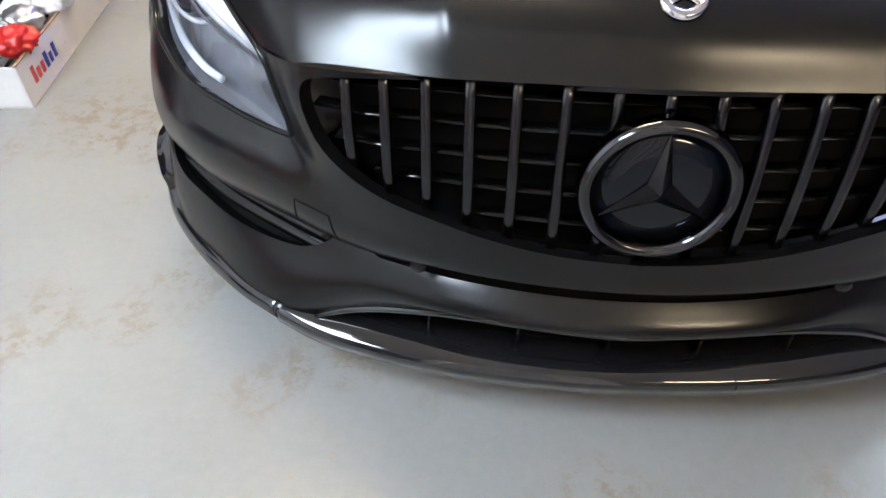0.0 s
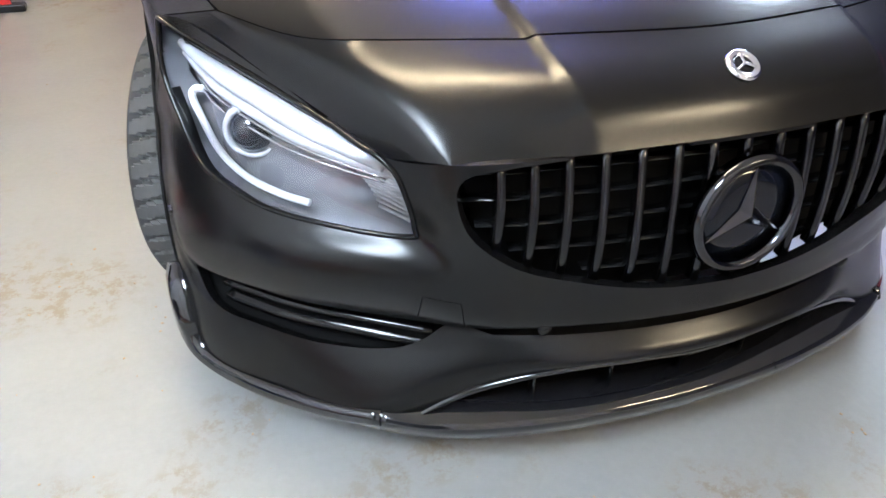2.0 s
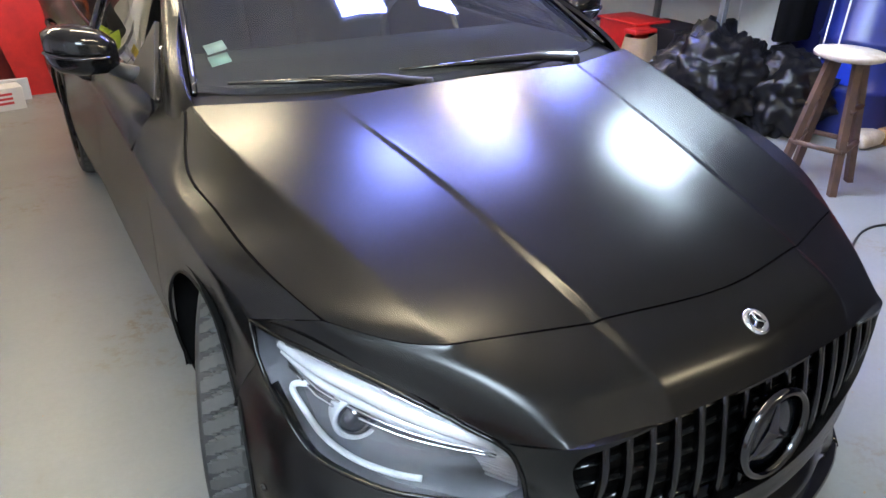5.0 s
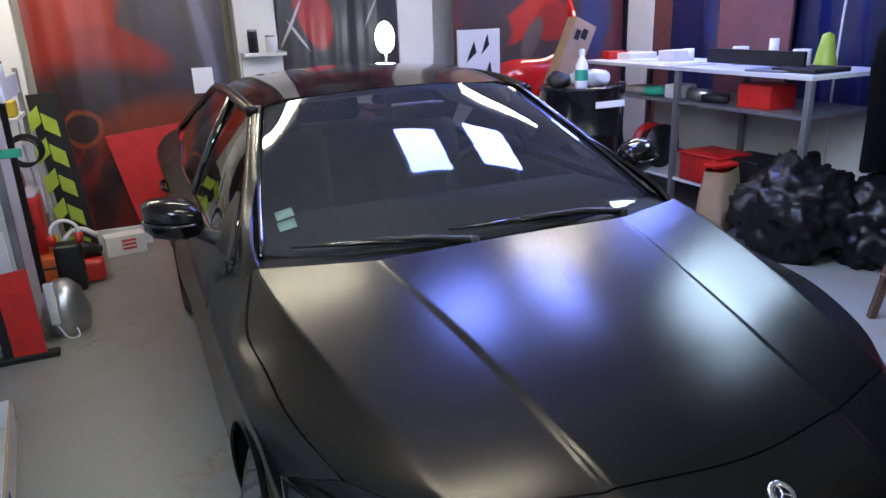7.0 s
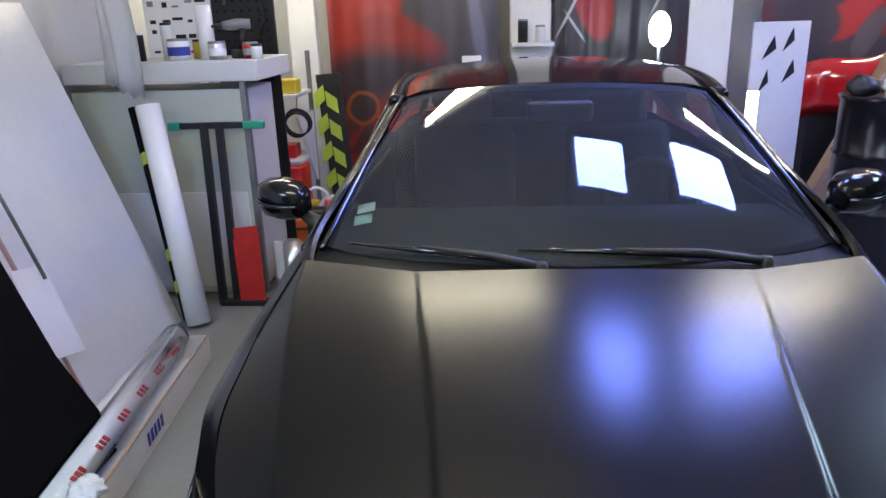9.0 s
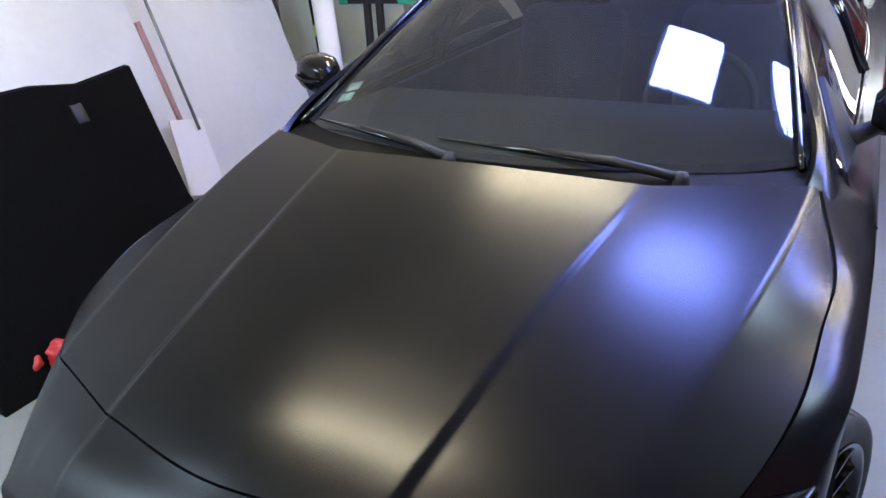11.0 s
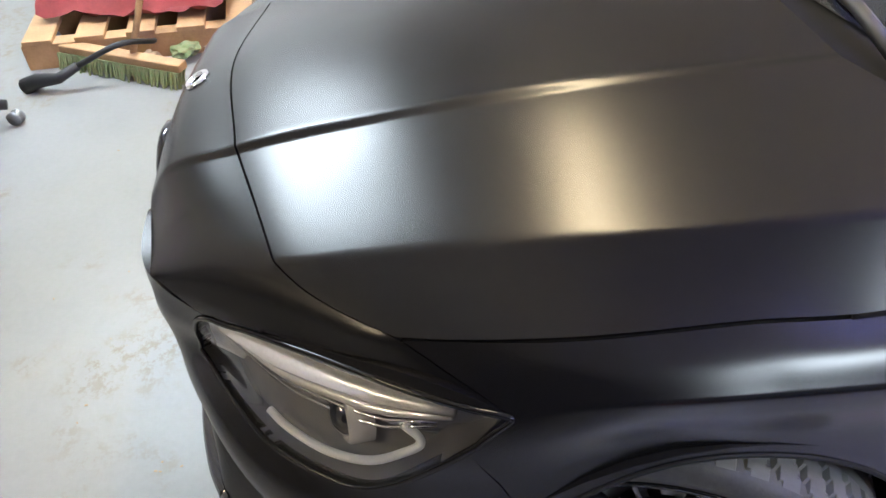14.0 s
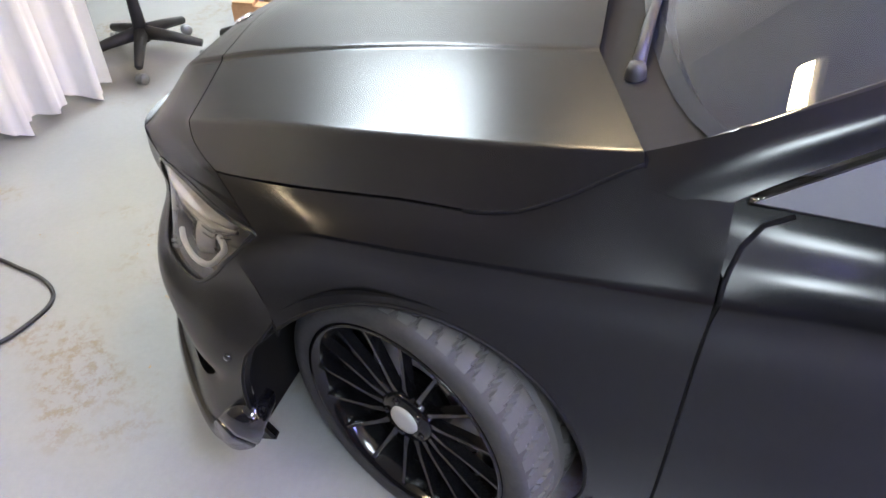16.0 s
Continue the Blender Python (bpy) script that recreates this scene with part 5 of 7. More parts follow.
# shelf bay behind the cabinet
bay = thing("shelf_rack", "white shelf rack crowded with boxes and tools", "shelf", at=(-1.95, 4.75, 0))
part("shelf_board", box_bm((0, 0, 1.10), (.62, .5, .025), .003), PANELW, bay, smooth=False)
part("shelf_board", box_bm((0, 0, .62), (.62, .5, .025), .003), PANELW, bay, smooth=False)
part("gusset", sheet([(.30, -.24, .95), (.30, .22, .95), (.30, .22, .40), (.30, .18, .40)], .015), PANELW, bay, smooth=False)
part("upright", box_bm((-.30, .2, .7), (.03, .03, 1.4)), GREYMETAL, bay, smooth=False)
part("upright", box_bm((.30, .23, .7), (.03, .03, 1.4)), GREYMETAL, bay, smooth=False)
part("upright", box_bm((-.30, -.23, .7), (.03, .03, 1.4)), GREYMETAL, bay, smooth=False)
simple("yellow_box", box_bm((-1.73, 4.66, 1.165), (.16, .14, .10), .01), YELLOW, "yellow plastic box on the shelf", "box")
simple("white_tub", lathe_bm([(0, 0), (.08, 0), (.09, .07), (0, .07)], 20), PANELW, "low white tub under a yellow box", "tub", smooth=True).matrix_basis = pose(-1.92, 4.62, 1.1135)
for (x, y, z, sx, sy, sz, mt, lb) in ((-1.86, 4.62, .69, .20, .2, .11, ORANGE, "orange tool case with dark catches"), (-1.72, 4.55, .3, .2, .25, .6, REDP, "red tool case standing on the floor"),
                                      (-1.98, 4.60, .68, .12, .2, .09, BLACKMETAL, "black tool box on the shelf"), (-1.62, 4.42, .12, .26, .22, .24, ORANGE, "orange and yellow carton on the floor")):
    t = thing("tool_case", lb, "case", at=(x, y, z - sz / 2))
    part("shell", box_bm((0, 0, sz / 2), (sx, sy, sz), .012), mt, t)
    part("handle", tube_bm(smooth_path([(-.05, -sy / 2, sz * .7), (-.04, -sy / 2 - .03, sz * .75), (.04, -sy / 2 - .03, sz * .75), (.05, -sy / 2, sz * .7)], 4), .008, 8), BLACKMETAL, t)
for k, (x, y, z, sx, sy, sz, mt, lb) in enumerate(((-1.80, 4.70, .6325, .18, .16, .10, REDP, "red hand tool case on the lower shelf"), (-1.90, 4.52, 0, .18, .16, .30, CARD, "brown carton standing under the shelf"), (-1.78, 4.42, .601, .14, .10, .05, BLACKMETAL, "black charger on the red case"), (-1.70, 4.62, 1.1135, .07, .05, .10, REDP, "small red packet on the shelf"), (-1.66, 4.56, .242, .20, .14, .07, YELLOW, "yellow printed packet on the carton"))):
    simple("small_box", box_bm((x, y, z + sz / 2), (sx, sy, sz), .006), mt, lb, "box", "small boxes by the shelf rack")
coil = thing("cable_coil", "black cable coil hanging under the shelf", "cable", at=(-1.64, 4.48, 0))
for k in range(4):
    part("loop", lathe_bm([(.085 + .006 * math.cos(a) + .004 * k, .006 * math.sin(a)) for a in np.linspace(0, 2 * math.pi, 8, endpoint=False)], 28, "Y", closed=True), BLACKMETAL, coil).matrix_basis = pose(.008 * k, -.012 * k, .90 + .01 * k, 8 * k - 10, 5 * k, 0)
part("hook", tube_bm([(0, 0, .99), (0, .05, 1.05), (0, .06, 1.095)], .005, 6), GREYMETAL, coil)
headset = thing("ear_defender", "white and black hearing protector on the tools", "ear defender", at=(-1.50, 4.34, .0))
part("stand_box", box_bm((0, 0, .16), (.16, .14, .32), .02), BLACKMETAL, headset)
part("band", tube_bm(smooth_path([(-.08, 0, .34), (-.07, 0, .43), (0, 0, .47), (.07, 0, .43), (.08, 0, .34)], 5), .012, 8), FILMW, headset)
for sx in (-.08, .08):
    part("cup", lathe_bm([(0, -.025), (.035, -.022), (.04, 0), (.035, .022), (0, .025)], 16, "X"), REDP, headset).matrix_basis = pose(sx, 0, .345)
grinder = thing("power_tool", "black and red corded power tool on the floor", "power tool", at=(-1.42, 4.50, 0))
part("body", tube_bm([(-.1, 0, .2), (0, 0, .22), (.1, .02, .18)], [.05, .06, .04], 12), BLACKMETAL, grinder)
part("guard", tube_bm(smooth_path([(-.12, 0, .15), (-.10, 0, .30), (.0, 0, .36), (.10, 0, .30)], 5), .018, 8), PANELW, grinder)
part("base", box_bm((0, 0, .08), (.22, .2, .16), .03), REDP, grinder)
simple("foil_bag", lathe_bm([(0, 0), (.11, .0), (.13, .10), (.10, .24), (.05, .30), (0, .31)], 14), SILVER, "crumpled silver bag beside the cabinet", "bag", smooth=True).matrix_basis = pose(-1.50, 3.62, 0)
strip = thing("power_strip", "white power strip hanging with its cable", "power strip", at=(-1.545, 3.48, 0))
part("bar", box_bm((0, 0, .22), (.05, .035, .24), .008), PANELW, strip)
part("cable", tube_bm(smooth_path([(0, 0, .10), (.05, -.03, .02), (.10, -.01, .012), (.08, .05, .05), (.02, .03, .012)], 6), .006, 6), PANELW, strip)

# -- trestle in front of the cabinet
tr = thing("trestle", "black steel trestle leaning, with green taped cross bar", "trestle", at=(0, 0, 0))
part("cross_bar", box_bm((-1.79, 3.36, 1.068), (.50, .035, .035), .006), BLACKMETAL, tr, smooth=False)
part("tape", box_bm((-2.03, 3.36, 1.068), (.07, .042, .042), .006), TEAL, tr, "green tape", smooth=False)
part("tape", box_bm((-1.57, 3.36, 1.068), (.12, .042, .042), .006), TEAL, tr, smooth=False)
for x in (-1.86, -1.77):
    part("leg", sheet([(x - .02, 3.37, 1.06), (x + .02, 3.37, 1.06), (x + .03, 3.30, .02), (x - .015, 3.30, .02)], .03), BLACKMETAL, tr, smooth=False)
part("foot", box_bm((-1.70, 3.29, .018), (.34, .06, .036), .008), BLACKMETAL, tr, smooth=False)
simple("red_board", sheet([(-1.755, 3.315, .475), (-1.60, 3.315, .49), (-1.585, 3.27, .04), (-1.735, 3.27, .04)], .012), REDP, "scratched red plastic board standing on a foot", "board")
# -- rolls leaning by the cabinet
simple("film_roll", roll_between((-1.885, 2.985, .015), (-2.11, 3.24, 1.20), .066, core=.6), FILMW, "big white film roll leaning against the cabinet", "roll", smooth=True)


def hazard_roll(a, b, r, label):
    t = thing("hazard_roll", label, "roll", "", (0, 0, 0))
    part("core", roll_between(a, b, r), VOID, t, "black sheet")
    a, b = np.array(a), np.array(b)
    for k in (0, 1, 4):
        p = a + (b - a) * (.10 + .15 * k)
        q = a + (b - a) * (.155 + .15 * k)
        bm = bmesh.new()
        d = (b - a) / np.linalg.norm(b - a)
        e1 = np.cross(d, (0, 1, 0))
        e1 /= np.linalg.norm(e1)
        e2 = np.cross(d, e1)
        lo, hi = [], []
        for w in np.linspace(0, 2 * math.pi, 20):
            tilt = .05 * math.sin(w)
            off = (math.cos(w) * e1 + math.sin(w) * e2) * (r + .002)
            lo.append(bm.verts.new(p + d * tilt + off))
            hi.append(bm.verts.new(q + d * tilt + off))
        for i in range(19):
            bm.faces.new((lo[i], lo[i + 1], hi[i + 1], hi[i]))
        part("stripe", bm, LIME, t, "lime stripe")
    return t


hazard_roll((-1.965, 3.07, .01), (-2.19, 3.27, 1.19), .045, "black roll with lime stripes wrapped in film")
board = thing("hazard_board", "black board with lime hazard chevrons leaning by the banner", "board", at=(-1.50, 5.14, .012), rz=-6)
lean = Matrix.Rotation(radians(-4), 4, "Y")
part("board", box_bm((0, 0, .60), (.20, .018, 1.20), .003, lean), BLACK, board, smooth=False)
for k in range(5):
    for side in (-1, 1):
        z0 = .05 + .225 * k + (.05 if side < 0 else 0)
        pts = [(side * .095, z0 - .07), (side * .004, z0), (side * .004, z0 + .12), (side * .095, z0 + .05)]
        bm = bmesh.new()
        lo = [bm.verts.new(lean @ Vector((x, -.0125, max(.012, z)))) for x, z in pts]
        hi = [bm.verts.new(lean @ Vector((x, -.009, max(.012, z)))) for x, z in pts]
        bm.faces.new(lo)
        for i in range(4):
            bm.faces.new((lo[i], lo[(i + 1) % 4], hi[(i + 1) % 4], hi[i]))
        bmesh.ops.recalc_face_normals(bm, faces=bm.faces)
        part("chevron", bm, LIME, board, "lime chevron", smooth=False)
carton = thing("small_carton", "small white carton with red printed mark on the floor", "box", at=(-1.18, 5.02, 0), rz=10)
part("body", box_bm((0, 0, .075), (.28, .14, .15), .004), WHITECARD, carton, smooth=False)
for zz in (.05, .08, .11):
    part("print_bar", box_bm((.02, -.072, zz), (.10, .003, .016)), REDINK, carton, smooth=False)
# -- white boards leaning on the wall
bm = sheet([(-1.98, 1.55, .0), (-2.02, 3.06, .0), (-2.72, 3.25, 1.75), (-2.72, 1.75, 1.75)], .02)
boards = simple("white_board", bm, PANELW, "large white board leaning against the wall", "board", "leaning boards")
bm = sheet([(-1.93, .45, .0), (-1.97, 2.02, .0), (-2.66, 2.12, 1.95), (-2.64, .55, 1.95)], .018)
simple("white_board", bm, PANELW, "white board leaning with a dull pink edge", "board", "leaning boards")
simple("board_edge", sheet([(-1.955, 2.03, .02), (-1.985, 2.07, .02), (-2.40, 2.14, 1.15), (-2.38, 2.10, 1.15)], .012), material("pink_edge", (0.42, 0.25, 0.24), .6, vary=.2), "dull pink edged strip beside the boards", "strip")
small = thing("square_card", "small white square card leaning on the boards", "card")
part("card", sheet([(-1.985, 1.86, .36), (-1.975, 2.08, .30), (-2.14, 2.16, .66), (-2.15, 1.97, .70)], .006), FILMW, small, smooth=False)
rod = thing("glass_strip", "thin clear strip leaning on the white board", "strip")
part("strip", tube_bm([(-2.10, 2.10, .62), (-2.52, 2.22, 1.6)], .008, 6), GREYMETAL, rod)
# -- boot liner
pts = [(.62, 0), (1.78, .0), (1.80, .16), (1.74, .40), (1.72, .95), (1.45, .93), (1.25, .965), (1.0, .97), (.8, .93), (.66, .85), (.60, .5)]
bm = bmesh.new()
fr, bk = [], []
for y, z in pts:
    x = -1.73 - .42 * z
    fr.append(bm.verts.new((x, y + .10 * z, z * 1.06)))
    bk.append(bm.verts.new((x - .035, y + .10 * z, z * 1.06 + .004)))
bm.faces.new(fr)
bm.faces.new(bk[::-1])
for i in range(len(fr)):
    bm.faces.new((fr[i], bk[i], bk[(i + 1) % len(fr)], fr[(i + 1) % len(fr)]))
bmesh.ops.recalc_face_normals(bm, faces=bm.faces)
liner = simple("boot_liner", bm, FELT, "black carpeted boot floor leaning against boards", "car mat")
part("pull_loop", box_bm((-2.075, 1.475, .88), (.012, .055, .085), .004, Matrix.Rotation(radians(-22), 4, "Y")), BLACKMETAL, liner, "black plastic pull")
# -- film boxes on the floor
fb = thing("film_box", "long white carton with printed blue and red marks", "box", at=(-1.612, .967, 0), rz=5)
L, W, Hb = 1.62, .19, .13
for c, s in (((-W / 2 + .004, L / 2, Hb / 2), (.006, L, Hb)), ((W / 2 - .004, L / 2, Hb / 2), (.006, L, Hb)), ((0, .003, Hb / 2), (W, .006, Hb)), ((0, L - .003, Hb / 2), (W, .006, Hb)), ((0, L / 2, .004), (W, L, .006))):
    part("carton_side", box_bm(c, s), WHITECARD, fb, smooth=False)
part("carton_rim", box_bm((W / 2 - .004, L / 2, Hb + .002), (.009, L, .004)), CARD, fb, smooth=False)
# printed maker's mark as plain bars on the end and on the flank
for k, (h, col) in enumerate(((.050, REDINK), (.032, REDINK), (.034, REDINK), (.046, BLUEINK), (.030, BLUEINK), (.044, BLUEINK))):
    part("print_bar", box_bm((W / 2 + .001, .07 + .030 * k, .045 + h / 2), (.0015, .018, h)), col, fb, smooth=False)
for k in range(5):
    part("print_bar", box_bm((W / 2 + .001, .80 + .035 * k, .035 + .03), (.0015, .022, .055)), BLUEINK, fb, smooth=False)
for k in range(6):
    part("text_bar", box_bm((-.045, -.0005, .10 - .012 * k), (.07 - .01 * (k % 3), .0015, .004)), material("faint_print", (.45, .5, .6), .6, vary=.1), fb, smooth=False)
fr2 = thing("wrapped_roll", "clear wrapped film roll with red marks in the box", "roll", at=(-1.652, 1.0, .10), rz=5)
part("film", roll_between((0, .03, .015), (-.02, 1.48, .04), .052), FILMW, fr2, "white film")
part("wrap", roll_between((0, .0, .015), (-.02, 1.56, .045), .062), CLEAR, fr2, "loose clear wrap")
for k in range(7):
    y = .2 + .19 * k
    for j in range(3):
        part("red_mark", box_bm((.036, y + .028 * j, .058), (.03, .016, .004), 0, Matrix.Rotation(radians(40), 4, "Y")), REDINK, fr2, smooth=False)
simple("film_roll", roll_between((-1.80, 1.0, .065), (-1.90, 2.72, .065), .06), FILMW, "white film roll lying beside the carton", "roll", smooth=True)
for k, (x, y, mt, lb) in enumerate(((-1.58, 1.08, REDP, "crumpled red wrapper in the carton"), (-1.62, 1.2, SILVER, "crumpled silver foil in the carton"), (-1.66, 1.05, CLEAR, "clump of clear film in the carton"), (-1.60, 1.34, FILMW, "crumpled white paper in the carton"))):
    bm = bmesh.new()
    bmesh.ops.create_icosphere(bm, subdivisions=4, radius=.055)
    for v in bm.verts:
        v.co *= 1 + .35 * noise.noise(v.co * 40 + Vector((k * 3, 0, 0))) + .22 * abs(noise.noise(v.co * 90 + Vector((k, 2, 0))))
        v.co.z *= .7
    simple("scrap", bm, mt, lb, "scrap", "scraps", smooth=True).matrix_basis = pose(x + .02, y, .155)
# jumble at the foot of the liner
for k, (x, y, z, r, mt, lb) in enumerate(((-1.84, .80, .12, .07, REDP, "red spray can cap heap by the liner"), (-1.90, .90, .10, .06, SILVER, "crumpled silver foil by the liner"), (-1.86, .68, .09, .07, FILMW, "white rag by the liner"), (-1.80, .90, .07, .06, REDP, "red rag on the floor"), (-1.93, .78, .2, .06, REDP, "red bottle by the liner"))):
    bm = bmesh.new()
    bmesh.ops.create_icosphere(bm, subdivisions=4, radius=r)
    for v in bm.verts:
        v.co *= 1 + .4 * noise.noise(v.co * 25 + Vector((k * 5, 1, 0))) + .25 * abs(noise.noise(v.co * 60 + Vector((k, 4, 0))))
    low = min(v.co.z for v in bm.verts)
    simple("rag", bm, mt, lb, "rag", "rags", smooth=True).matrix_basis = pose(x, y, -low)

# -- north end: printed banners, pillars, lamp
def banner(name, x0, x1, y, z0, z1, colors, label, seed=1, shapes=()):
    m = bpy.data.materials.new(name + "_print")
    m.use_nodes = True
    nt = m.node_tree
    b = nt.nodes["Principled BSDF"]
    b.inputs["Roughness"].default_value = .35
    co = nt.nodes.new("ShaderNodeTexCoord")
    n = nt.nodes.new("ShaderNodeTexNoise")
    n.inputs["Scale"].default_value, n.inputs["Detail"].default_value, n.inputs["Distortion"].default_value = 1.6, 4, 1.2
    mp = nt.nodes.new("ShaderNodeMapping")
    mp.inputs["Location"].default_value = (seed * 3.7, 0, seed)
    mp.inputs["Scale"].default_value = (1.4, 1, .8)
    nt.links.new(co.outputs["Object"], mp.inputs[0])
    nt.links.new(mp.outputs[0], n.inputs["Vector"])
    r = nt.nodes.new("ShaderNodeValToRGB")
    while len(r.color_ramp.elements) < len(colors):
        r.color_ramp.elements.new(.5)
    for e, (p, c) in zip(r.color_ramp.elements, colors):
        e.position, e.color = p, (*c, 1)
    nt.links.new(n.outputs[0], r.inputs[0])
    # printed shapes: soft-edged ellipses of one colour, wavering a little
    col = r.outputs[0]
    wob = nt.nodes.new("ShaderNodeTexNoise")
    wob.inputs["Scale"].default_value = 3.5
    nt.links.new(co.outputs["Object"], wob.inputs["Vector"])
    for cx, cz, rx, rz, turn, soft, c in shapes:
        mv = nt.nodes.new("ShaderNodeMapping")
        mv.vector_type = "TEXTURE"
        mv.inputs["Location"].default_value = (cx, y, cz)
        mv.inputs["Rotation"].default_value = (0, radians(turn), 0)
        mv.inputs["Scale"].default_value = (rx, 10, rz)
        nt.links.new(co.outputs["Object"], mv.inputs[0])
        ln = nt.nodes.new("ShaderNodeVectorMath")
        ln.operation = "LENGTH"
        nt.links.new(mv.outputs[0], ln.inputs[0])
        ad = nt.nodes.new("ShaderNodeMath")
        ad.operation = "MULTIPLY_ADD"
        ad.inputs[1].default_value = .5
        nt.links.new(wob.outputs[0], ad.inputs[0])
        nt.links.new(ln.outputs["Value"], ad.inputs[2])
        fac = nt.nodes.new("ShaderNodeMapRange")
        fac.interpolation_type = "SMOOTHSTEP"
        for k, v in enumerate((1.25 - soft, 1.25 + soft, 1, 0)):
            fac.inputs[k + 1].default_value = v
        nt.links.new(ad.outputs[0], fac.inputs[0])
        mx = nt.nodes.new("ShaderNodeMix")
        mx.data_type = "RGBA"
        nt.links.new(fac.outputs[0], mx.inputs[0])
        nt.links.new(col, mx.inputs[6])
        mx.inputs[7].default_value = (*c, 1)
        col = mx.outputs[2]
    nt.links.new(col, b.inputs["Base Color"])
    bm = bmesh.new()
    cols = []
    for k in range(41):
        x = x0 + (x1 - x0) * k / 40
        yy = y + .014 * math.sin(k * .45 + seed) + .006 * math.sin(k * 1.3)
        cols.append([bm.verts.new((x, yy + .02 * math.sin(3 * z + k * .2), z)) for z in np.linspace(z0, z1, 6)])
    for a, c in zip(cols, cols[1:]):
        for j in range(5):
            bm.faces.new((a[j], c[j], c[j + 1], a[j + 1]))
    return simple(name, bm, m, label, "banner", "banners", smooth=True)


banner("printed_banner", -1.60, -.18, 5.55, .02, 2.9, [(.30, (.012, .008, .010)), (.46, (.06, .02, .018)), (.56, (.17, .022, .016)), (.66, (.06, .022, .022)), (.8, (.04, .035, .05))], "dark red printed banner hanging with folds", 1, [
    (-1.42, 1.75, .55, .50, 15, .25, (.26, .028, .018)), (-.55, 1.55, .42, .62, -12, .15, (.055, .050, .058)), (-1.0, 1.45, .36, .18, 20, .2, (.20, .024, .018)),
    (-.36, 1.6, .05, .60, -8, .5, (.12, .12, .19)), (-1.15, 1.15, .50, .22, 0, .5, (.030, .022, .026)),
    (-.80, .86, .40, .20, -8, .55, (.16, .035, .014)), (-1.34, .89, .15, .15, 0, .08, (.22, .06, .02)), (-1.34, .89, .12, .12, 0, .10, (.035, .022, .022))])
banner("printed_banner", .30, 1.40, 5.75, .02, 2.9, [(.30, (.02, .016, .018)), (.5, (.10, .02, .02)), (.6, (.15, .018, .018)), (.8, (.05, .045, .05))], "dark banner with red print behind the car", 2, [
    (.85, 1.55, .70, .70, 0, .3, (.030, .028, .032)), (.62, 1.72, .16, .34, -14, .12, (.28, .022, .020)), (.42, 1.62, .012, .20, 28, .4, (.45, .44, .44)),
    (.47, 1.50, .012, .14, -35, .4, (.40, .39, .40)), (1.15, 1.70, .010, .16, 25, .4, (.30, .30, .32))])
banner("printed_banner", 2.1, 4.2, 6.05, .02, 2.9, [(.30, (.02, .016, .03)), (.5, (.10, .03, .04)), (.62, (.16, .025, .025)), (.8, (.06, .06, .12))], "dark banner with red and blue print", 3, [
    (3.0, 1.5, .9, .7, 0, .3, (.045, .036, .045)), (2.95, 1.55, .42, .16, -28, .12, (.32, .028, .020)), (3.30, 1.52, .26, .20, -20, .15, (.20, .022, .022)),
    (3.02, 1.36, .10, .22, 24, .10, (.09, .075, .075)), (2.62, 1.45, .16, .20, 10, .2, (.05, .042, .045)), (3.80, 1.55, .20, .45, 0, .2, (.035, .04, .13))])
simple("timber_post", box_bm((-1.73, 5.25, 1.2), (.22, .08, 2.4), .01), PANELW, "white painted post beside the shelf rack", "post")
simple("red_sheet", sheet([(-1.19, 5.36, .84), (-.62, 5.36, .90), (-.66, 5.30, .0), (-1.02, 5.30, .0)], .015), REDP, "curved red plastic sheet standing by the banner", "sheet")
simple("floor_sign", box_bm((-1.18, 5.20, .075), (.40, .03, .15), .004), PANELW, "low white board with red mark", "sign")
simple("red_mark_plate", lathe_bm([(0, 0), (.05, 0), (.05, .004), (0, .004)], 20, "Y"), REDP, "round red mark on the low board", "mark").matrix_basis = pose(-1.10, 5.179, .08)
simple("paper_notice", box_bm((-.40, 5.50, 1.20), (.16, .004, .20)), FILMW, "white paper notice on the banner", "notice")
simple("pillar_north", box_bm((.09, 5.75, 1.5), (.34, .22, 3.0), .01), WHITEWALL, "white square pillar at the back", "pillar", kind="structure")
shelfn = thing("back_shelf", "white back shelf with dark cans on it", "shelf", at=(.10, 5.48, 0))
part("board", box_bm((0, 0, 1.38), (.34, .24, .03)), PANELW, shelfn, smooth=False)
part("panel", box_bm((0, .08, .69), (.34, .04, 1.36)), PANELW, shelfn, smooth=False)
can_thing((.02, 5.44, 1.395), .04, .17, BLACKMETAL, "dark can on the back shelf", "dark_can")
can_thing((.16, 5.44, 1.395), .04, .12, PANELW, "white tin on the back shelf")
simple("pillar_north_b", box_bm((1.60, 5.9, 1.5), (.36, .2, 3.0), .01), WHITEWALL, "white wall strip between banners", "pillar", kind="structure")
lampst = thing("work_lamp", "bright round work lamp on a thin stand", "lamp", at=(1.02, 5.05, 0))
part("stand", tube_bm([(0, 0, .02), (0, 0, 1.36)], .014, 8), GREYMETAL, lampst)
part("foot", lathe_bm([(0, .02), (.16, .015), (.17, 0), (0, 0)], 24), BLACKMETAL, lampst)
part("bulb", lathe_bm([(0, 1.35), (.035, 1.357), (.062, 1.385), (.076, 1.43), (.080, 1.48), (.072, 1.53), (.052, 1.572), (.026, 1.597), (0, 1.603)], 24), lamp_material("work_lamp_glow", (1, .97, .90), 45), lampst)
cut = thing("cutout_panel", "white flame cut decorative panel by the back wall", "panel", at=(1.98, 5.25, 0))
part("panel", box_bm((0, 0, .75), (.42, .03, 1.5), .004), PANELW, cut, smooth=False)
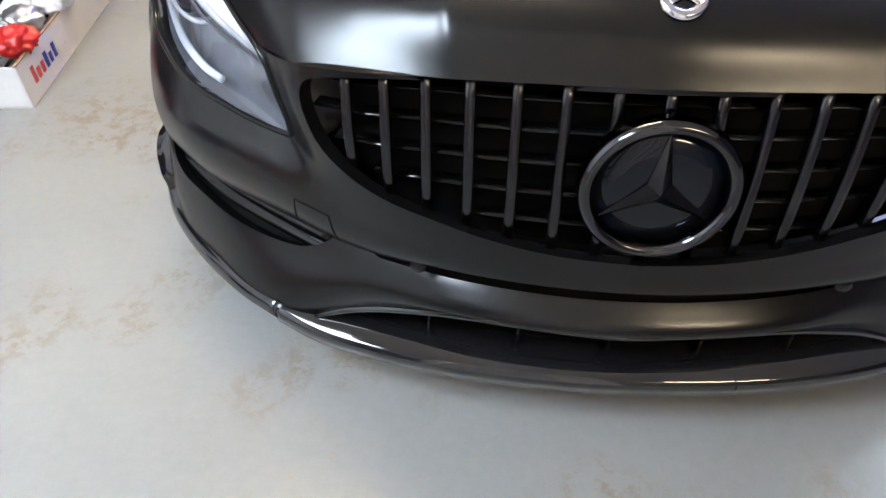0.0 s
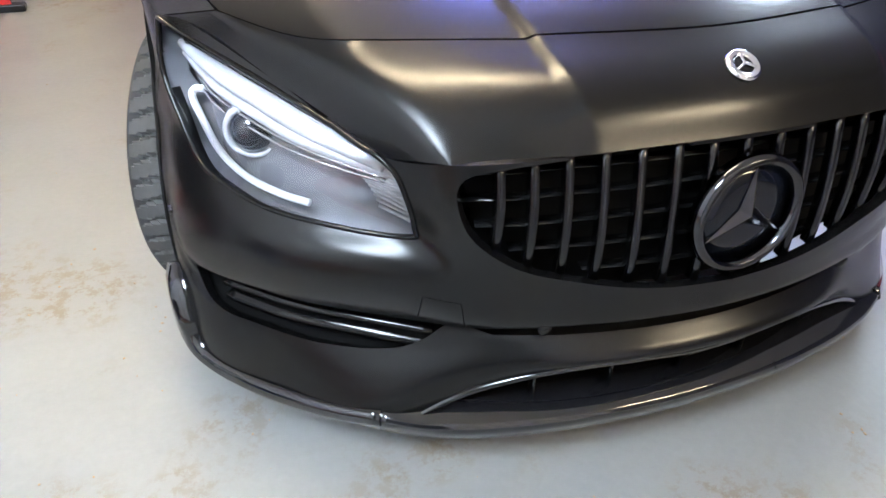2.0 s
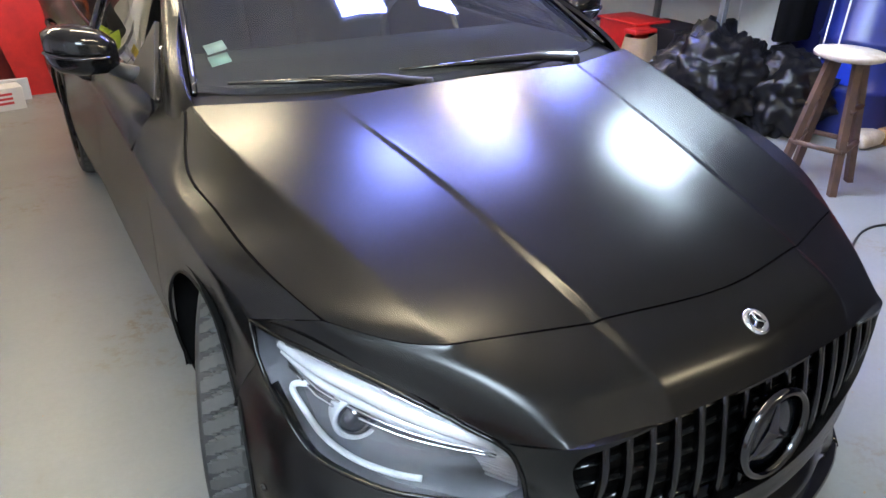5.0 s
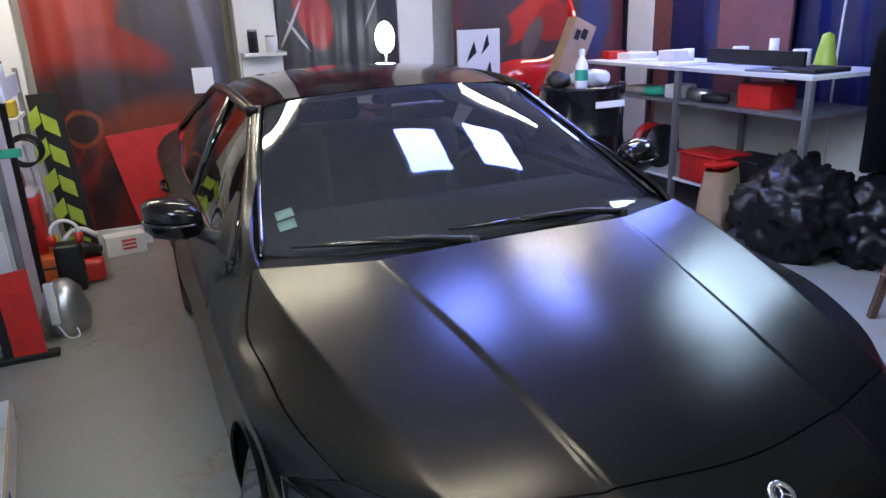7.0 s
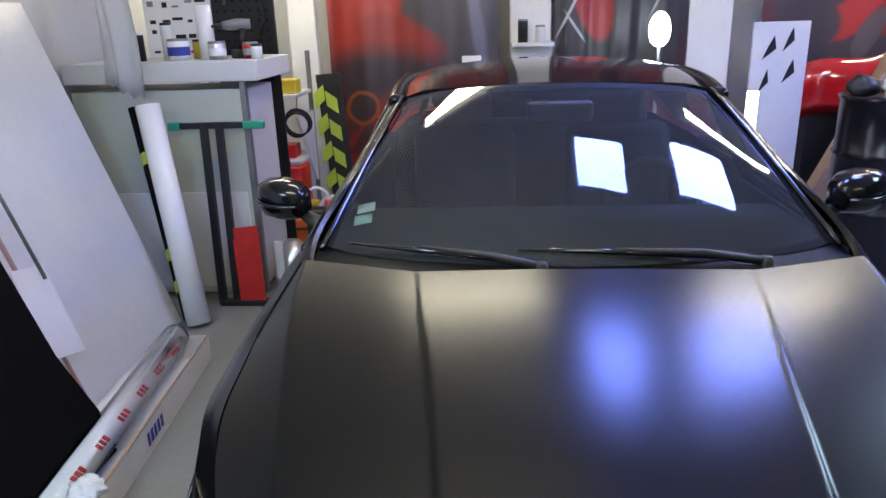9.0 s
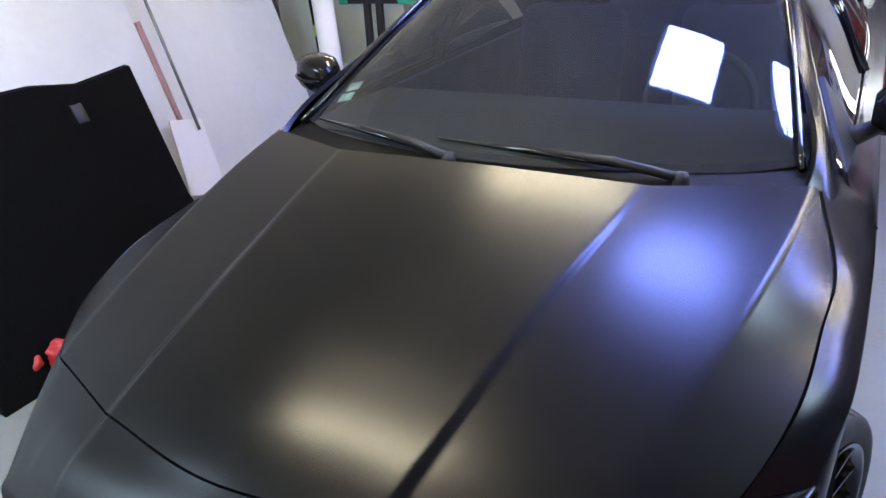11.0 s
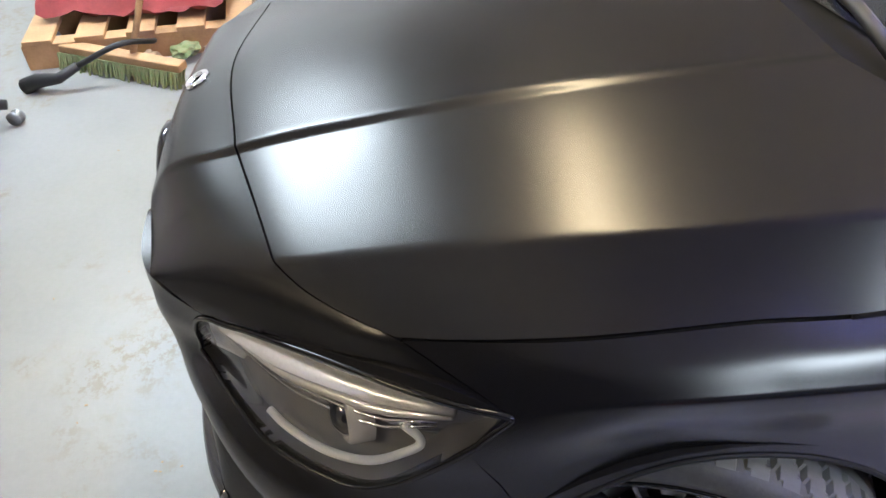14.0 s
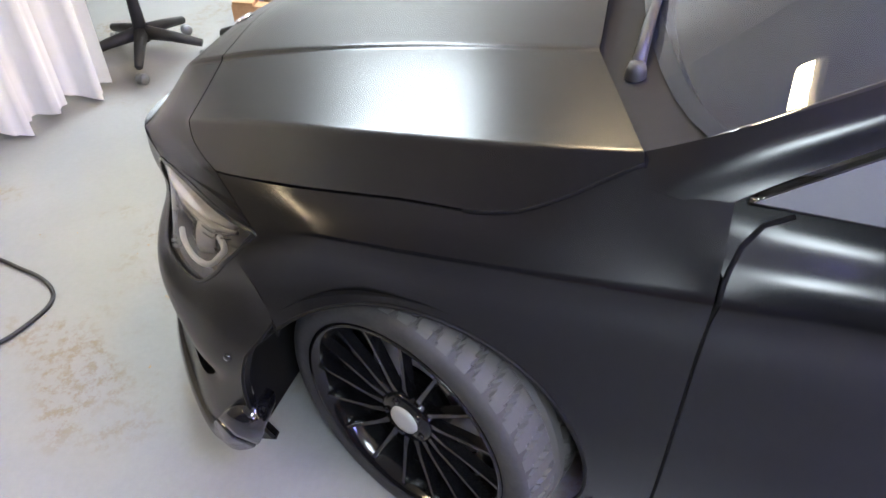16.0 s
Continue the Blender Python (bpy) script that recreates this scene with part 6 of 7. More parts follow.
for cx, cz, w in ((-.08, 1.30, .10), (.06, 1.36, .08), (-.10, 1.05, .07), (.08, 1.12, .09)):
    part("flame_cut", sheet([(cx - w / 2, -.018, cz - .08), (cx + w / 2, -.018, cz), (cx + w * .3, -.018, cz + .10), (cx - w * .1, -.018, cz + .02)], .004), BLACKMETAL, cut, smooth=False)
bmp = thing("spare_bumper", "glossy red car bumper standing on end", "bumper", at=(2.70, 5.35, 0))
bm = bmesh.new()
pth = smooth_path([(-.52, 0, .95), (-.40, -.15, 1.02), (.0, -.22, 1.05), (.25, -.15, 1.35), (.30, 0, 1.55)], 6)
add_sweep(bm, pth, [(-.02, -.22), (.03, -.12), (.05, .05), (.02, .20), (-.02, .20), (-.01, 0)])
part("shell", bm, material("red_car_paint", (.42, .01, .012), .12, coat=1.0, vary=.15), bmp)
part("support", box_bm((-.1, .05, .42), (.7, .3, .84), .01), BLACKMETAL, bmp, smooth=False)
cb = thing("cardboard_box", "tall brown carton leaning with a printed mark", "box", at=(2.62, 5.02, 0))
cm = Matrix.Rotation(radians(24), 4, "Y")
part("carton", box_bm((0, 0, .82), (.24, .14, 1.55), .004, cm), CARD, cb, smooth=False)
for k, (dx, w) in enumerate(((-.055, .05), (.02, .06))):
    part("print_bar", box_bm((0.27 + dx, -.073, 1.42), (w, .003, .09), 0, cm), BLACKMETAL, cb, smooth=False)

# -- black drum with bottles
drum = thing("oil_drum", "black steel drum used as a stand", "drum", at=(2.24, 4.02, 0))
part("barrel", lathe_bm([(0, 0), (.30, 0), (.31, .02), (.30, .34), (.315, .36), (.30, .38), (.30, .70), (.315, .72), (.30, .74), (.30, 1.05), (.315, 1.07), (.30, 1.085), (.28, 1.07), (0, 1.07)], 40), DRUMBLACK, drum)
part("label_strip", box_bm((.05, -.312, .96), (.26, .006, .05), .002), FILMW, drum, "white paper strip", smooth=False)
bt = thing("spray_bottle", "white plastic bottle standing on the drum", "bottle", at=(2.16, 3.90, 1.07))
part("body", lathe_bm([(0, 0), (.045, 0), (.047, .02), (.047, .17), (.03, .21), (.018, .23), (.018, .25)], 20), FILMW, bt)
part("label_band", lathe_bm([(.048, .06), (.048, .14)], 20), TEAL, bt)
part("cap", lathe_bm([(.02, .25), (.02, .285), (0, .29)], 16), PANELW, bt)
for k, (x, y, mt, lb) in enumerate(((2.34, 3.95, FILMW, "crumpled white cloth on the drum"), (2.28, 4.08, FILMW, "white rag on the drum"), (2.04, 4.02, BLACKMETAL, "dark rag on the drum"))):
    bm = bmesh.new()
    bmesh.ops.create_icosphere(bm, subdivisions=3, radius=.09)
    for v in bm.verts:
        v.co *= 1 + .4 * noise.noise(v.co * 14 + Vector((k * 7, 2, 0)))
        v.co.z *= .7
    low = min(v.co.z for v in bm.verts)
    simple("cloth", bm, mt, lb, "cloth", "cloths", smooth=True).matrix_basis = pose(x, y, 1.07 - low)
gun = thing("spray_gun", "silver spray gun hanging on the drum's rim", "spray gun", at=(2.53, 3.90, .85))
part("body", tube_bm([(0, 0, 0), (.0, 0, .10), (.03, 0, .16)], [.015, .018, .02], 10), STEEL, gun)
part("cup", lathe_bm([(0, .16), (.035, .16), (.04, .24), (0, .25)], 16), BLACKMETAL, gun)
part("hose", tube_bm(smooth_path([(0, 0, 0), (.03, -.02, -.25), (.06, -.02, -.6), (.12, -.02, -.84)], 6), .008, 8), BLACKMETAL, gun)
lowbox = thing("brown_carton", "low open brown carton on the floor by the drum", "box", at=(2.66, 3.62, 0), rz=12)
for c, sz in (((0, 0, .008), (.34, .26, .012)), ((0, -.127, .09), (.34, .006, .17)), ((0, .127, .09), (.34, .006, .17)), ((-.167, 0, .09), (.006, .248, .17)), ((.167, 0, .09), (.006, .248, .17))):
    part("carton_side", box_bm(c, sz, .001), CARD, lowbox, smooth=False)
part("flap", sheet([(-.17, -.13, .175), (.17, -.13, .175), (.17, -.22, .10), (-.17, -.22, .10)], .005), CARD, lowbox, smooth=False)

# -- east bench
bench = thing("workbench", "long grey steel workbench with a lower shelf", "workbench", at=(0, 0, 0))
part("top", box_bm((3.42, 3.85, 1.165), (.80, 2.5, .03), .004), PANELW, bench, "worn white bench top", smooth=False)
part("shelf", box_bm((3.42, 3.85, .90), (.76, 2.4, .025), .004), GREYMETAL, bench, smooth=False)
part("lower_shelf", box_bm((3.42, 3.85, .28), (.76, 2.4, .025), .004), PANELW, bench, smooth=False)
for y in (2.63, 3.85, 5.07):
    for x in (3.05, 3.79):
        part("leg", box_bm((x, y, .575), (.045, .045, 1.15), .004), GREYMETAL, bench, smooth=False)
part("tool_rail", box_bm((3.30, 3.35, 1.255), (.03, .9, .11), .004), BLACKMETAL, bench, smooth=False)
fan = thing("cable_reel", "black cable reel with red side under the bench", "reel", at=(3.20, 4.25, .2925))
part("drum", tube_bm([(-.0, -.07, .19), (0, .07, .19)], .13, 20), BLACKMETAL, fan)
part("flange", tube_bm([(0, -.09, .19), (0, -.07, .19)], .19, 24), BLACKMETAL, fan)
part("flange", tube_bm([(0, .07, .19), (0, .09, .19)], .19, 24), REDP, fan)
for (x, y, z, sx, sy, sz, mt, lb) in ((3.25, 3.15, .9125, .25, .30, .17, REDP, "red metal box on the shelf"), (3.22, 4.0, .9125, .2, .16, .11, WHITECARD, "small white carton on the shelf"), (3.3, 4.55, .9125, .2, .3, .05, WOODTOP, "flat wooden block on the shelf"),
                                      (3.42, 4.9, 1.18, .30, .35, .06, WHITECARD, "white carton lid on the bench"), (3.3, 2.85, 1.18, .35, .35, .03, BLACKMETAL, "dark tool tray on the bench"), (3.35, 3.3, .2925, .35, .4, .22, BLACKMETAL, "black crate on the low shelf")):
    simple("bench_box", box_bm((x, y, z + sz / 2), (sx, sy, sz), .008), mt, lb, "box", "boxes at the bench")
for k, (x, y, h, r) in enumerate(((3.45, 3.62, .14, .06), (3.5, 3.35, .20, .035), (3.38, 3.0, .14, .06), (3.55, 4.3, .10, .05))):
    simple("tape_roll", lathe_bm([(.02, 0), (r, 0), (r, h), (.02, h), (.02, .0)], 24), FILMW, "white paper roll standing on the bench", "roll", "rolls on the bench", smooth=True).matrix_basis = pose(x, y, 1.18)
vest = thing("lime_cloth", "lime work cloth hung over the bench", "cloth", at=(3.75, 3.1, 1.18))
part("cloth", lathe_bm([(0, .24), (.04, .22), (.06, .12), (.08, 0)], 12), LIME, vest)
# paper sack and rubbish bag
sack = thing("paper_sack", "brown paper sack with a dark printed bar", "sack", at=(3.02, 3.28, 0), rz=25)
bm = bmesh.new()
rings = []
for z, w, d in ((0, .20, .11), (.12, .205, .115), (.28, .200, .105), (.40, .195, .095), (.47, .20, .085)):
    rings.append([bm.verts.new((w * math.copysign(abs(math.cos(a)) ** .4, math.cos(a)), d * math.copysign(abs(math.sin(a)) ** .4, math.sin(a)) + .008 * math.sin(9 * z + a * 3), z)) for a in np.linspace(0, 2 * math.pi, 24, endpoint=False)])
for a, b in zip(rings, rings[1:]):
    for k in range(24):
        bm.faces.new((a[k], a[(k + 1) % 24], b[(k + 1) % 24], b[k]))
bm.faces.new(rings[0][::-1])
part("bag", bm, CARD, sack)
part("print_bar", box_bm((0, -.119, .16), (.20, .006, .035), .002), BLUEINK, sack, smooth=False)
simple("plastic_scraper", box_bm((3.03, 3.30, .487), (.24, .12, .035), .012), REDP, "red plastic scraper resting on the sack", "scraper")


def lumpy_bag(at, r, h, seed, label, mat=BAGM):
    bm = bmesh.new()
    bmesh.ops.create_icosphere(bm, subdivisions=5, radius=1)
    for v in bm.verts:
        n = noise.noise(v.co * 2.2 + Vector((seed, 0, 0))) * .25 + abs(noise.noise(v.co * 5 + Vector((seed, 3, 0)))) * .28 + abs(noise.noise(v.co * 11 + Vector((seed, 5, 0)))) * .10
        v.co *= 1 + n
        v.co = Vector((v.co.x * r, v.co.y * r, max(0, (v.co.z * .55 + .45)) * h))
    simple("rubbish_bag", bm, mat, label, "bag", "rubbish bags", smooth=True).matrix_basis = pose(*at)


lumpy_bag((3.02, 2.62, 0), .34, .62, 1, "shiny black rubbish bag on the floor")
lumpy_bag((3.35, 2.25, 0), .30, .50, 4, "shiny black rubbish bag beside the bench")

# -- wooden stool
stool = thing("stool", "dark wooden bar stool with a worn pale seat", "stool", at=(2.68, 1.52, 0), rz=15)
part("seat", lathe_bm([(0, .70), (.15, .70), (.172, .708), (.176, .724), (.168, .738), (0, .74)], 36), WOODTOP, stool, "worn pale round seat")
for k in range(4):
    a = math.pi / 4 + k * math.pi / 2
    c, s = math.cos(a), math.sin(a)
    part("leg", sheet([(.11 * c - .02 * s, .11 * s + .02 * c, .70), (.11 * c + .02 * s, .11 * s - .02 * c, .70), (.23 * c + .02 * s, .23 * s - .02 * c, 0), (.23 * c - .02 * s, .23 * s + .02 * c, 0)], .035), WOOD, stool, smooth=False)
    b = a + math.pi / 2
    for z, f in ((.24, .19), (.45, .152)):
        if (k + (z > .3)) % 2 or z < .3:
            part("rung", tube_bm([(f * c, f * s, z), (f * math.cos(b), f * math.sin(b), z)], .015, 8), WOOD, stool)
# -- blue tarpaulin wall, barrel and hanging cables
bm = bmesh.new()
cols = []
for k in range(50):
    y = 1.4 + 3.4 * k / 49
    x = 4.12 + .05 * math.sin(k * 1.3) + .03 * math.sin(k * 2.9)
    cols.append([bm.verts.new((x + .02 * math.sin(4 * z + k), y, z)) for z in np.linspace(.02, 2.6, 10)])
for a, b in zip(cols, cols[1:]):
    for j in range(9):
        bm.faces.new((a[j], b[j], b[j + 1], a[j + 1]))
simple("blue_tarpaulin", bm, TARP, "creased dark blue tarpaulin hung along the wall", "tarpaulin", smooth=True)
brl = thing("blue_barrel", "dark blue plastic barrel behind the stool", "barrel", at=(3.75, 2.0, 0))
part("barrel", lathe_bm([(0, 0), (.27, 0), (.29, .04), (.28, .30), (.30, .32), (.28, .34), (.28, .60), (.30, .62), (.28, .64), (.27, .88), (.24, .92), (0, .92)], 36), material("dark_blue_plastic", (.012, .022, .16), .35, vary=.3), brl)
part("label_patch", box_bm((-.285, -.05, .46), (.004, .16, .20)), BLUEPL, brl, smooth=False)
for k in range(2):
    part("strap", tube_bm([(-.30, .02 + .1 * k, .05), (-.30, .02 + .1 * k, .88)], .006, 6), PANELW, brl)
simple("red_cabinet", box_bm((4.0, 1.15, .62), (.45, .60, 1.24), .02), DULLRED, "red metal cabinet beside the wall", "cabinet")
simple("wood_plank", box_bm((3.72, 1.55, .05), (.10, .9, .10), .006), PINE, "pale wooden beam on the floor", "beam")
for k, y in enumerate((2.35, 2.7, 3.1)):
    simple("hanging_cable", tube_bm(smooth_path([(3.95, y, 2.4), (3.90, y + .02, 1.4), (3.82, y - .05, .4), (3.70, y - .2, .02)], 8), .009, 8), FILMW, "white cable hanging down the wall", "cable", "hanging cables", smooth=True)
simple("rag_heap", box_bm((3.55, 1.75, .05), (.25, .2, .10), .04), WOODTOP, "pale rag heap by the barrel", "rag", smooth=True)
simple("white_bucket", lathe_bm([(0, 0), (.12, 0), (.15, .28), (.14, .28), (.11, .02), (0, .02)], 28), FILMW, "white plastic bucket on the floor", "bucket", smooth=True).matrix_basis = pose(2.95, .95, 0)

# -- boards and panels on the wall behind the bench
for y0, y1, x, z0, mt, lb in ((5.56, 5.96, 4.20, 0, PANELW, "white painted upright board behind the bench"), (5.28, 5.55, 4.22, 0, BROWNRED, "brownish red upright panel behind the bench"),
                              (4.83, 5.27, 4.21, 0, TARP, "dark blue upright panel behind the bench"), (3.62, 4.40, 3.98, .02, BROWNRED, "dull red brown sheet standing behind the bench")):
    simple("wall_board", box_bm((x, (y0 + y1) / 2, (z0 + 2.5) / 2), (.03, y1 - y0, 2.5 - z0), .004), mt, lb, "board", "boards behind the bench")
part("back_panel", box_bm((3.86, 3.85, .60), (.02, 2.40, .56), .003), PANELW, bench, "pale back panel", smooth=False)
jacket = thing("dark_coat", "dark work coat hanging at the bench end", "coat", at=(3.55, 2.42, 0))
bm = bmesh.new()
rings = []
for z, w, d in ((.55, .19, .07), (.9, .18, .08), (1.2, .19, .09), (1.42, .17, .08), (1.50, .07, .05)):
    rings.append([bm.verts.new((w * math.cos(a) * (1 + .10 * math.sin(5 * a + 6 * z)), d * math.sin(a) * (1 + .16 * math.sin(7 * a + 3 * z)), z)) for a in np.linspace(0, 2 * math.pi, 36, endpoint=False)])
for a, b in zip(rings, rings[1:]):
    for k in range(36):
        bm.faces.new((a[k], a[(k + 1) % 36], b[(k + 1) % 36], b[k]))
bm.faces.new(rings[-1])
part("body", bm, FELT, jacket)
part("hanger_post", tube_bm([(0, 0, 0), (0, 0, 1.56)], .014, 8), BLACKMETAL, jacket)
part("pocket_patch", box_bm((-.02, -.092, 1.02), (.07, .01, .05), .003), FILMW, jacket, "white cloth patch", smooth=False)
for k, (x, y, w, d, h, rz, mt, lb) in enumerate(((3.30, 4.62, .30, .22, .012, 12, FILMW, "loose white paper sheets on the bench"), (3.22, 3.92, .34, .24, .010, -20, FILMW, "white film offcut on the bench"), (3.26, 3.05, .42, .30, .014, 8, GREYMETAL, "shiny grey film sheet on the bench"),
                                               (3.45, 4.35, .22, .18, .09, 5, WHITECARD, "open white carton on the bench"), (3.30, 5.0, .20, .16, .07, -10, REDP, "small red case at the bench end"))):
    simple("bench_item", box_bm((0, 0, h / 2), (w, d, h), .003), mt, lb, "bench item", "things on the bench").matrix_basis = pose(x, y, 1.1805, 0, 0, rz)
for k, (y, r, mt, lb) in enumerate(((3.72, .05, SILVER, "small silver tool on the shelf"), (3.55, .035, BLACKMETAL, "small black tool on the shelf"), (4.22, .04, TEAL, "green roll on the shelf"))):
    simple("shelf_item", tube_bm([(0, -.10, r), (0, .10, r)], r, 14), mt, lb, "tool", "things on the shelf", smooth=True).matrix_basis = pose(3.16, y, .913, 0, 0, 20 * k)
crate = thing("red_crate", "red plastic crate on the low shelf", "crate", at=(3.20, 3.55, .2935))
part("shell", box_bm((0, 0, .11), (.34, .40, .22), .015), REDP, crate)
part("rim", box_bm((0, 0, .226), (.37, .43, .02), .008), REDP, crate)
strap = thing("bench_cable", "black cable trailing from the bench to the floor", "cable", at=(0, 0, 0))
part("cable", tube_bm(smooth_path([(3.0, 4.6, .007), (2.8, 4.2, .007), (2.9, 3.8, .007), (2.6, 3.45, .007), (2.75, 3.2, .007), (2.5, 3.0, .007)], 8), .007, 8), BLACK, strap)
part("adapter", box_bm((2.92, 3.78, .05), (.16, .12, .10), .015), BLACK, strap)

# -- light stick beside the far flank
ls = thing("light_stick", "bright upright light stick on a small tripod", "lamp", at=(1.20, 3.5, 0))
part("tube", lathe_bm([(0, .72), (.03, .72), (.03, 1.17), (0, 1.17)], 16), lamp_material("light_stick_glow", (1, .93, .85), 30), ls)
part("pole", tube_bm([(0, 0, .1), (0, 0, .72)], .012, 8), BLACKMETAL, ls)
for k in range(3):
    a = k * 2.094
    part("leg", tube_bm([(0, 0, .22), (.18 * math.cos(a), .18 * math.sin(a), .008)], .008, 6), BLACKMETAL, ls)

# -- south side: curtain, office chair, broom, pallet, bin, cables
bm = bmesh.new()
cols = []
for k in range(61):
    w = k / 60
    x, y = .35 - 1.10 * w, -1.42 + .22 * w
    wav = .06 * math.sin(k * .62) + .025 * math.sin(k * 1.7)
    cols.append([bm.verts.new((x + .2 * wav * (1 - z / 2.6), y + wav * (1.1 - z / 3.4), z + .025 * math.sin(k * .31) * (1 - z / 2.6))) for z in np.linspace(.03, 2.6, 12)])
for a, b in zip(cols, cols[1:]):
    for j in range(11):
        bm.faces.new((a[j], b[j], b[j + 1], a[j + 1]))
curtain = simple("curtain", bm, FABRICW, "white cloth curtain hanging to the floor", "curtain", smooth=True)
part("curtain_rail", tube_bm([(.4, -1.43, 2.62), (-.8, -1.19, 2.62)], .014, 8), GREYMETAL, curtain)

chair = thing("office_chair", "black swivel office chair on casters", "chair", at=(-1.08, -1.25, 0), rz=12)
part("column", tube_bm([(0, 0, .09), (0, 0, .28), (0, 0, .44)], [.035, .028, .02], 14), BLACK, chair)
for k in range(5):
    a = k * 2 * math.pi / 5 + .35
    c, s = math.cos(a), math.sin(a)
    leg = part("base_arm", tube_bm([(.02 * c, .02 * s, .135), (.16 * c, .16 * s, .115), (.30 * c, .30 * s, .085)], [.036, .028, .020], 8), BLACK, chair)
    part("caster", lathe_bm([(0, -.022), (.026, -.022), (.028, -.008), (.016, 0), (.028, .008), (.026, .022), (0, .022)], 18, "X"), GREYMETAL, leg).matrix_basis = pose(.31 * c, .31 * s, .028, 0, 0, math.degrees(a) + 60)
part("seat", box_bm((0, 0, .48), (.48, .48, .09), .04), SEATM, chair)
part("backrest", box_bm((0, -.25, .80), (.44, .07, .50), .035), SEATM, chair)
part("back_bar", box_bm((0, -.27, .55), (.06, .02, .30), .006), BLACK, chair)
# broom
bd = (Vector((-1.336, -.389, 0)) - Vector((-1.58, -.955, 0)))
ang = math.degrees(math.atan2(bd.y, bd.x))
broom = thing("broom", "wide workshop broom with green bristles and wooden handle", "broom", at=(-1.50, -.64, 0), rz=ang)
part("head", box_bm((0, .02, .085), (.62, .06, .035), .006), PINE, broom, smooth=False)
for r_ in range(3):
    bm = bmesh.new()
    rg = random.Random(r_)
    for k in range(62):
        x = -.30 + .6 * k / 61
        y0 = -.012 + .025 * r_
        add_tube(bm, [(x, y0, .07), (x + rg.uniform(-.012, .012), y0 - .02 + rg.uniform(-.015, .01), .004)], [.006, .0035], 4)
    tagged(part("brush", bm, BRISTLE, broom, smooth=False), kind="stuff")
part("handle", tube_bm([(.06, .03, .09), (.02, .42, .55), (-.03, .95, 1.15)], .014, 10), PINE, broom)
pal = thing("pallet", "low wooden pallet with dull red cloth on it", "pallet", at=(-2.02, -.62, 0), rz=8)
for k in range(5):
    part("deck_board", box_bm((0, -.42 + .21 * k, .12), (.75, .12, .02), .003), PINE, pal, smooth=False)
for k in range(3):
    part("bearer", box_bm((-.33 + .33 * k, 0, .055), (.08, .98, .11), .003), PINE, pal, smooth=False)
bm = bmesh.new()
bmesh.ops.create_grid(bm, x_segments=24, y_segments=24, size=.5)
for v in bm.verts:
    v.co.z = .10 + .10 * noise.noise(v.co * 3.5) + .03 * noise.noise(v.co * 11)
    v.co.x *= .62
    v.co.y *= .8
simple("red_cloth", bm, REDCLOTH, "dull red cloth heaped on the pallet", "cloth", smooth=True).matrix_basis = pose(-2.06, -.62, .10)
for k, (x, y, r) in enumerate(((-1.72, -.28, .05), (-1.66, -.40, .06), (-1.74, -.52, .05), (-1.62, -.55, .045))):
    bm = bmesh.new()
    bmesh.ops.create_icosphere(bm, subdivisions=4, radius=r)
    for v in bm.verts:
        v.co *= 1 + .6 * noise.noise(v.co * 30 + Vector((k * 4, 0, 0)))
        v.co.z *= .45
    low = min(v.co.z for v in bm.verts)
    simple("offcut", bm, (CARD, BRISTLE, PINE, CARD)[k], ("torn brown cardboard offcut", "green leafy scrap on the floor", "pale wood offcut on the floor", "small cardboard scrap by the pallet")[k], "scrap", "offcuts").matrix_basis = pose(x, y, -low)
simple("white_plank", box_bm((-1.78, -.05, .03), (.45, .11, .06), .004), PANELW, "white painted plank on the floor", "plank")
bin_ = thing("waste_bin", "blue plastic bin with a black rim liner", "bin", at=(-2.06, .06, .0))
part("tub", lathe_bm([(0, 0), (.17, 0), (.21, .34), (.22, .35), (.20, .35), (.16, .02), (0, .02)], 32), BLUEPL, bin_)
part("liner", lathe_bm([(.16, .30), (.205, .355), (.228, .34), (.226, .26), (.212, .17)], 32), BAGM, bin_)
part("liner_top", lathe_bm([(0, .42), (.10, .43), (.19, .39), (.215, .345)], 32), BAGM, bin_)
ladder = thing("comb_strip", "grey toothed strip leaning by the bin", "strip", at=(-1.98, .40, 0))
part("rail", sheet([(-.05, -.04, 0), (-.02, .02, 0), (-.14, .10, 1.0), (-.17, .04, 1.0)], .02), GREYMETAL, ladder, smooth=False)
for k in range(24):
    z = .30 + .028 * k
    part("tooth", box_bm((-.035 - .12 * z, .05 + .08 * z, z), (.010, .055, .006)), PANELW, ladder, smooth=False)
grip = thing("hand_vacuum", "black hose grip lying with its hose", "hose", at=(-1.40, -.985, 0), rz=-30)
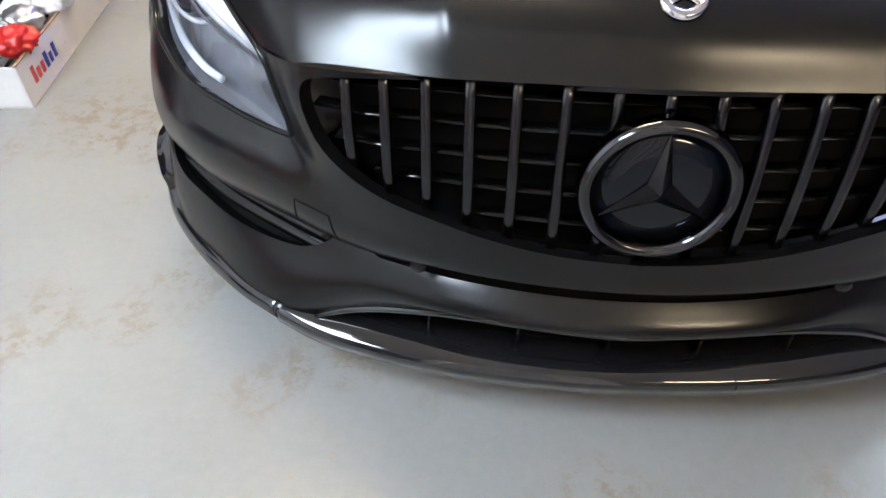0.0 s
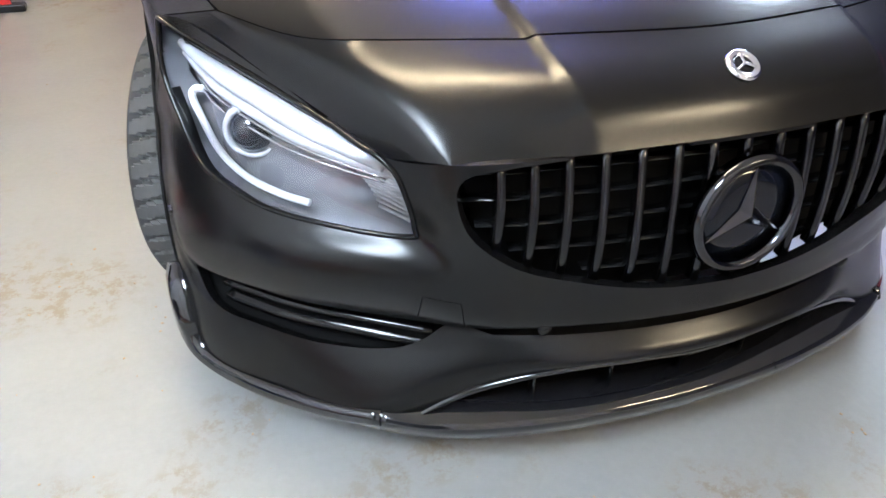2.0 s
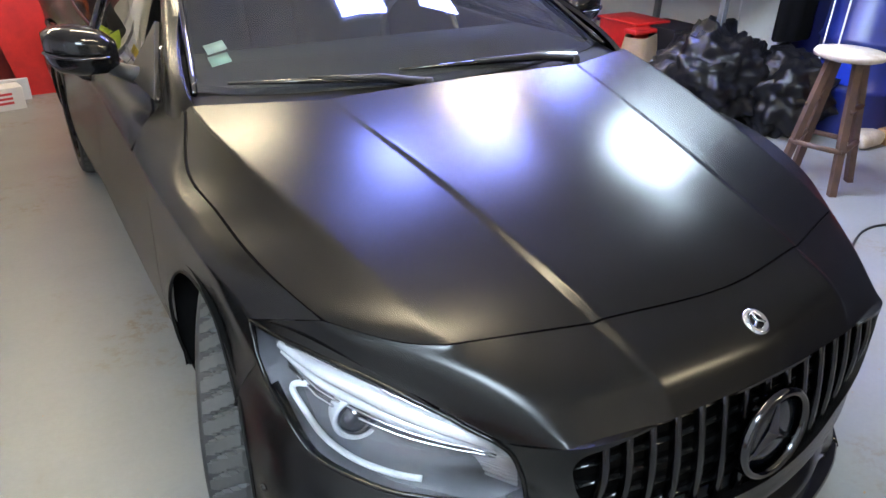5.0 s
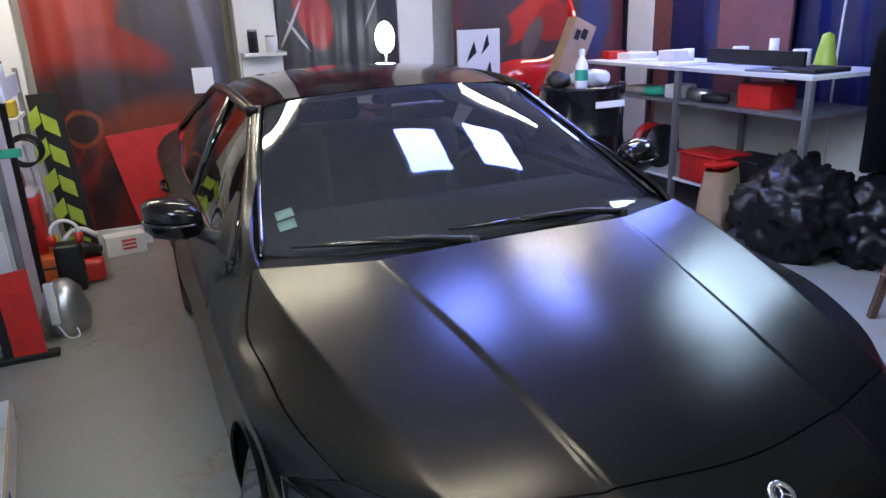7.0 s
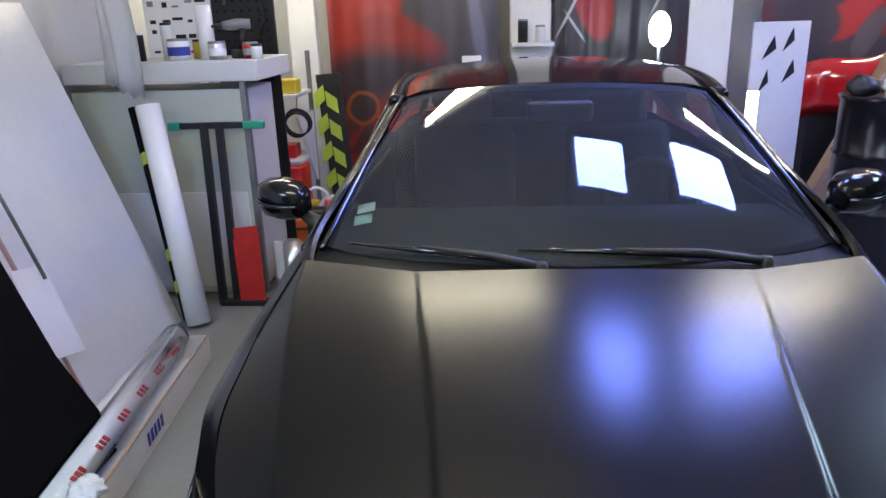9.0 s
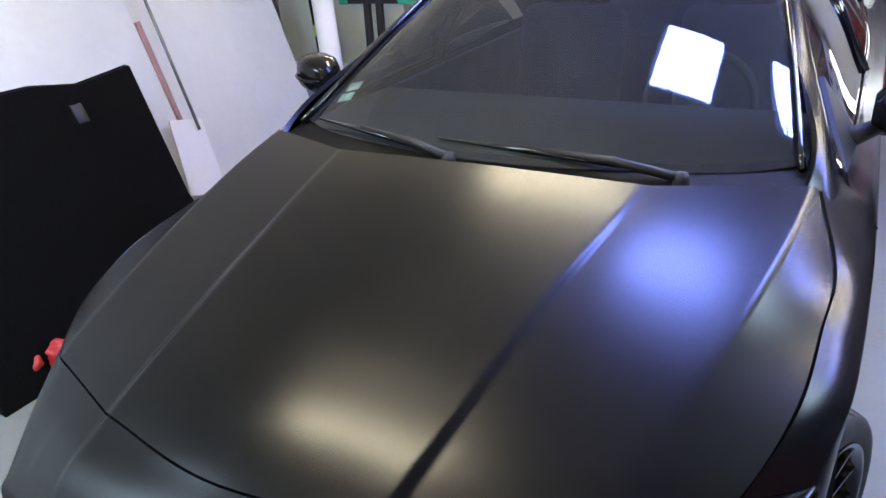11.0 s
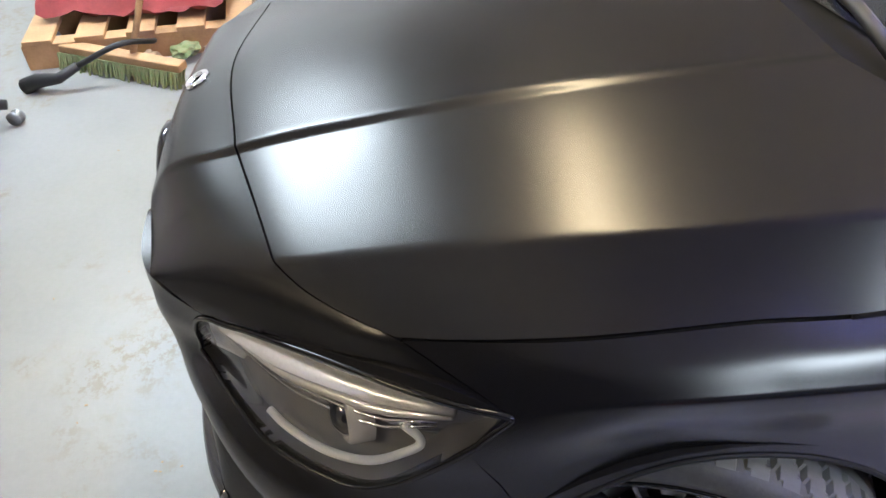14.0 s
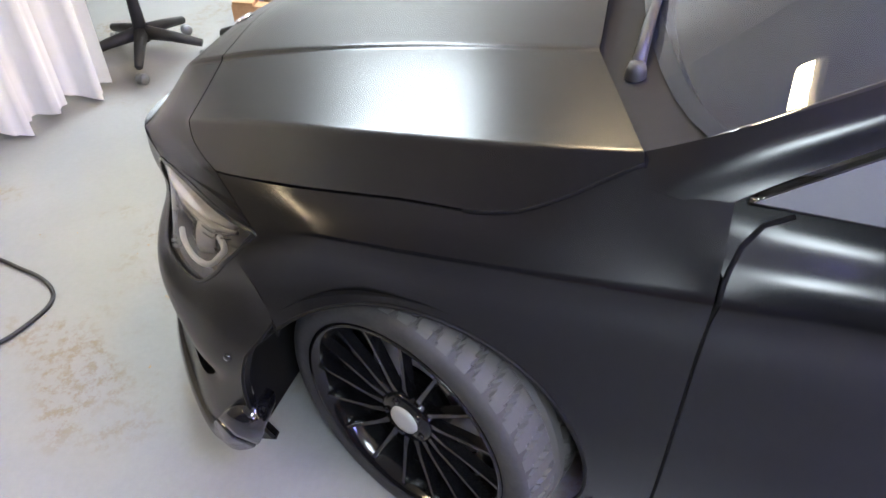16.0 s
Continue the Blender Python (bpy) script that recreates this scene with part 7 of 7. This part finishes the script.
part("grip", tube_bm([(0, -.02, .02), (-.02, .04, .05), (-.06, .12, .06), (-.12, .18, .10)], [.035, .030, .022, .018], 12), BLACK, grip)
part("hose", tube_bm(smooth_path([(-.12, .18, .10), (-.25, .30, .16), (-.42, .30, .10), (-.55, .15, .02)], 8), .012, 8), BLACK, grip)
mot = thing("small_motor", "small grey machine with hose on the floor", "machine", at=(-1.72, -.98, 0))
part("case", lathe_bm([(0, 0), (.05, 0), (.055, .06), (.04, .10), (0, .11)], 16), GREYMETAL, mot)
part("bracket", box_bm((.03, .0, .07), (.04, .10, .02), .006), STEEL, mot)
simple("floor_board", box_bm((-1.80, -.80, .012), (.16, .42, .024), .004, Matrix.Rotation(radians(20), 4, "Z")), material("dusty_pink_board", (.5, .42, .40), .6, vary=.2), "pale pinkish board lying on the floor", "board")
cable = smooth_path([(.86, -.62, .007), (.76, -.45, .007), (.62, -.405, .007), (.53, -.42, .007), (.475, -.50, .007), (.45, -.62, .007), (.44, -.80, .007), (.55, -1.10, .007), (.9, -1.5, .007)], 8)
simple("floor_cable", tube_bm(cable, .007, 8), BLACK, "black rubber cable looped on the floor", "cable", smooth=True)
simple("floor_cable", tube_bm(smooth_path([(2.0, .9, .006), (2.4, 1.0, .006), (2.9, .8, .006), (3.6, 1.0, .006)], 8), .006, 8), BLACK, "thin black cable on the floor by the stool", "cable", smooth=True)
simple("red_chock", box_bm((2.30, 2.95, .02), (.14, .05, .04), .008), REDP, "small red plastic wedge on the floor", "wedge")
# specks of dirt
bm = bmesh.new()
rg = random.Random(11)
for k in range(110):
    cx, cy = rg.choice(((-1.2, .8), (-1.1, .4), (-.6, .1), (.2, -.3), (1.2, 0), (1.1, -.4), (-1.4, 1.6)))
    x, y = rg.gauss(cx, .28), rg.gauss(cy, .28)
    r = rg.uniform(.001, .0035)
    add_box(bm, (x, y, r * .3), (r * rg.uniform(1, 2.5), r * 1.4, r * .6), 0, Matrix.Rotation(rg.uniform(0, 3), 4, "Z"))
simple("floor_grit", bm, CARD, "small brown grit scattered on the floor", "grit", kind="stuff")
